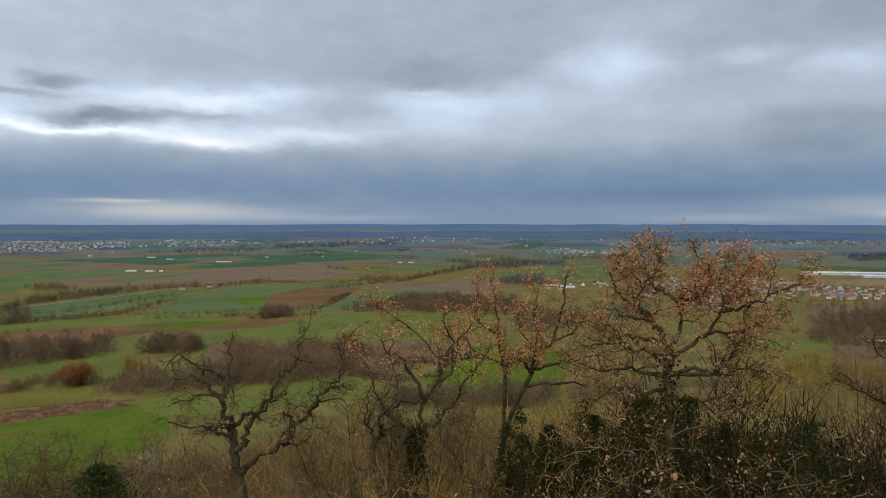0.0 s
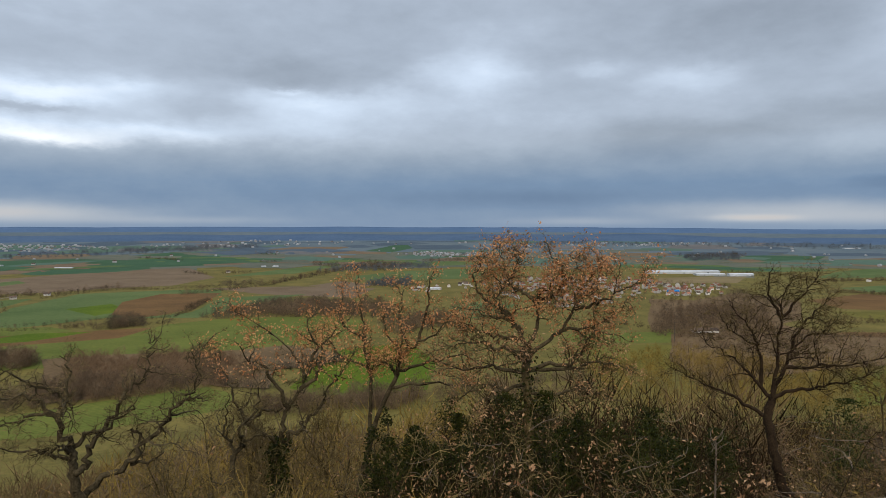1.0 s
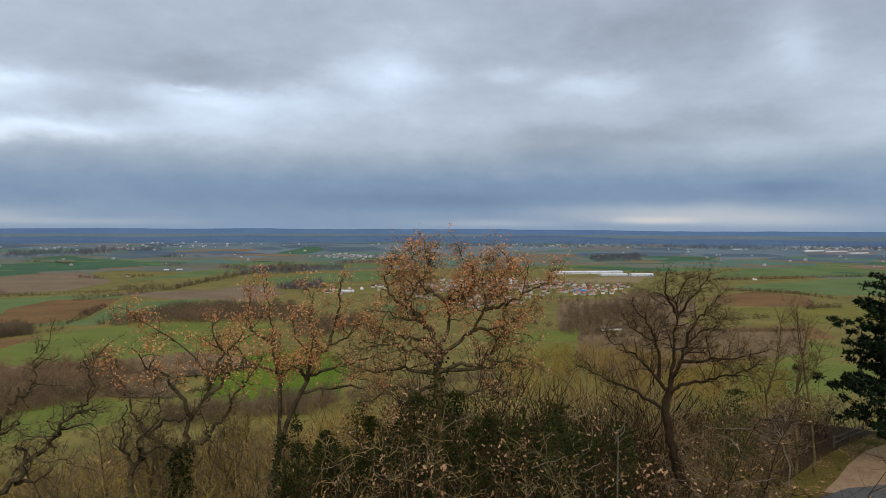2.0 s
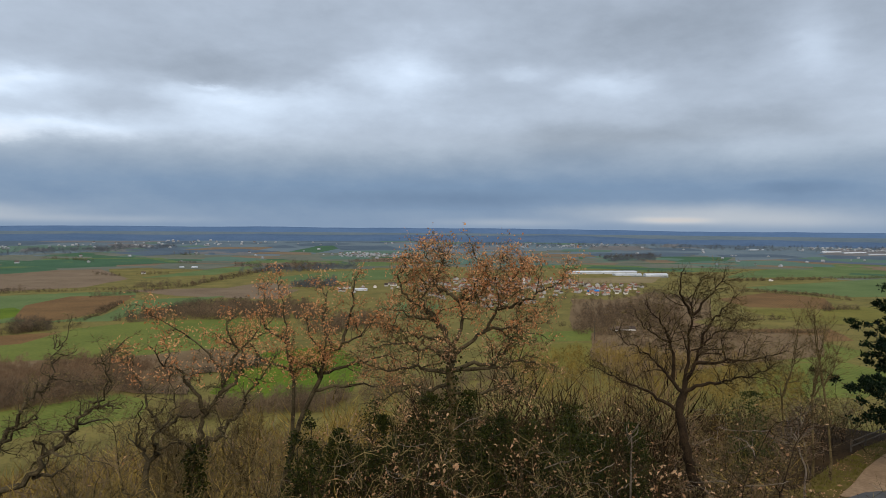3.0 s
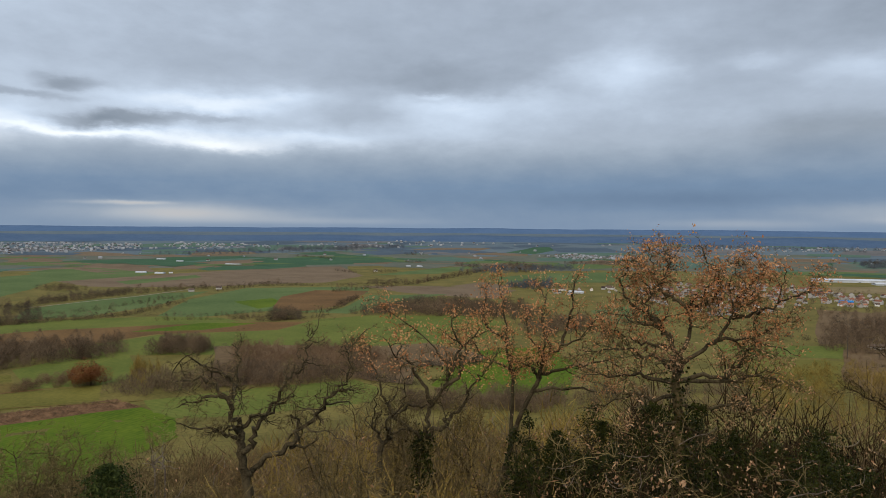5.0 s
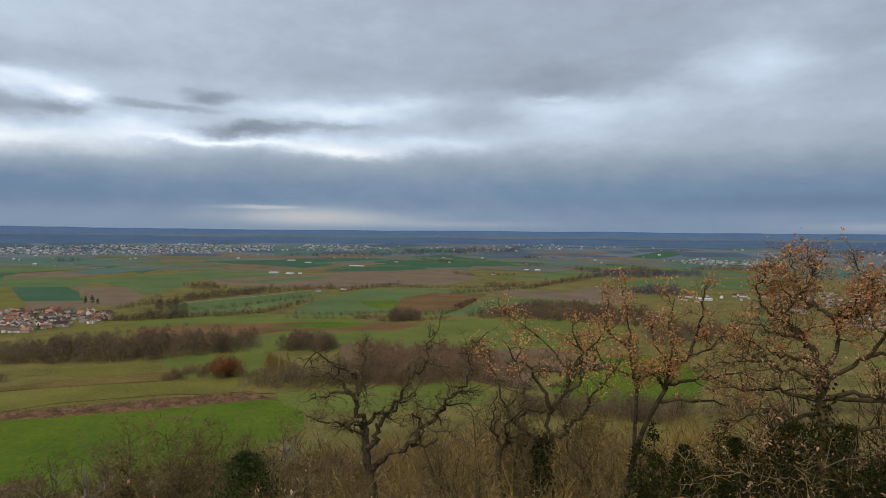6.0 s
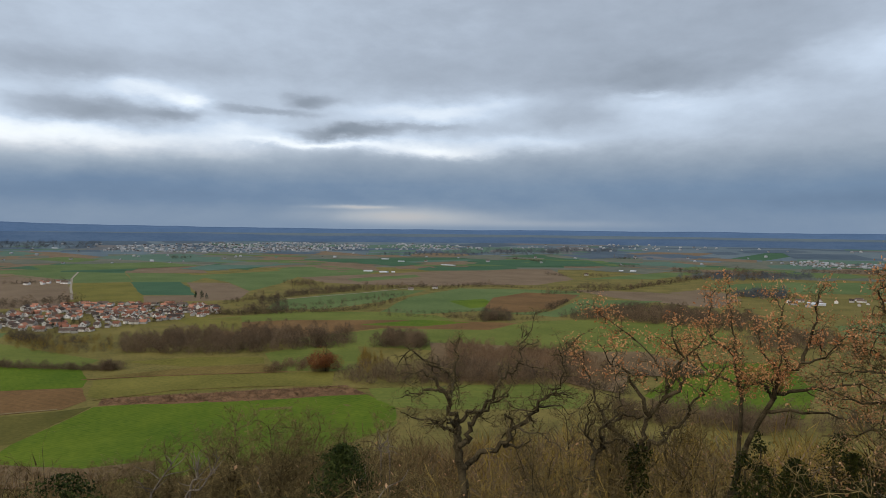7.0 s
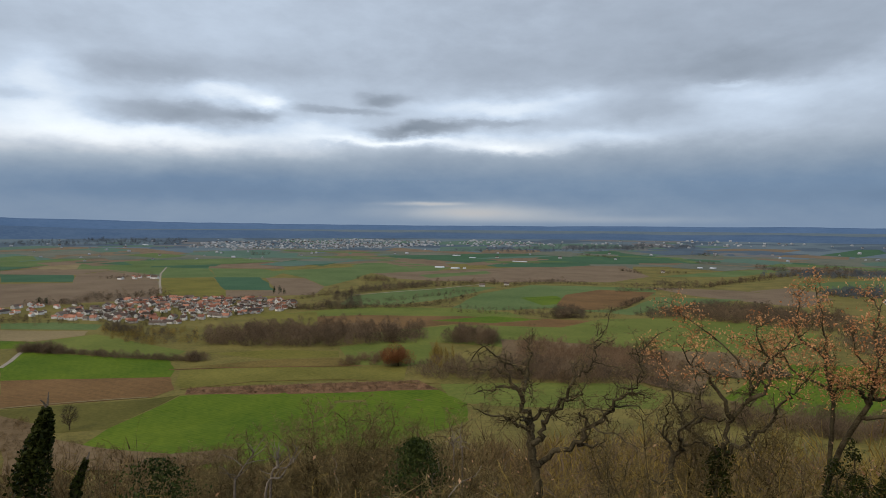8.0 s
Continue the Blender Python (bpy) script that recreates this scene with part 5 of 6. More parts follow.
hero("oak_tree", "leaning oak with crooked limbs and copper leaf tufts", 4, rooted(fan(34, [[(4.22, 125.57), (6.03, 129.95), (7.72, 132.15)]])[0]), fan(34, [[(7.72, 132.15), (8.68, 133.63), (10.61, 134.14), (11.55, 134.77), (12.48, 135.79)],
    [(8.58, 133.63), (7.98, 135.09), (8.17, 136.26), (7.67, 136.9)],
    [(9.87, 134.06), (10.33, 135.7), (10.56, 136.87), (10.75, 137.73)],
    [(7.96, 132.5), (10.63, 132.85), (13.47, 133.16), (15.58, 132.57)],
    [(7.23, 131.31), (9.91, 131.66), (13.02, 131.47), (14.89, 131.25)],
    [(8.2, 133.1), (6.96, 134.25), (6.47, 135.42)]]),
    0.17, twig=1.2, density=2.6, bough=0.5, leaves=((2400, 131.5, 0.08, M_OAKLEAF), (150, 126, 0.08, M_PALELEAF)), extra=3)
hero("oak_tree", "gnarled forked oak with ivy on the trunk", 5, rooted(fan(30, [[(-2.6, 128.12), (-2.58, 129.62), (-2.33, 130.11)]])[0]), fan(30, [[(-2.33, 130.11), (-3.02, 130.46), (-4.82, 131.1), (-5.76, 131.8), (-6.24, 132.54), (-6.74, 133.32), (-7.4, 134.01), (-8.13, 134.74)],
    [(-2.33, 130.11), (-1.93, 130.9), (-1.53, 131.74), (-0.44, 132.44), (-0.17, 133.09), (-1.15, 134.01), (-2.7, 134.92), (-5.19, 135.78), (-7.03, 136.4)],
    [(-2.33, 130.06), (-0.84, 130.73), (0, 131.15), (1.03, 131.83), (1.61, 132.71), (2.41, 133.35), (3.02, 133.98), (3.41, 134.59)],
    [(-0.44, 132.44), (1.01, 133.15), (1.38, 134.13), (2.57, 135.14), (3.14, 135.87)],
    [(-4.82, 131.1), (-3.67, 131.66), (-2.14, 131.63), (-1.05, 131.94)],
    [(-0.17, 133.09), (0.75, 134.34), (0.08, 135.27), (0.9, 135.9)]]) + fan(30, [[(-1.49, 131.74), (-2.62, 132.71), (-3.31, 133.66), (-4.67, 134.1), (-5.61, 135.07)]]),
    0.2, twig=1.0, density=3.2, gnarl=0.36, bark=M_BARK, thick=0.125, bough=0.45, leaves=((2000, 133.2, 0.075, M_OAKLEAF),), ivy=2600, extra=0)
hero("oak_tree", "gnarled mossy oak stem leaning out of the scrub", 6, rooted(fan(29, [[(-5.64, 128.29), (-6.12, 129.12), (-6.16, 129.86)]])[0]), fan(29, [[(-6.16, 129.86), (-5.51, 130.63), (-5.29, 131.37), (-4.2, 131.91), (-4, 132.89), (-4.22, 133.84)],
    [(-6.16, 129.81), (-6.08, 130.6), (-6.86, 131.29), (-6.52, 132.29), (-6.22, 133.03)],
    [(-6.12, 129.17), (-7.33, 129), (-8.23, 129.3)],
    [(-5.51, 130.63), (-3.88, 130.96), (-2.77, 130.91)]]),
    0.17, twig=0.95, density=3.0, gnarl=0.36, bark=M_BARK, extra=0, bough=0.4)
hero("oak_tree", "leaning bare stem in the thicket", 7, rooted(fan(30.9, [[(1.65, 128.11), (0.94, 128.92), (0.33, 129.37)]])[0]), fan(30.9, [[(0.33, 129.37), (-0.33, 130.08), (-0.07, 130.85)],
    [(0.94, 128.92), (0.63, 130.15), (1.09, 131.19)]]), 0.14, twig=0.9, density=1.6, bark=M_MOSSBARK, extra=0, bough=0.2)
hero("oak_tree", "bare gnarled oak with zigzag limbs", 8, rooted(fan(27, [[(-17.27, 129.19), (-17.8, 130.34), (-17.89, 131.22), (-17.92, 131.77)]])[0]), fan(27, [[(-17.92, 131.77), (-18.63, 132.36), (-18.79, 133.13), (-18.41, 133.7), (-19.23, 134.16), (-20.66, 134.5), (-22.06, 134.88), (-22.86, 134.49)],
    [(-17.89, 131), (-16.89, 131.16), (-16.94, 131.72), (-15.41, 132.53), (-14.73, 133.17), (-14.07, 133.71), (-13.17, 134.01), (-12.48, 134.45), (-12.17, 135.23), (-11.8, 135.67)],
    [(-17.92, 131.88), (-16.94, 132.27), (-14.97, 132.69), (-13.63, 133.13), (-13.72, 133.25)],
    [(-17.18, 130.07), (-16.07, 130.67), (-13.87, 131), (-12.95, 131.87), (-11.35, 132.37), (-10.89, 133.04), (-9.88, 133.4), (-9.6, 133.85), (-9.02, 134.48), (-9.4, 135.17), (-8.33, 135.89)],
    [(-9.88, 133.36), (-9.04, 133.47), (-8.33, 133.32)],
    [(-12.95, 131.87), (-13.85, 132.31), (-13.63, 132.01)]]) + fan(27, [[(-18.79, 133.13), (-20.07, 133.3), (-21.3, 133.15), (-22.7, 133.01)],
    [(-18.01, 131.45), (-19.68, 131.77), (-21.32, 132.04), (-22.91, 132.4)],
    [(-18.41, 133.65), (-17.96, 134.5), (-18.38, 135.39)],
    [(-13.87, 131), (-12.28, 131.04), (-11.46, 131.35)],
    [(-18.79, 133.02), (-20.07, 133.73), (-21.48, 134.01), (-23.07, 133.87)]]),
    0.22, twig=1.0, density=4.4, gnarl=0.36, up=0.02, bark=M_BARK, extra=1, depth=0.8, thick=0.14, bough=0.45)


# ---- scrub on the slope ----
def thicket(name, label, seed, height, stems, material, bark, leaves=0):
    """Many thin stems from one root with twigs to the tips."""
    rng = random.Random(seed)
    s, fine, pale, tips = Shape(), Shape(), Shape(), []
    for _ in range(stems):
        a = rng.uniform(0, 6.28)
        p = Vector((math.cos(a), math.sin(a), 0)) * rng.uniform(0.05, 0.9)
        d = Vector((p.x * 0.35, p.y * 0.35, 1.0))
        h = height * rng.uniform(0.55, 1.0)
        line = crooked(rng, p - Vector((0, 0, 0.3)), d, h, 8, 0.17, 0.05)
        r = rng.uniform(0.015, 0.04)
        s.limb(line, taper(r, 0.008, 9), 4)
        for _ in range(int(h * 2.7)):
            k = rng.randint(3, 8)
            d0 = (line[k] - line[k - 1]).normalized() * 0.7 + Vector([rng.gauss(0, 0.75) for _ in range(3)])
            br = crooked(rng, line[k], d0, h * rng.uniform(0.06, 0.16), 3, 0.42, 0.06)
            fine.ribbon(br, taper(0.011, 0.006, 4))
            if rng.random() < 0.07:
                d1 = Vector((rng.gauss(0, 1), rng.gauss(0, 1), rng.gauss(0.2, 0.6)))
                pale.limb(crooked(rng, line[k], d1, rng.uniform(0.7, 1.7), 7, 0.42, 0.0), taper(0.016, 0.008, 8), 4)
            for _ in range(3):
                m = rng.randint(1, 3)
                tw = crooked(rng, br[m], d0 + Vector([rng.gauss(0, 0.9) for _ in range(3)]), h * rng.uniform(0.03, 0.075), 2, 0.5, 0.04)
                fine.ribbon(tw, taper(0.008, 0.005, 3))
                tips.append(tw[-1])
    ob = s.object(name, bark, None, label, False)
    tagged(ob, label, "shrub")
    tagged(fine.object("brushwood", material, ob), kind="stuff")
    tagged(pale.object("deadwood", M_PALEBARK, ob, "pale curly dead twigs"), kind="stuff")
    if leaves:
        s = Shape()
        for _ in range(leaves):
            s.leaf(rng.choice(tips) + Vector([rng.gauss(0, 0.06) for _ in range(3)]), rng.uniform(0.04, 0.08), rng)
        tagged(s.object("leaves", M_PALELEAF, ob), kind="stuff")
    return ob


SHRUBS = [thicket("shrub", t, 40 + k, h, n, m, b, l) for k, (t, h, n, m, b, l) in enumerate((
    ("leafless brown shrub thicket on the slope", 9.0, 9, M_TWIG, M_BARK, 0), ("mossy olive-brown thicket on the slope", 7.0, 10, M_TWIGOLIVE, M_BARK, 0),
    ("tall mossy young stems on the slope", 10.0, 7, M_TWIGOLIVE, M_MOSSBARK, 0), ("low reddish-brown thicket on the slope", 6.0, 11, M_TWIGRED, M_MOSSBARK, 0),
    ("brown thicket with a few faded leaves", 8.5, 8, M_TWIG, M_BARK, 120)))]
SHRUB_HEIGHTS = (9.0, 7.0, 10.0, 6.0, 8.5)
grove = random.Random(31)


def skyline(b):
    """How far below the eye, in degrees, the scrub's tops reach at a bearing."""
    knots = ((-65, 17.2), (-52, 18.0), (-43, 19.4), (-24, 18.6), (-10, 17.4), (6, 16.4), (14, 14.2), (20, 12.8), (36, 12.8), (42, 14.0), (64, 15.5))
    for (b0, d0), (b1, d1) in zip(knots, knots[1:]):
        if b <= b1:
            return d0 + (d1 - d0) * (b - b0) / (b1 - b0)
    return knots[-1][1]


VERGE = [(35.0, 34.0), (38.5, 37.0), (41.8, 38.2), (46.8, 40.5), (53.8, 43.4), (62, 46.0), (74, 49), (74, 36), (60, 28), (44, 26)]


def on_road(b, r):
    return inside(r * math.sin(radians(b)), r * math.cos(radians(b)), VERGE) or (b > 44.5 and r < 53)


used = 0
while used < 105:
    b = grove.uniform(-62, 60)
    r = 24 + 28 * grove.random()
    if used % 9 == 5:
        b, r = grove.uniform(4, 42), grove.uniform(29, 42)
    if on_road(b, r) or 8 < b < 46:
        continue
    x, y = r * math.sin(radians(b)), r * math.cos(radians(b))
    z = ground_z(x, y)
    low = 3.5 if 8 < b < 34 and used % 9 != 5 else 0
    limit = EYE_Z - r * math.tan(radians(skyline(b) + low + (grove.uniform(-0.6, 4.5) if used % 5 else grove.uniform(-3.0, -0.5)))) - z
    if limit < 2:
        continue
    k = used if used < 5 else (4 if used % 9 == 5 else grove.randrange(5))
    s = min(grove.uniform(0.9, 1.4), limit / SHRUB_HEIGHTS[k])
    ob = SHRUBS[k] if used < 5 else copy_thing(SHRUBS[k], Matrix())
    ob.matrix_basis = pose(x, y, z, 0, 0, grove.uniform(0, 360))
    ob.scale = (s * grove.uniform(0.8, 1.0), s, s)
    used += 1
front = 0
while front < 50:
    b, r = grove.uniform(-64, 13), grove.uniform(18.5, 27)
    x, y = r * math.sin(radians(b)), r * math.cos(radians(b))
    z = ground_z(x, y)
    k = grove.choice((0, 0, 1, 2, 2, 4, 3))
    s = (EYE_Z - r * math.tan(radians(max(17.6, skyline(b)) + grove.uniform(1.4, 5.5))) - z) / SHRUB_HEIGHTS[k]
    if s > 1.75:
        continue
    ob = copy_thing(SHRUBS[k], Matrix())
    ob.matrix_basis = pose(x, y, z, 0, 0, grove.uniform(0, 360))
    ob.scale = (s * 0.85, s * 0.85, s)
    front += 1
# thickets whose deep shade is put into the twig and bark colours
DARKS = [thicket("shrub", "tangled thicket coloured near black for deep shade", 50 + k, h, n, M_SHADETWIG, M_DARKBARK, l) for k, (h, n, l) in enumerate(((8.0, 8, 120), (6.5, 9, 420), (9.5, 7, 200)))]
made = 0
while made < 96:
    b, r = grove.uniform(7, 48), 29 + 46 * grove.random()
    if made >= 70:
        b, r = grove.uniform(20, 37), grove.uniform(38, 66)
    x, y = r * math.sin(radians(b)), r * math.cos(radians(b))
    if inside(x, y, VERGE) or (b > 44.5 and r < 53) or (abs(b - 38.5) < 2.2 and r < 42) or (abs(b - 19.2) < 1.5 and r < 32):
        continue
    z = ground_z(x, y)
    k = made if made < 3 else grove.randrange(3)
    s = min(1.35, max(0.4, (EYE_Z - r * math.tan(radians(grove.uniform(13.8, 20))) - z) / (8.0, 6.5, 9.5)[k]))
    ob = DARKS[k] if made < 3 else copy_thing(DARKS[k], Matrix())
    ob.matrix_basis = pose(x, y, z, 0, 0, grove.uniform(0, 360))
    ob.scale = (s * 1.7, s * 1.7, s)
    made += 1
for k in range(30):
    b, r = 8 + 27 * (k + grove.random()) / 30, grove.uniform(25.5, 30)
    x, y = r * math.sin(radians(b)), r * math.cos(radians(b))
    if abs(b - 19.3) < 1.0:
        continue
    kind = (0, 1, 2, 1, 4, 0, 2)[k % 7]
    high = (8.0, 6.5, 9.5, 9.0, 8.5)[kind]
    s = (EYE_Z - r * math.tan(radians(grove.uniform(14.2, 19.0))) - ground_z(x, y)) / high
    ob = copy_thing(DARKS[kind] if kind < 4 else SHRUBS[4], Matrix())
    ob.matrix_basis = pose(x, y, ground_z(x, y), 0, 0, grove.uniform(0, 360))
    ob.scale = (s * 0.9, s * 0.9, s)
for k, b in enumerate((-22, -19.6, -17.4, -15.2, -12.6, -9.5, -6, -3.4, 0.5, 3.6, -25.5, -29)):
    r = 22.5 + 0.35 * (k * 5 % 8)
    x, y = r * math.sin(radians(b)), r * math.cos(radians(b))
    kind = (0, 4, 2, 0, 1)[k % 5]
    s = (EYE_Z - r * math.tan(radians(18.0 + 0.5 * (k * 3 % 5))) - ground_z(x, y)) / SHRUB_HEIGHTS[kind]
    ob = copy_thing(SHRUBS[kind], Matrix())
    ob.matrix_basis = pose(x, y, ground_z(x, y), 0, 0, 67 * k)
    ob.scale = (s * 0.85, s * 0.85, s)
for x0, y0 in ((40.0, 39.0), (43.5, 40.6), (47.0, 42.3), (50.5, 43.8), (53.5, 45.4), (57, 47), (45, 43.0), (49, 45.5), (41.0, 42.0), (52, 48), (56, 50)):
    s = grove.uniform(0.55, 0.9)
    ob = copy_thing(DARKS[grove.randrange(3)] if grove.random() < 0.6 else SHRUBS[3], Matrix())
    ob.matrix_basis = pose(x0, y0, ground_z(x0, y0), 0, 0, grove.uniform(0, 360))
    ob.scale = (s * 1.3, s * 1.3, s)
for k in range(18):
    b, r = grove.uniform(38.5, 47.5), grove.uniform(50, 74)
    x, y = r * math.sin(radians(b)), r * math.cos(radians(b))
    if inside(x, y, VERGE):
        continue
    k = grove.choice((0, 1, 3, 3))
    s = grove.uniform(3.0, 6.0) / SHRUB_HEIGHTS[k]
    ob = copy_thing(SHRUBS[k], Matrix())
    ob.matrix_basis = pose(x, y, ground_z(x, y), 0, 0, grove.uniform(0, 360))
    ob.scale = (s * 1.5, s * 1.5, s)
for k in range(14):
    b, r = 38.8 + 6.6 * (k + grove.random()) / 14, grove.uniform(41, 47)
    x, y = r * math.sin(radians(b)), r * math.cos(radians(b))
    if inside(x, y, VERGE):
        continue
    kind = (3, 0, 3, 1)[k % 4]
    s = (EYE_Z - r * math.tan(radians(grove.uniform(13.0, 17.5))) - ground_z(x, y)) / SHRUB_HEIGHTS[kind]
    ob = copy_thing(SHRUBS[kind], Matrix())
    ob.matrix_basis = pose(x, y, ground_z(x, y), 0, 0, grove.uniform(0, 360))
    ob.scale = (s * 1.1, s * 1.1, s)
for k in range(12):
    x, y = 47 + 25 * (k + grove.random()) / 16, 0
    y = 41.5 + 0.35 * (x - 47) + grove.uniform(1.8, 6.5)
    k = grove.choice((0, 1, 3, 3))
    s = grove.uniform(3.0, 5.0) / SHRUB_HEIGHTS[k]
    ob = copy_thing(SHRUBS[k], Matrix())
    ob.matrix_basis = pose(x, y, ground_z(x, y), 0, 0, grove.uniform(0, 360))
    ob.scale = (s * 1.6, s * 1.6, s)


def young_tree(seed, height, spread):
    """A many-stemmed young tree with a rounded see-through crown, standing at the origin."""
    rng = random.Random(seed)
    limbs = []
    for k in range(8):
        a = 6.28 * (k + rng.random()) / 8
        w, h = spread * rng.uniform(0.35, 1.0), height * rng.uniform(0.78, 1.0)
        limbs.append([(w * u * math.cos(a), w * u * math.sin(a), 1.2 + (h - 1.2) * t) for u, t in ((0, 0), (0.35, 0.35), (0.7, 0.68), (1.0, 1.0 - 0.14 * w / spread))])
    return hero("young_tree", "bushy leafless young tree in the scrub", seed, [(0, 0, -0.4), (0.05, 0, 0.6), (0.0, 0.05, 1.4)], limbs, 0.12, twig=1.5, density=2.3, gnarl=0.24, up=0.08, extra=0, bark=M_MOSSBARK, thick=0.06)


YOUNG = [young_tree(140, 11.0, 3.4), young_tree(141, 10.0, 4.0)]
for k, (x, y, top) in enumerate([(-20.26, 23.60, 130.78), (-18.87, 24.71, 131.31), (-17.87, 25.44, 131.47), (-16.67, 26.23, 131.65), (-15.50, 26.93, 131.32), (-14.10, 27.67, 130.73), (-21.54, 22.45, 130.23), (-12.29, 28.51, 130.31), (-22.62, 21.37, 129.72), (-3.60, 30.78, 132.25), (-1.35, 30.95, 132.68)]):
    ob = YOUNG[k] if k < 2 else copy_thing(YOUNG[k % 2], Matrix())
    ob.matrix_basis = pose(x, y, ground_z(x, y), 0, 0, grove.uniform(0, 360))
    h = (top - ground_z(x, y)) / (11.0, 10.0)[k % 2]
    ob.scale = (h, h, h)
T_SLOPE = [blades(grove, 190, 14, 4.0, 9, thick=0.05, low=0.12, size=(0.08, 0.26)) for _ in range(6)]
T_SLOPE_FAR = [blades(grove, 130, 14, 4.4, 9, thick=0.11, low=0.05, size=(0.08, 0.24)) for _ in range(5)]
slope_places = []
for _ in range(12000):
    b, r = grove.uniform(-64, 62), 46 + 390 * grove.random() ** 0.95
    x, y = r * math.sin(radians(b)), r * math.cos(radians(b))
    z = ground_z(x, y)
    limit = EYE_Z - r * math.tan(radians(skyline(b) + 0.2 + 2.2 * grove.random() ** 2)) - z
    if limit > 3 and not on_road(b, r) and not (b < -44 and r < 120):
        slope_places.append((x, y, z - 0.2, min(grove.uniform(0.8, 1.6), limit / 14.0)))
    if len(slope_places) >= 2500:
        break
# past bearing 15, two thirds of the wood has shade put in its colour
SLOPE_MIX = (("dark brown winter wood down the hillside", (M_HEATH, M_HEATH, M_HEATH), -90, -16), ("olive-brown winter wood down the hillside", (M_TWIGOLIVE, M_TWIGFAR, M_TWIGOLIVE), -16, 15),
             ("winter wood darkened for deep shade down the hillside", (M_SHADETWIG, M_HEATH, M_SHADETWIG), 15, 90))
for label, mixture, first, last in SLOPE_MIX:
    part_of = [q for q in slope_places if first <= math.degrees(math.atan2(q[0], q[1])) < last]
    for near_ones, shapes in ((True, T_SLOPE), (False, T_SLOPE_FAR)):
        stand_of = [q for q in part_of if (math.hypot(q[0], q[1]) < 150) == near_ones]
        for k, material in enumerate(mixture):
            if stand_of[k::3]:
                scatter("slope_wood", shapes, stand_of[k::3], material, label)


# ---- evergreens, snags and ivy-clad stems ----
def evergreen(name, label, seed, x, y, height, width, count, size, material, taper_top=0.55, low=0.15, dome=False):
    """A dense evergreen: a trunk, boughs, and leaf sprays that gather in uneven clumps with gaps between."""
    rng = random.Random(seed)
    ob = tagged(new(name), label, "tree")
    ob.location = (x, y, ground_z(x, y))
    s = Shape()
    line = crooked(rng, Vector((0, 0, -0.3)), Vector((0, 0, 1)), height * 0.92, 8, 0.05, 0.1)
    s.limb(line, taper(0.05 + height * 0.013, 0.03, 9), 8)
    s.object("trunk", M_BARK, ob, smooth=True)
    for k in range(14):
        u = low + (0.9 - low) * (k + rng.random()) / 14
        a = rng.uniform(0, 6.28)
        s = Shape()
        s.limb(crooked(rng, line[min(8, int(u * 8) + 1)], Vector((math.cos(a), math.sin(a), 0.35)), width * rng.uniform(0.7, 1.15) * (1.1 - taper_top * u), 5, 0.18, 0.05),
               taper(0.045, 0.012, 6), 4)
        s.object("bough", M_BARK, ob)
    leaf, made, shift = Shape(), 0, Vector((seed * 3.7, 0, 0))
    while made < count:
        u, a = low + (1 - low) * rng.random(), rng.uniform(0, 6.28)
        edge = width * math.sqrt(max(0.02, 1 - ((u - 0.42) / 0.6) ** 2)) * (0.75 + 0.55 * noise.noise(Vector((math.cos(a) * 0.9, math.sin(a) * 0.9, u * height * 0.35)) + shift))
        if dome:
            brow = max(0.0, (u * height - height + width * 1.3) / (width * 1.3))
            edge = width * math.sqrt(max(0.0, 1 - brow ** 2.4)) * (0.85 + 0.6 * noise.noise(Vector((math.cos(a) * 1.1, math.sin(a) * 1.1, u * height * 0.5)) + shift))
        r = edge * (rng.uniform(0.75, 1.3) if dome else 1.12) * rng.random() ** 0.62
        p = Vector((math.cos(a) * r, math.sin(a) * r, height * u))
        made += 1
        if noise.noise(p * 0.8 + shift) + 0.6 * noise.noise(p * 2.1 + shift) > 0.25 * rng.random() - 0.15:
            leaf.leaf(p, size * rng.uniform(0.6, 1.3), rng, 0.45)
    tagged(leaf.object("foliage", material, ob), kind="stuff")
    return ob


def spot(points):
    return points[0][0], points[0][1], points[0][2]


wild = random.Random(17)
for k in range(26):
    b = 8 + 26 * (k + wild.random()) / 26
    r = wild.uniform(27, 40)
    if 13 < b < 25.5:
        r = wild.uniform(34, 46)
    x, y = r * math.sin(radians(b)), r * math.cos(radians(b))
    top = EYE_Z - r * math.tan(radians(wild.uniform(14.6, 19.5)))
    evergreen("evergreen_bush", "dark ivy-choked evergreen below the oaks", 60 + k, x, y, top - ground_z(x, y), wild.uniform(1.3, 2.5), 7000, 0.075, M_IVY)
for where, width, count in (([(2.99, 28.78, 131.11)], 1.5, 5000), ([(4.06, 32.68, 131.13)], 1.2, 4000), ([(25.85, 35.64, 128.40)], 1.6, 4000)):
    x, y, top = spot(where)
    evergreen("evergreen_bush", "dark ivy-choked evergreen below the oaks", 59, x, y, top - ground_z(x, y), width, count, 0.08, M_IVY)
for k, (where, width, count) in enumerate((([(-11.80, 22.12, 131.61)], 1.15, 4000), ([(-18.45, 15.59, 131.92)], 1.5, 5000), ([(-12.65, 23.82, 131.05)], 1.5, 4000), ([(31.13, 32.65, 129.84)], 1.2, 3500))):
    x, y, top = spot(where)
    evergreen("evergreen_bush", "dark green rounded evergreen in the scrub", 80 + k, x, y, top - ground_z(x, y), width * 1.2, count * 2, 0.07, M_YEW, low=max(0.15, 1 - 4.5 * width / (top - ground_z(x, y))), dome=True)


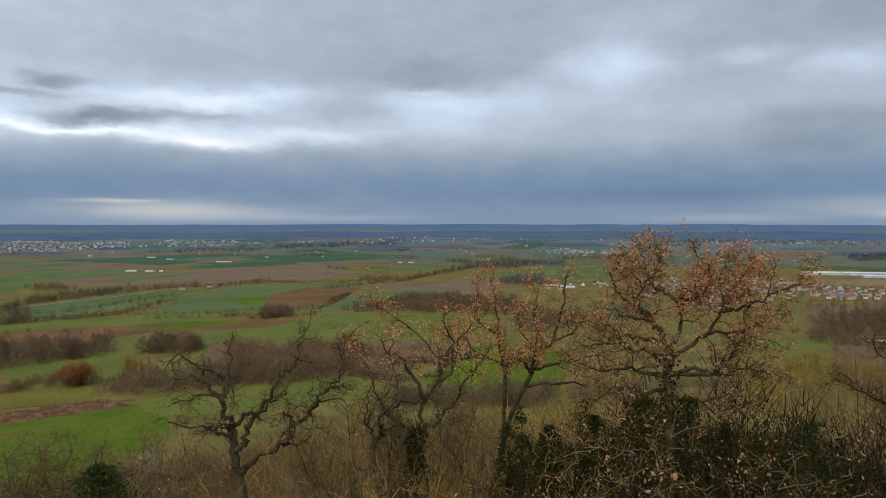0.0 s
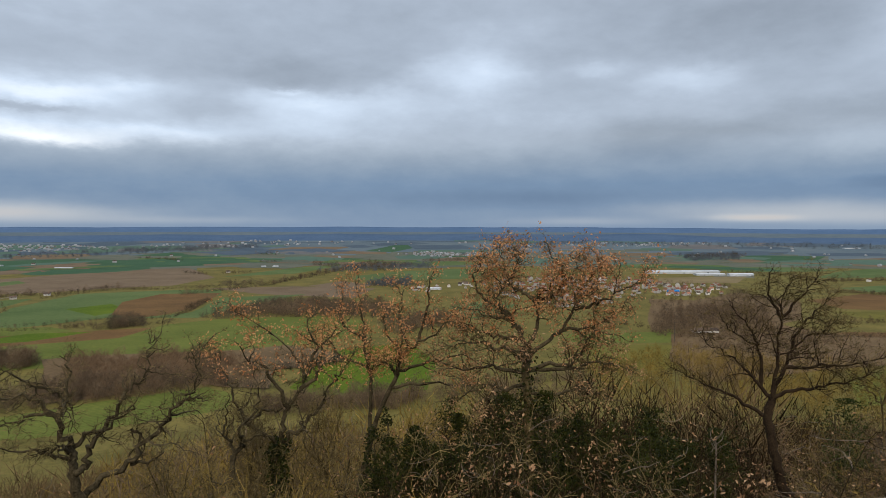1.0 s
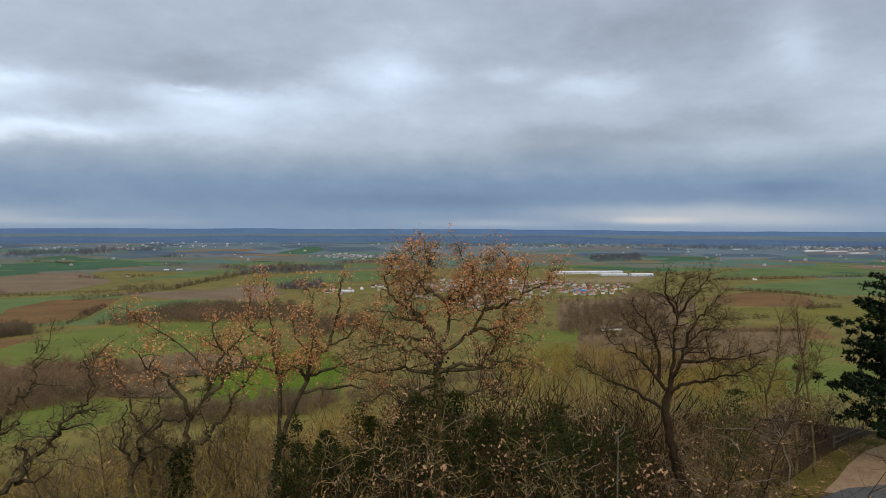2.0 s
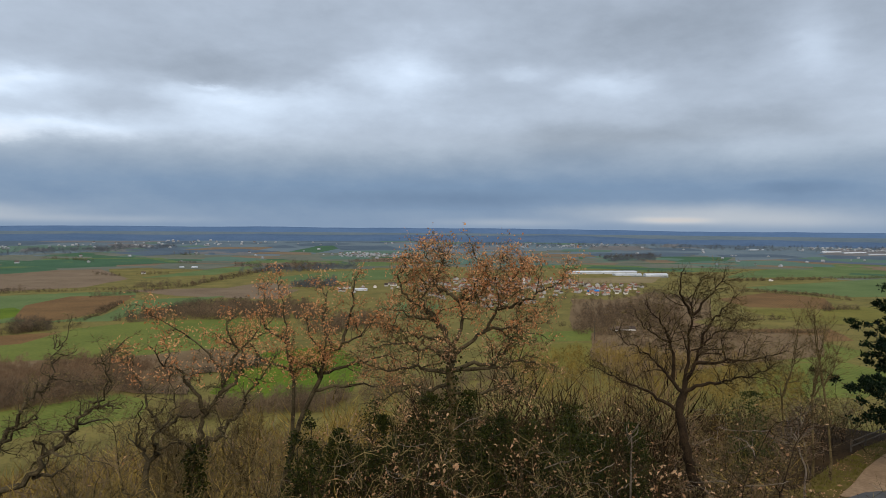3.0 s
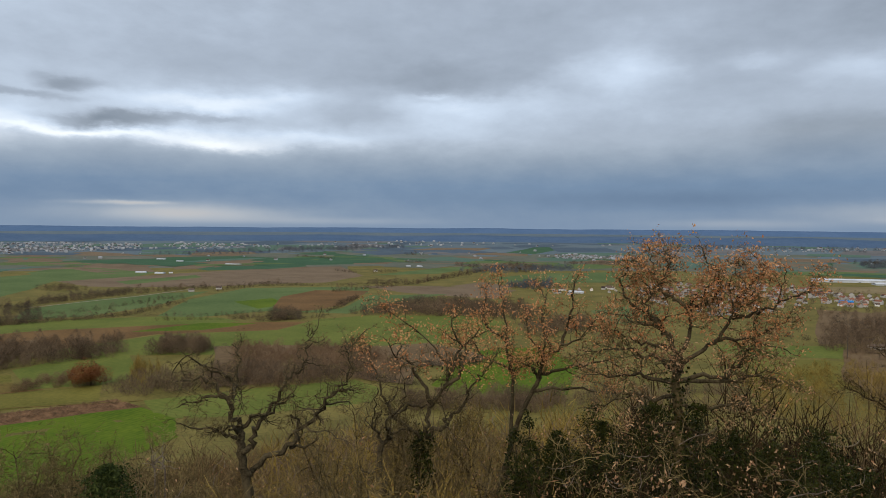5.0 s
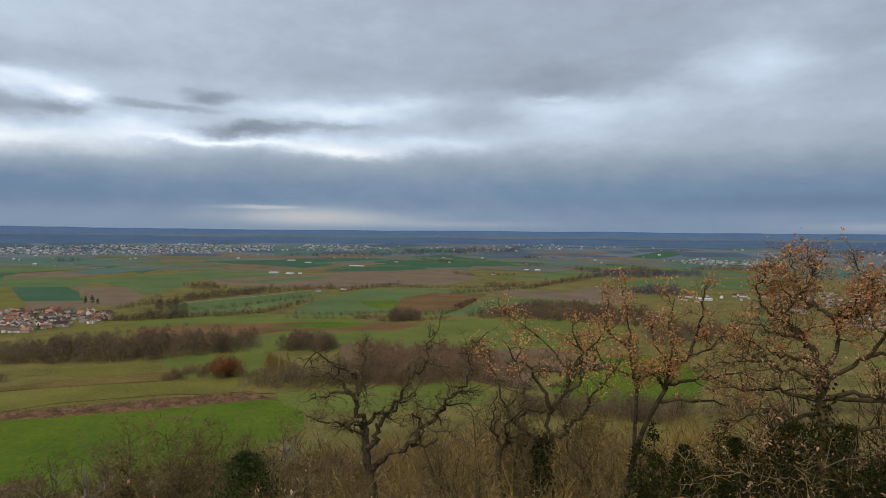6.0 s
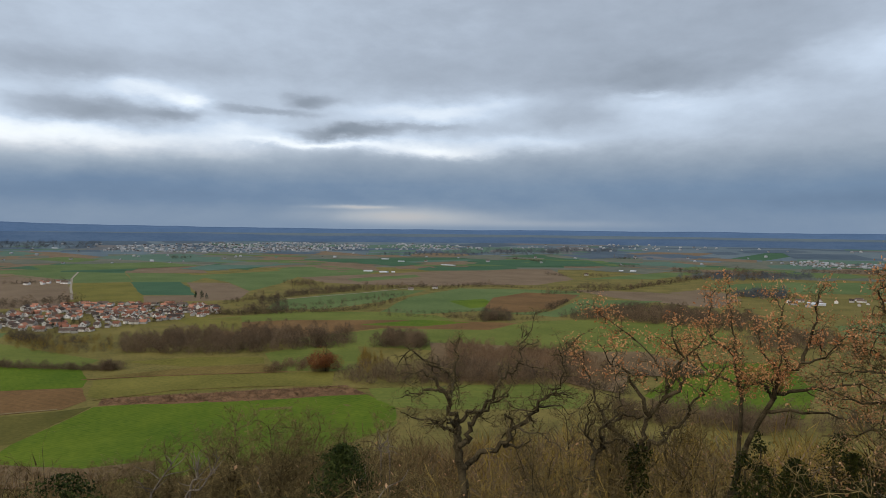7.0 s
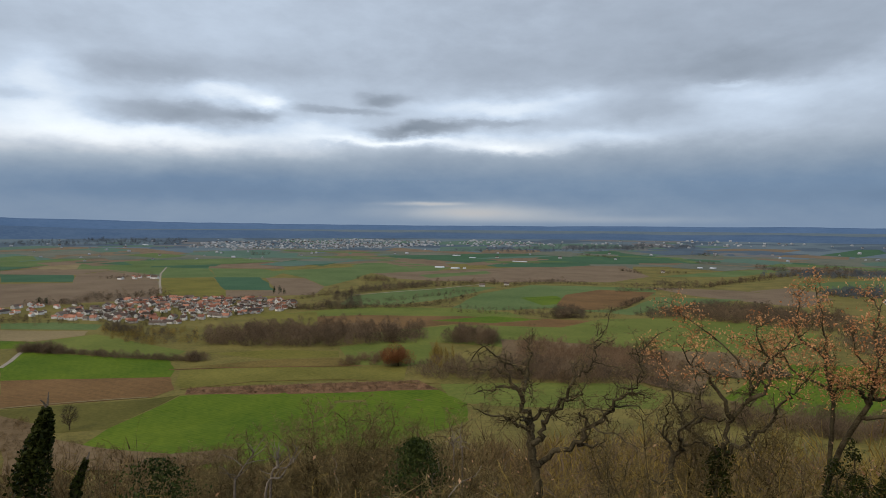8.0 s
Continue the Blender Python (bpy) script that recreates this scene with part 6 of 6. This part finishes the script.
for k, (b, r, drop, width) in enumerate(((15.2, 31.2, 16.4, 1.3), (17.2, 31.6, 14.4, 1.4), (18.6, 32.9, 14.0, 1.3), (20.9, 31.8, 14.2, 1.6), (22.4, 30.2, 17.0, 1.4), (24.0, 31.0, 15.6, 1.3), (7.0, 29.5, 18.2, 1.1), (9.4, 31.0, 17.2, 1.2), (11.8, 30.0, 17.8, 1.3), (13.2, 32.0, 16.2, 1.1), (26.6, 31.0, 16.8, 1.4), (29.6, 32.0, 16.4, 1.3), (32.0, 33.0, 17.4, 1.3), (34.5, 35.0, 16.0, 1.2))):
    x, y = r * math.sin(radians(b)), r * math.cos(radians(b))
    top = EYE_Z - r * math.tan(radians(drop)) - ground_z(x, y)
    evergreen("evergreen_bush", "dark ivy-choked evergreen round the old oak", 200 + k, x, y, top, width * 1.35, 6200, 0.075, M_IVY, low=0.5 if k % 2 else 0.3)


def snag(name, label, seed, line, fork, width, count):
    """A dead stem wrapped in ivy, with its bleached fork sticking out."""
    rng = random.Random(seed)
    pts = spline([Vector(p) for p in rooted(line)])
    ob = tagged(new(name), label, "tree")
    s = Shape()
    s.limb(pts, taper(0.2, 0.05, len(pts)), 8)
    s.object("trunk", M_BARK, ob, smooth=True)
    for tip in fork:
        s = Shape()
        s.limb(spline([pts[-1].copy()] + [Vector(p) for p in tip], 3), taper(0.05, 0.015, 3 * len(tip) + 1), 6)
        s.object("dead_branch", M_PALEBARK, ob, "bleached dead branch")
    s = Shape()
    n = len(pts)
    for _ in range(count):
        u = rng.random() ** 0.8
        i = min(n - 2, int(u * (n - 1)))
        d = Vector([rng.gauss(0, 1) for _ in range(3)]).normalized() * width * (1.15 - u) * rng.random() ** 0.4
        s.leaf(pts[i].lerp(pts[i + 1], rng.random()) + d, rng.uniform(0.05, 0.1), rng, 0.7)
    tagged(s.object("ivy", M_IVY, ob, "dense dark ivy"), kind="stuff")


snag("ivy_snag", "ivy-covered dead stem with a bleached fork", 91, [(-21.36, 13.34, 130.78), (-21.31, 13.43, 132.08), (-21.17, 13.64, 133.06), (-21.10, 13.74, 133.74)], [[(-21.08, 13.77, 134.03), (-21.06, 13.80, 134.36)], [(-21.14, 13.69, 134.01), (-21.20, 13.59, 134.14)]], 1.0, 5200)
snag("ivy_snag", "short ivy-covered stem in the scrub", 92, [(-20.67, 14.37, 130.51), (-20.59, 14.49, 131.26), (-20.47, 14.66, 131.90)], [[(-20.43, 14.71, 132.02), (-20.40, 14.74, 132.17)]], 0.35, 1300)


def dead_limb(seed, line, label="bleached dead branch rising from the scrub"):
    rng = random.Random(seed)
    pts = spline([Vector(p) for p in rooted(line)])
    ob = tagged(new("dead_sapling"), label, "tree")
    s = Shape()
    s.limb(pts, taper(0.06, 0.018, len(pts)), 6)
    s.object("stem", M_PALEBARK, ob, smooth=True)
    for _ in range(9):
        i = rng.randrange(len(pts) // 2, len(pts) - 1)
        s = Shape()
        s.limb(crooked(rng, pts[i], Vector([rng.gauss(0, 1), rng.gauss(0, 1), 0.9]), rng.uniform(0.4, 1.1), 4, 0.25, 0.05), taper(0.022, 0.008, 5), 4)
        s.object("branch", M_PALEBARK, ob)


dead_limb(101, [(-15.81, 18.22, 130.27), (-15.4, 18.56, 130.81), (-15.18, 18.74, 131.26), (-14.9, 18.96, 131.9)])
dead_limb(102, [(-17.01, 17.96, 130.15), (-16.93, 18.03, 130.74), (-16.67, 18.27, 131.28), (-16.48, 18.44, 131.63)])
dead_limb(103, [(-15.8, 18.49, 130.5), (-15.6, 18.66, 131.14), (-15.66, 18.61, 131.71)])
dead_limb(104, [(-12.50, 27.33, 129.23), (-12.57, 27.30, 129.76), (-12.62, 27.27, 130.15)])
dead_limb(105, [(-12.14, 27.49, 129.23), (-12.21, 27.46, 129.63), (-12.19, 27.47, 130.02)])
dead_limb(106, [(17.62, 25.54, 129.57), (17.64, 25.53, 130.17), (17.56, 25.58, 130.62)])


for k in range(12):
    b, r = grove.uniform(9, 34), grove.uniform(26, 33)
    x, y = r * math.sin(radians(b)), r * math.cos(radians(b))
    z = ground_z(x, y)
    dead_limb(140 + k, [(q.x, q.y, q.z) for q in crooked(grove, Vector((x, y, z + 3.5)), Vector((grove.gauss(0, 1), grove.gauss(0, 1), 0.9)), grove.uniform(2, 4), 4, 0.3, 0.05)],
              "pale dead branch in the dark thicket")


# ---- trees in the fields ----
def field_tree(name, label, where, height, width, material, leafy):
    rng = random.Random(len(label) * 7)
    x, y = where[0]
    ob = tagged(new(name), label, "tree")
    ob.location = (x, y, ground_z(x, y))
    s = Shape()
    line = crooked(rng, Vector((0, 0, -0.3)), Vector((0, 0, 1)), height * 0.5, 5, 0.06, 0.1)
    s.limb(line, taper(height * 0.03, height * 0.02, 6), 8)
    s.object("trunk", M_BARK, ob, smooth=True)
    fine, tips = Shape(), []
    for k in range(9):
        a = rng.uniform(0, 6.28)
        d = Vector((math.cos(a) * 0.8, math.sin(a) * 0.8, rng.uniform(0.4, 1.1)))
        pts = crooked(rng, line[rng.randint(2, 5)], d, height * rng.uniform(0.35, 0.6), 6, 0.15, 0.12)
        s = Shape()
        s.limb(pts, taper(height * 0.012, 0.03, 7), 5)
        s.object("limb", M_BARK, ob)
        mid = Shape()
        sprout(rng, pts, mid, fine, tips, height * 0.012, height * 0.22, 0.9, 0.2, 0.08)
        tagged(mid.object("branchwork", M_BARK, ob), kind="stuff")
    tagged(fine.object("twiggery", M_TWIGFAR, ob), kind="stuff")
    if not leafy:
        v, f = blades(rng, 420, height * 0.8, width * 0.8, 0.2, thick=0.16, low=0.1, lean=0.8)
        v[:, 2] += height * 0.25
        crown = tagged(new("crown", mesh_of("crown", v.tolist(), f.tolist(), [M_HEDGE])), kind="stuff")
        crown.parent = ob
    if leafy:
        v, f = puff(rng, leafy, width, height * 0.9, 0.75, height * 0.08)
        me = mesh_of("crown", v.tolist(), f.tolist(), [material])
        crown = new("crown", me)
        crown.parent = ob


field_tree("copper_tree", "round tree still holding red-brown leaves", [(-310, 558)], 23, 20, M_REDLEAF, 5200)
field_tree("bare_tree", "small bare round-headed tree in the pasture", [(-409, 286)], 16, 6, M_REDLEAF, 0)


# ---- road shoulder on the right ----
tagged(sheet("road_verge", VERGE, M_VERGE, 3.0, 0.05), kind="structure",
       label="mossy grass verge strewn with leaves", category="verge")
tagged(sheet("lay_by", [(41.9, 35.5), (45.2, 37.1), (48.9, 39.2), (53.8, 41.5), (57.7, 42.4), (70, 45), (70, 36), (57.5, 33), (47.6, 31)], M_GRAVEL, 3.0, 0.09), kind="structure",
       label="trodden gravel lay-by beside the road", category="lay-by")
tagged(sheet("road", [(39.0, 34.4), (44.2, 35.4), (47.7, 35.0), (53.8, 34.6), (60, 34.4), (58, 29), (45, 27), (38.0, 29.0)], M_ASPHALT, 3.0, 0.13), kind="structure", label="grey asphalt road on the hill's shoulder", category="road")


def verge_cover():
    """Tufts of grass and fallen leaves on the verge."""
    rng = random.Random(55)
    lay = [(41.9, 35.5), (45.2, 37.1), (48.9, 39.2), (53.8, 41.5), (57.7, 42.4), (70, 45), (70, 36), (57.5, 33), (47.6, 31)]
    grass, leaves = Shape(), Shape()
    for _ in range(9000):
        x, y = rng.uniform(35, 72), rng.uniform(33, 49)
        if not inside(x, y, VERGE) or inside(x, y, lay) or y < 35:
            continue
        p = Vector((x, y, ground_z(x, y) + 0.05))
        if noise.noise(p * 0.5) > -0.05:
            for _ in range(5):
                d = Vector((rng.gauss(0, 0.4), rng.gauss(0, 0.4), 1)).normalized() * rng.uniform(0.08, 0.28)
                q = p + Vector((rng.gauss(0, 0.1), rng.gauss(0, 0.1), 0))
                w = Vector((rng.gauss(0, 1), rng.gauss(0, 1), 0)).normalized() * 0.02
                b = len(grass.v)
                grass.v += [tuple(q - w), tuple(q + w), tuple(q + d)]
                grass.f.append((b, b + 1, b + 2))
        else:
            leaves.leaf(p + Vector((0, 0, rng.uniform(0, 0.06))), rng.uniform(0.05, 0.1), rng)
    tagged(grass.object("verge_grass_tufts", M_GRASS, None, "short yellow-green grass on the verge"), category="grass", kind="stuff")
    tagged(leaves.object("fallen_leaves", M_PALELEAF, None, "brown fallen leaves on the verge"), category="leaves", kind="stuff")


verge_cover()


def rail_fence(posts):
    ob = tagged(new("rail_fence"), "low weathered wooden rail fence by the lay-by", "fence")
    spots = [Vector((x, y, ground_z(x, y))) for x, y in posts]
    for p in spots:
        s = Shape()
        s.limb([p - Vector((0, 0, 0.3)), p + Vector((0, 0, 0.6)), p + Vector((0.02, 0, 1.15))], [0.085, 0.08, 0.075], 8)
        s.object("post", M_WOOD, ob)
    for a, b in zip(spots, spots[1:]):
        for h in (0.5, 0.95):
            s = Shape()
            m = a.lerp(b, 0.5) + Vector((0, 0, h - 0.03))
            s.limb([a + Vector((0, 0, h)), m, b + Vector((0, 0, h))], [0.06, 0.055, 0.06], 7)
            s.object("rail", M_WOOD, ob)


rail_fence([(51.9, 43.0), (54.8, 44.0), (57.8, 45.0), (60.8, 45.6), (64, 46.4), (68, 47.2)])


def pine(seed, x, y, height, width):
    """A pine with whorls of drooping branches that carry tufts of needles."""
    rng = random.Random(seed)
    ob = tagged(new("pine_tree"), "tall dark green pine beside the road", "tree")
    ob.location = (x, y, ground_z(x, y))
    s = Shape()
    line = crooked(rng, Vector((0, 0, -0.3)), Vector((0, 0, 1)), height, 10, 0.02, 0.1)
    s.limb(line, taper(0.36, 0.04, 11), 9)
    s.object("trunk", M_BARK, ob, smooth=True)
    tufts = Shape()
    for k in range(190):
        u = 0.14 + 0.85 * (k + rng.random()) / 190
        a = rng.uniform(0, 6.28)
        reach = width * (1.05 - u) ** 0.62 * (0.55 + 0.45 * min(1, u * 3.5)) * rng.uniform(0.5, 1.05)
        i = min(9, int(u * 10))
        pts = crooked(rng, line[i].lerp(line[i + 1], u * 10 - i), Vector((math.cos(a), math.sin(a), 0.12)), reach, 6, 0.10, 0.03)
        s = Shape()
        s.limb(pts, taper(0.05, 0.012, 7), 4)
        s.object("branch", M_BARK, ob)
        for _ in range(int(12 + reach * 10)):
            j = rng.randint(2, 6)
            c = pts[j] + Vector((rng.gauss(0, 0.22), rng.gauss(0, 0.22), rng.gauss(0.05, 0.10)))
            for _ in range(2):
                tufts.leaf(c + Vector([rng.gauss(0, 0.12) for _ in range(3)]), rng.uniform(0.12, 0.22), rng, 0.5)
            for _ in range(7):
                d = Vector((rng.gauss(0, 1), rng.gauss(0, 1), rng.gauss(0.5, 0.7))).normalized()
                w = d.cross(Vector((0.3, 0.5, 0.8))).normalized() * 0.045
                b = len(tufts.v)
                q = c + d * rng.uniform(0.22, 0.42)
                for p in (c - w, c + w, q):
                    tufts.v.append((p.x, p.y, p.z))
                tufts.f.append((b, b + 1, b + 2))
    tagged(tufts.object("needles", M_PINE, ob), kind="stuff")


x, y, _ = spot([(56.24, 38.48, 130.85)])
pine(120, x, y, 18.0, 11.0)
hero("birch_sapling", "thin pale leafless sapling on the verge", 121, rooted(fan(50.1, [[(47.44, 122.98), (47.49, 123.88), (47.04, 124.98), (46.9, 125.62)]])[0]), fan(50.1, [[(46.9, 125.62), (46.37, 126.45), (46.03, 127.19)],
    [(46.9, 125.62), (47.06, 126.93), (47.11, 128.1)],
    [(46.9, 125.7), (47.55, 126.41), (48, 126.78)]]), 0.08, twig=0.9, density=2.0, gnarl=0.2, up=0.1,
    bark=M_PALEBARK, extra=1, depth=0.3)
for k, line in enumerate(([(43.15, 38.94, 122.51), (43.03, 39.07, 126.96), (43.30, 38.77, 129.67), (43.56, 38.48, 132.79)], [(43.92, 38.07, 122.72), (43.54, 38.51, 127.94), (43.15, 38.94, 131.42), (42.98, 39.12, 133.70)], [(43.24, 41.77, 121.57), (43.02, 41.99, 126.23), (43.55, 41.44, 129.13), (43.78, 41.21, 132.86)])):
    hero("bare_sapling", "tall thin bare sapling at the edge of the wood", 130 + k, rooted(line[:2]), [line[1:], [line[1], line[2], line[3]]], 0.12, twig=1.4, density=2.0, gnarl=0.15, up=0.15,
         bark=M_MOSSBARK, extra=2, depth=0.8)

# ---- far village landmarks ----
x, y = [(685, 1469)][0]
tower = tagged(new("church_tower"), "white church tower with a slender dark spire", "church")
tower.location = (x, y, ground_z(x, y))
bm = bmesh.new()
box(bm, -3, 3, -3, 3, -1, 16)
part("tower", bm, M_WALL, tower)
bm = bmesh.new()
bmesh.ops.create_cone(bm, segments=8, radius1=3.6, radius2=0.1, depth=16, matrix=pose(0, 0, 24))
part("spire", bm, M_ROOFDARK, tower, "slender dark spire")
hall = house("hall", 22, 12, 5, 2, M_BLUE, M_BLUE, "bright blue metal hall in the far village", "hall", 1, False)
take(hall, pose(*[(736, 1228)][0], 0, 0, 0, -12))


def far_town(poly, count, label, seed, size=1.0):
    """Many small gabled houses, too far off to be told apart."""
    rng = random.Random(seed)
    v, f, idx = [], [], []
    # past 1900 m the walls take the haze-greyed colour
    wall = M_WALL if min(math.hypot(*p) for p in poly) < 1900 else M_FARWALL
    for x, y, z, s in fill(rng, poly, count, 0.6, 1.1):
        s *= size
        a, w, d, h = rng.uniform(0, 3.14), 6 * s, 4.5 * s, 5 * s
        c, sn, b, roof = math.cos(a), math.sin(a), len(v), rng.choice((1, 1, 2) if wall is M_WALL else (0, 0, 2))
        for px, py, pz in ((-w, -d, 0), (w, -d, 0), (w, d, 0), (-w, d, 0), (-w, -d, h), (w, -d, h), (w, d, h), (-w, d, h), (-w, 0, h + 3.2 * s), (w, 0, h + 3.2 * s)):
            v.append((x + px * c - py * sn, y + px * sn + py * c, z + pz))
        for q, m in (((0, 1, 5, 4), 0), ((1, 2, 6, 9, 5), 0), ((2, 3, 7, 6), 0), ((3, 0, 4, 8, 7), 0), ((4, 5, 9, 8), roof), ((6, 7, 8, 9), roof)):
            f.append(tuple(b + i for i in q))
            idx.append(m)
    tagged(new("far_town", mesh_of("far_town", v, f, [wall, M_ROOF, M_ROOFDARK], idx)), label=label, category="town", kind="stuff")


TOWN_L = "pale houses of a far town, close together"
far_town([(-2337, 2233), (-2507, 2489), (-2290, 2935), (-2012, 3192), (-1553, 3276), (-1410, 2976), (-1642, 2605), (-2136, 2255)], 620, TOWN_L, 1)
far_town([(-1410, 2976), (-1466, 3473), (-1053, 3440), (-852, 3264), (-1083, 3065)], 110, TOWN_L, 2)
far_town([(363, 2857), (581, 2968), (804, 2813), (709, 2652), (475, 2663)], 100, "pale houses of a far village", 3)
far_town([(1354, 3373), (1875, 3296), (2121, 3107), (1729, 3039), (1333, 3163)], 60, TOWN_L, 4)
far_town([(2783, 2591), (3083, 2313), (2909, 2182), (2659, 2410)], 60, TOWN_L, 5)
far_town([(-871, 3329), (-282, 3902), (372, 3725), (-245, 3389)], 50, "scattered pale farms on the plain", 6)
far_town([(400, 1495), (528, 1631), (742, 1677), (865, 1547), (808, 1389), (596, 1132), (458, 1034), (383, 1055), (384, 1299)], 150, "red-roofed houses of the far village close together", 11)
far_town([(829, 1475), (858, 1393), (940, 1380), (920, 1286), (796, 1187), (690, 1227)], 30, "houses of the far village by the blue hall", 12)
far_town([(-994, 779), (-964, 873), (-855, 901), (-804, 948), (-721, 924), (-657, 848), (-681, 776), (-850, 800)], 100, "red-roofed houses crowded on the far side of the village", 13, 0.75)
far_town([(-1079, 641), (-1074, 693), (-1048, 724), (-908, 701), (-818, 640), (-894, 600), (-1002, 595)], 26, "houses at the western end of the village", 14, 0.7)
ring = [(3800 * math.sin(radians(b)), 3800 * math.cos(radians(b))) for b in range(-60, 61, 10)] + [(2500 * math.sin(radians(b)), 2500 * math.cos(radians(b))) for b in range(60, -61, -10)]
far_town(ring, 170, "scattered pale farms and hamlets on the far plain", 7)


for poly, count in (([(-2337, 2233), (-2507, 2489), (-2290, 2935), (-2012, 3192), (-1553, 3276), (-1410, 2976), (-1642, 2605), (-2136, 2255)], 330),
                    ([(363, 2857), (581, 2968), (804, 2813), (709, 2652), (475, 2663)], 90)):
    scatter("town_trees", T_FAR, fill(veg, poly, count, 0.4, 0.8), M_FARTREES, "bare trees, greyed for haze, between the houses of a far town")


def mast(where, height):
    """A tapering concrete mast with a cross-arm and insulators."""
    x, y = where[0]
    ob = tagged(new("utility_pole"), "tall pale concrete utility pole", "pole")
    ob.location = (x, y, ground_z(x, y))
    s = Shape()
    s.limb([Vector((0, 0, -0.5)), Vector((0, 0, height * 0.5)), Vector((0, 0, height))], [0.55, 0.42, 0.28], 8)
    s.object("post", M_WOOD, ob)
    bm = bmesh.new()
    box(bm, -2.2, 2.2, -0.15, 0.15, height - 1.6, height - 1.3)
    part("cross_arm", bm, M_WOOD, ob)
    for k in (-2, 0, 2):
        bm = bmesh.new()
        box(bm, k - 0.12, k + 0.12, -0.12, 0.12, height - 1.3, height - 0.8)
        part("insulator", bm, M_GLASS, ob)


mast([(426, 706)], 26)
lone(BARN, [(506, 767)], -8, (1.5, 1, 0.7), "long low grey shed among bare trees")
scatter("young_poplars", T_POPLAR, fill(veg, [(-271, 539), (-287, 593), (-271, 600), (-248, 556)], 16, 0.7, 1.1), M_TWIGOLIVE, "pale olive young poplars beside the copper tree")
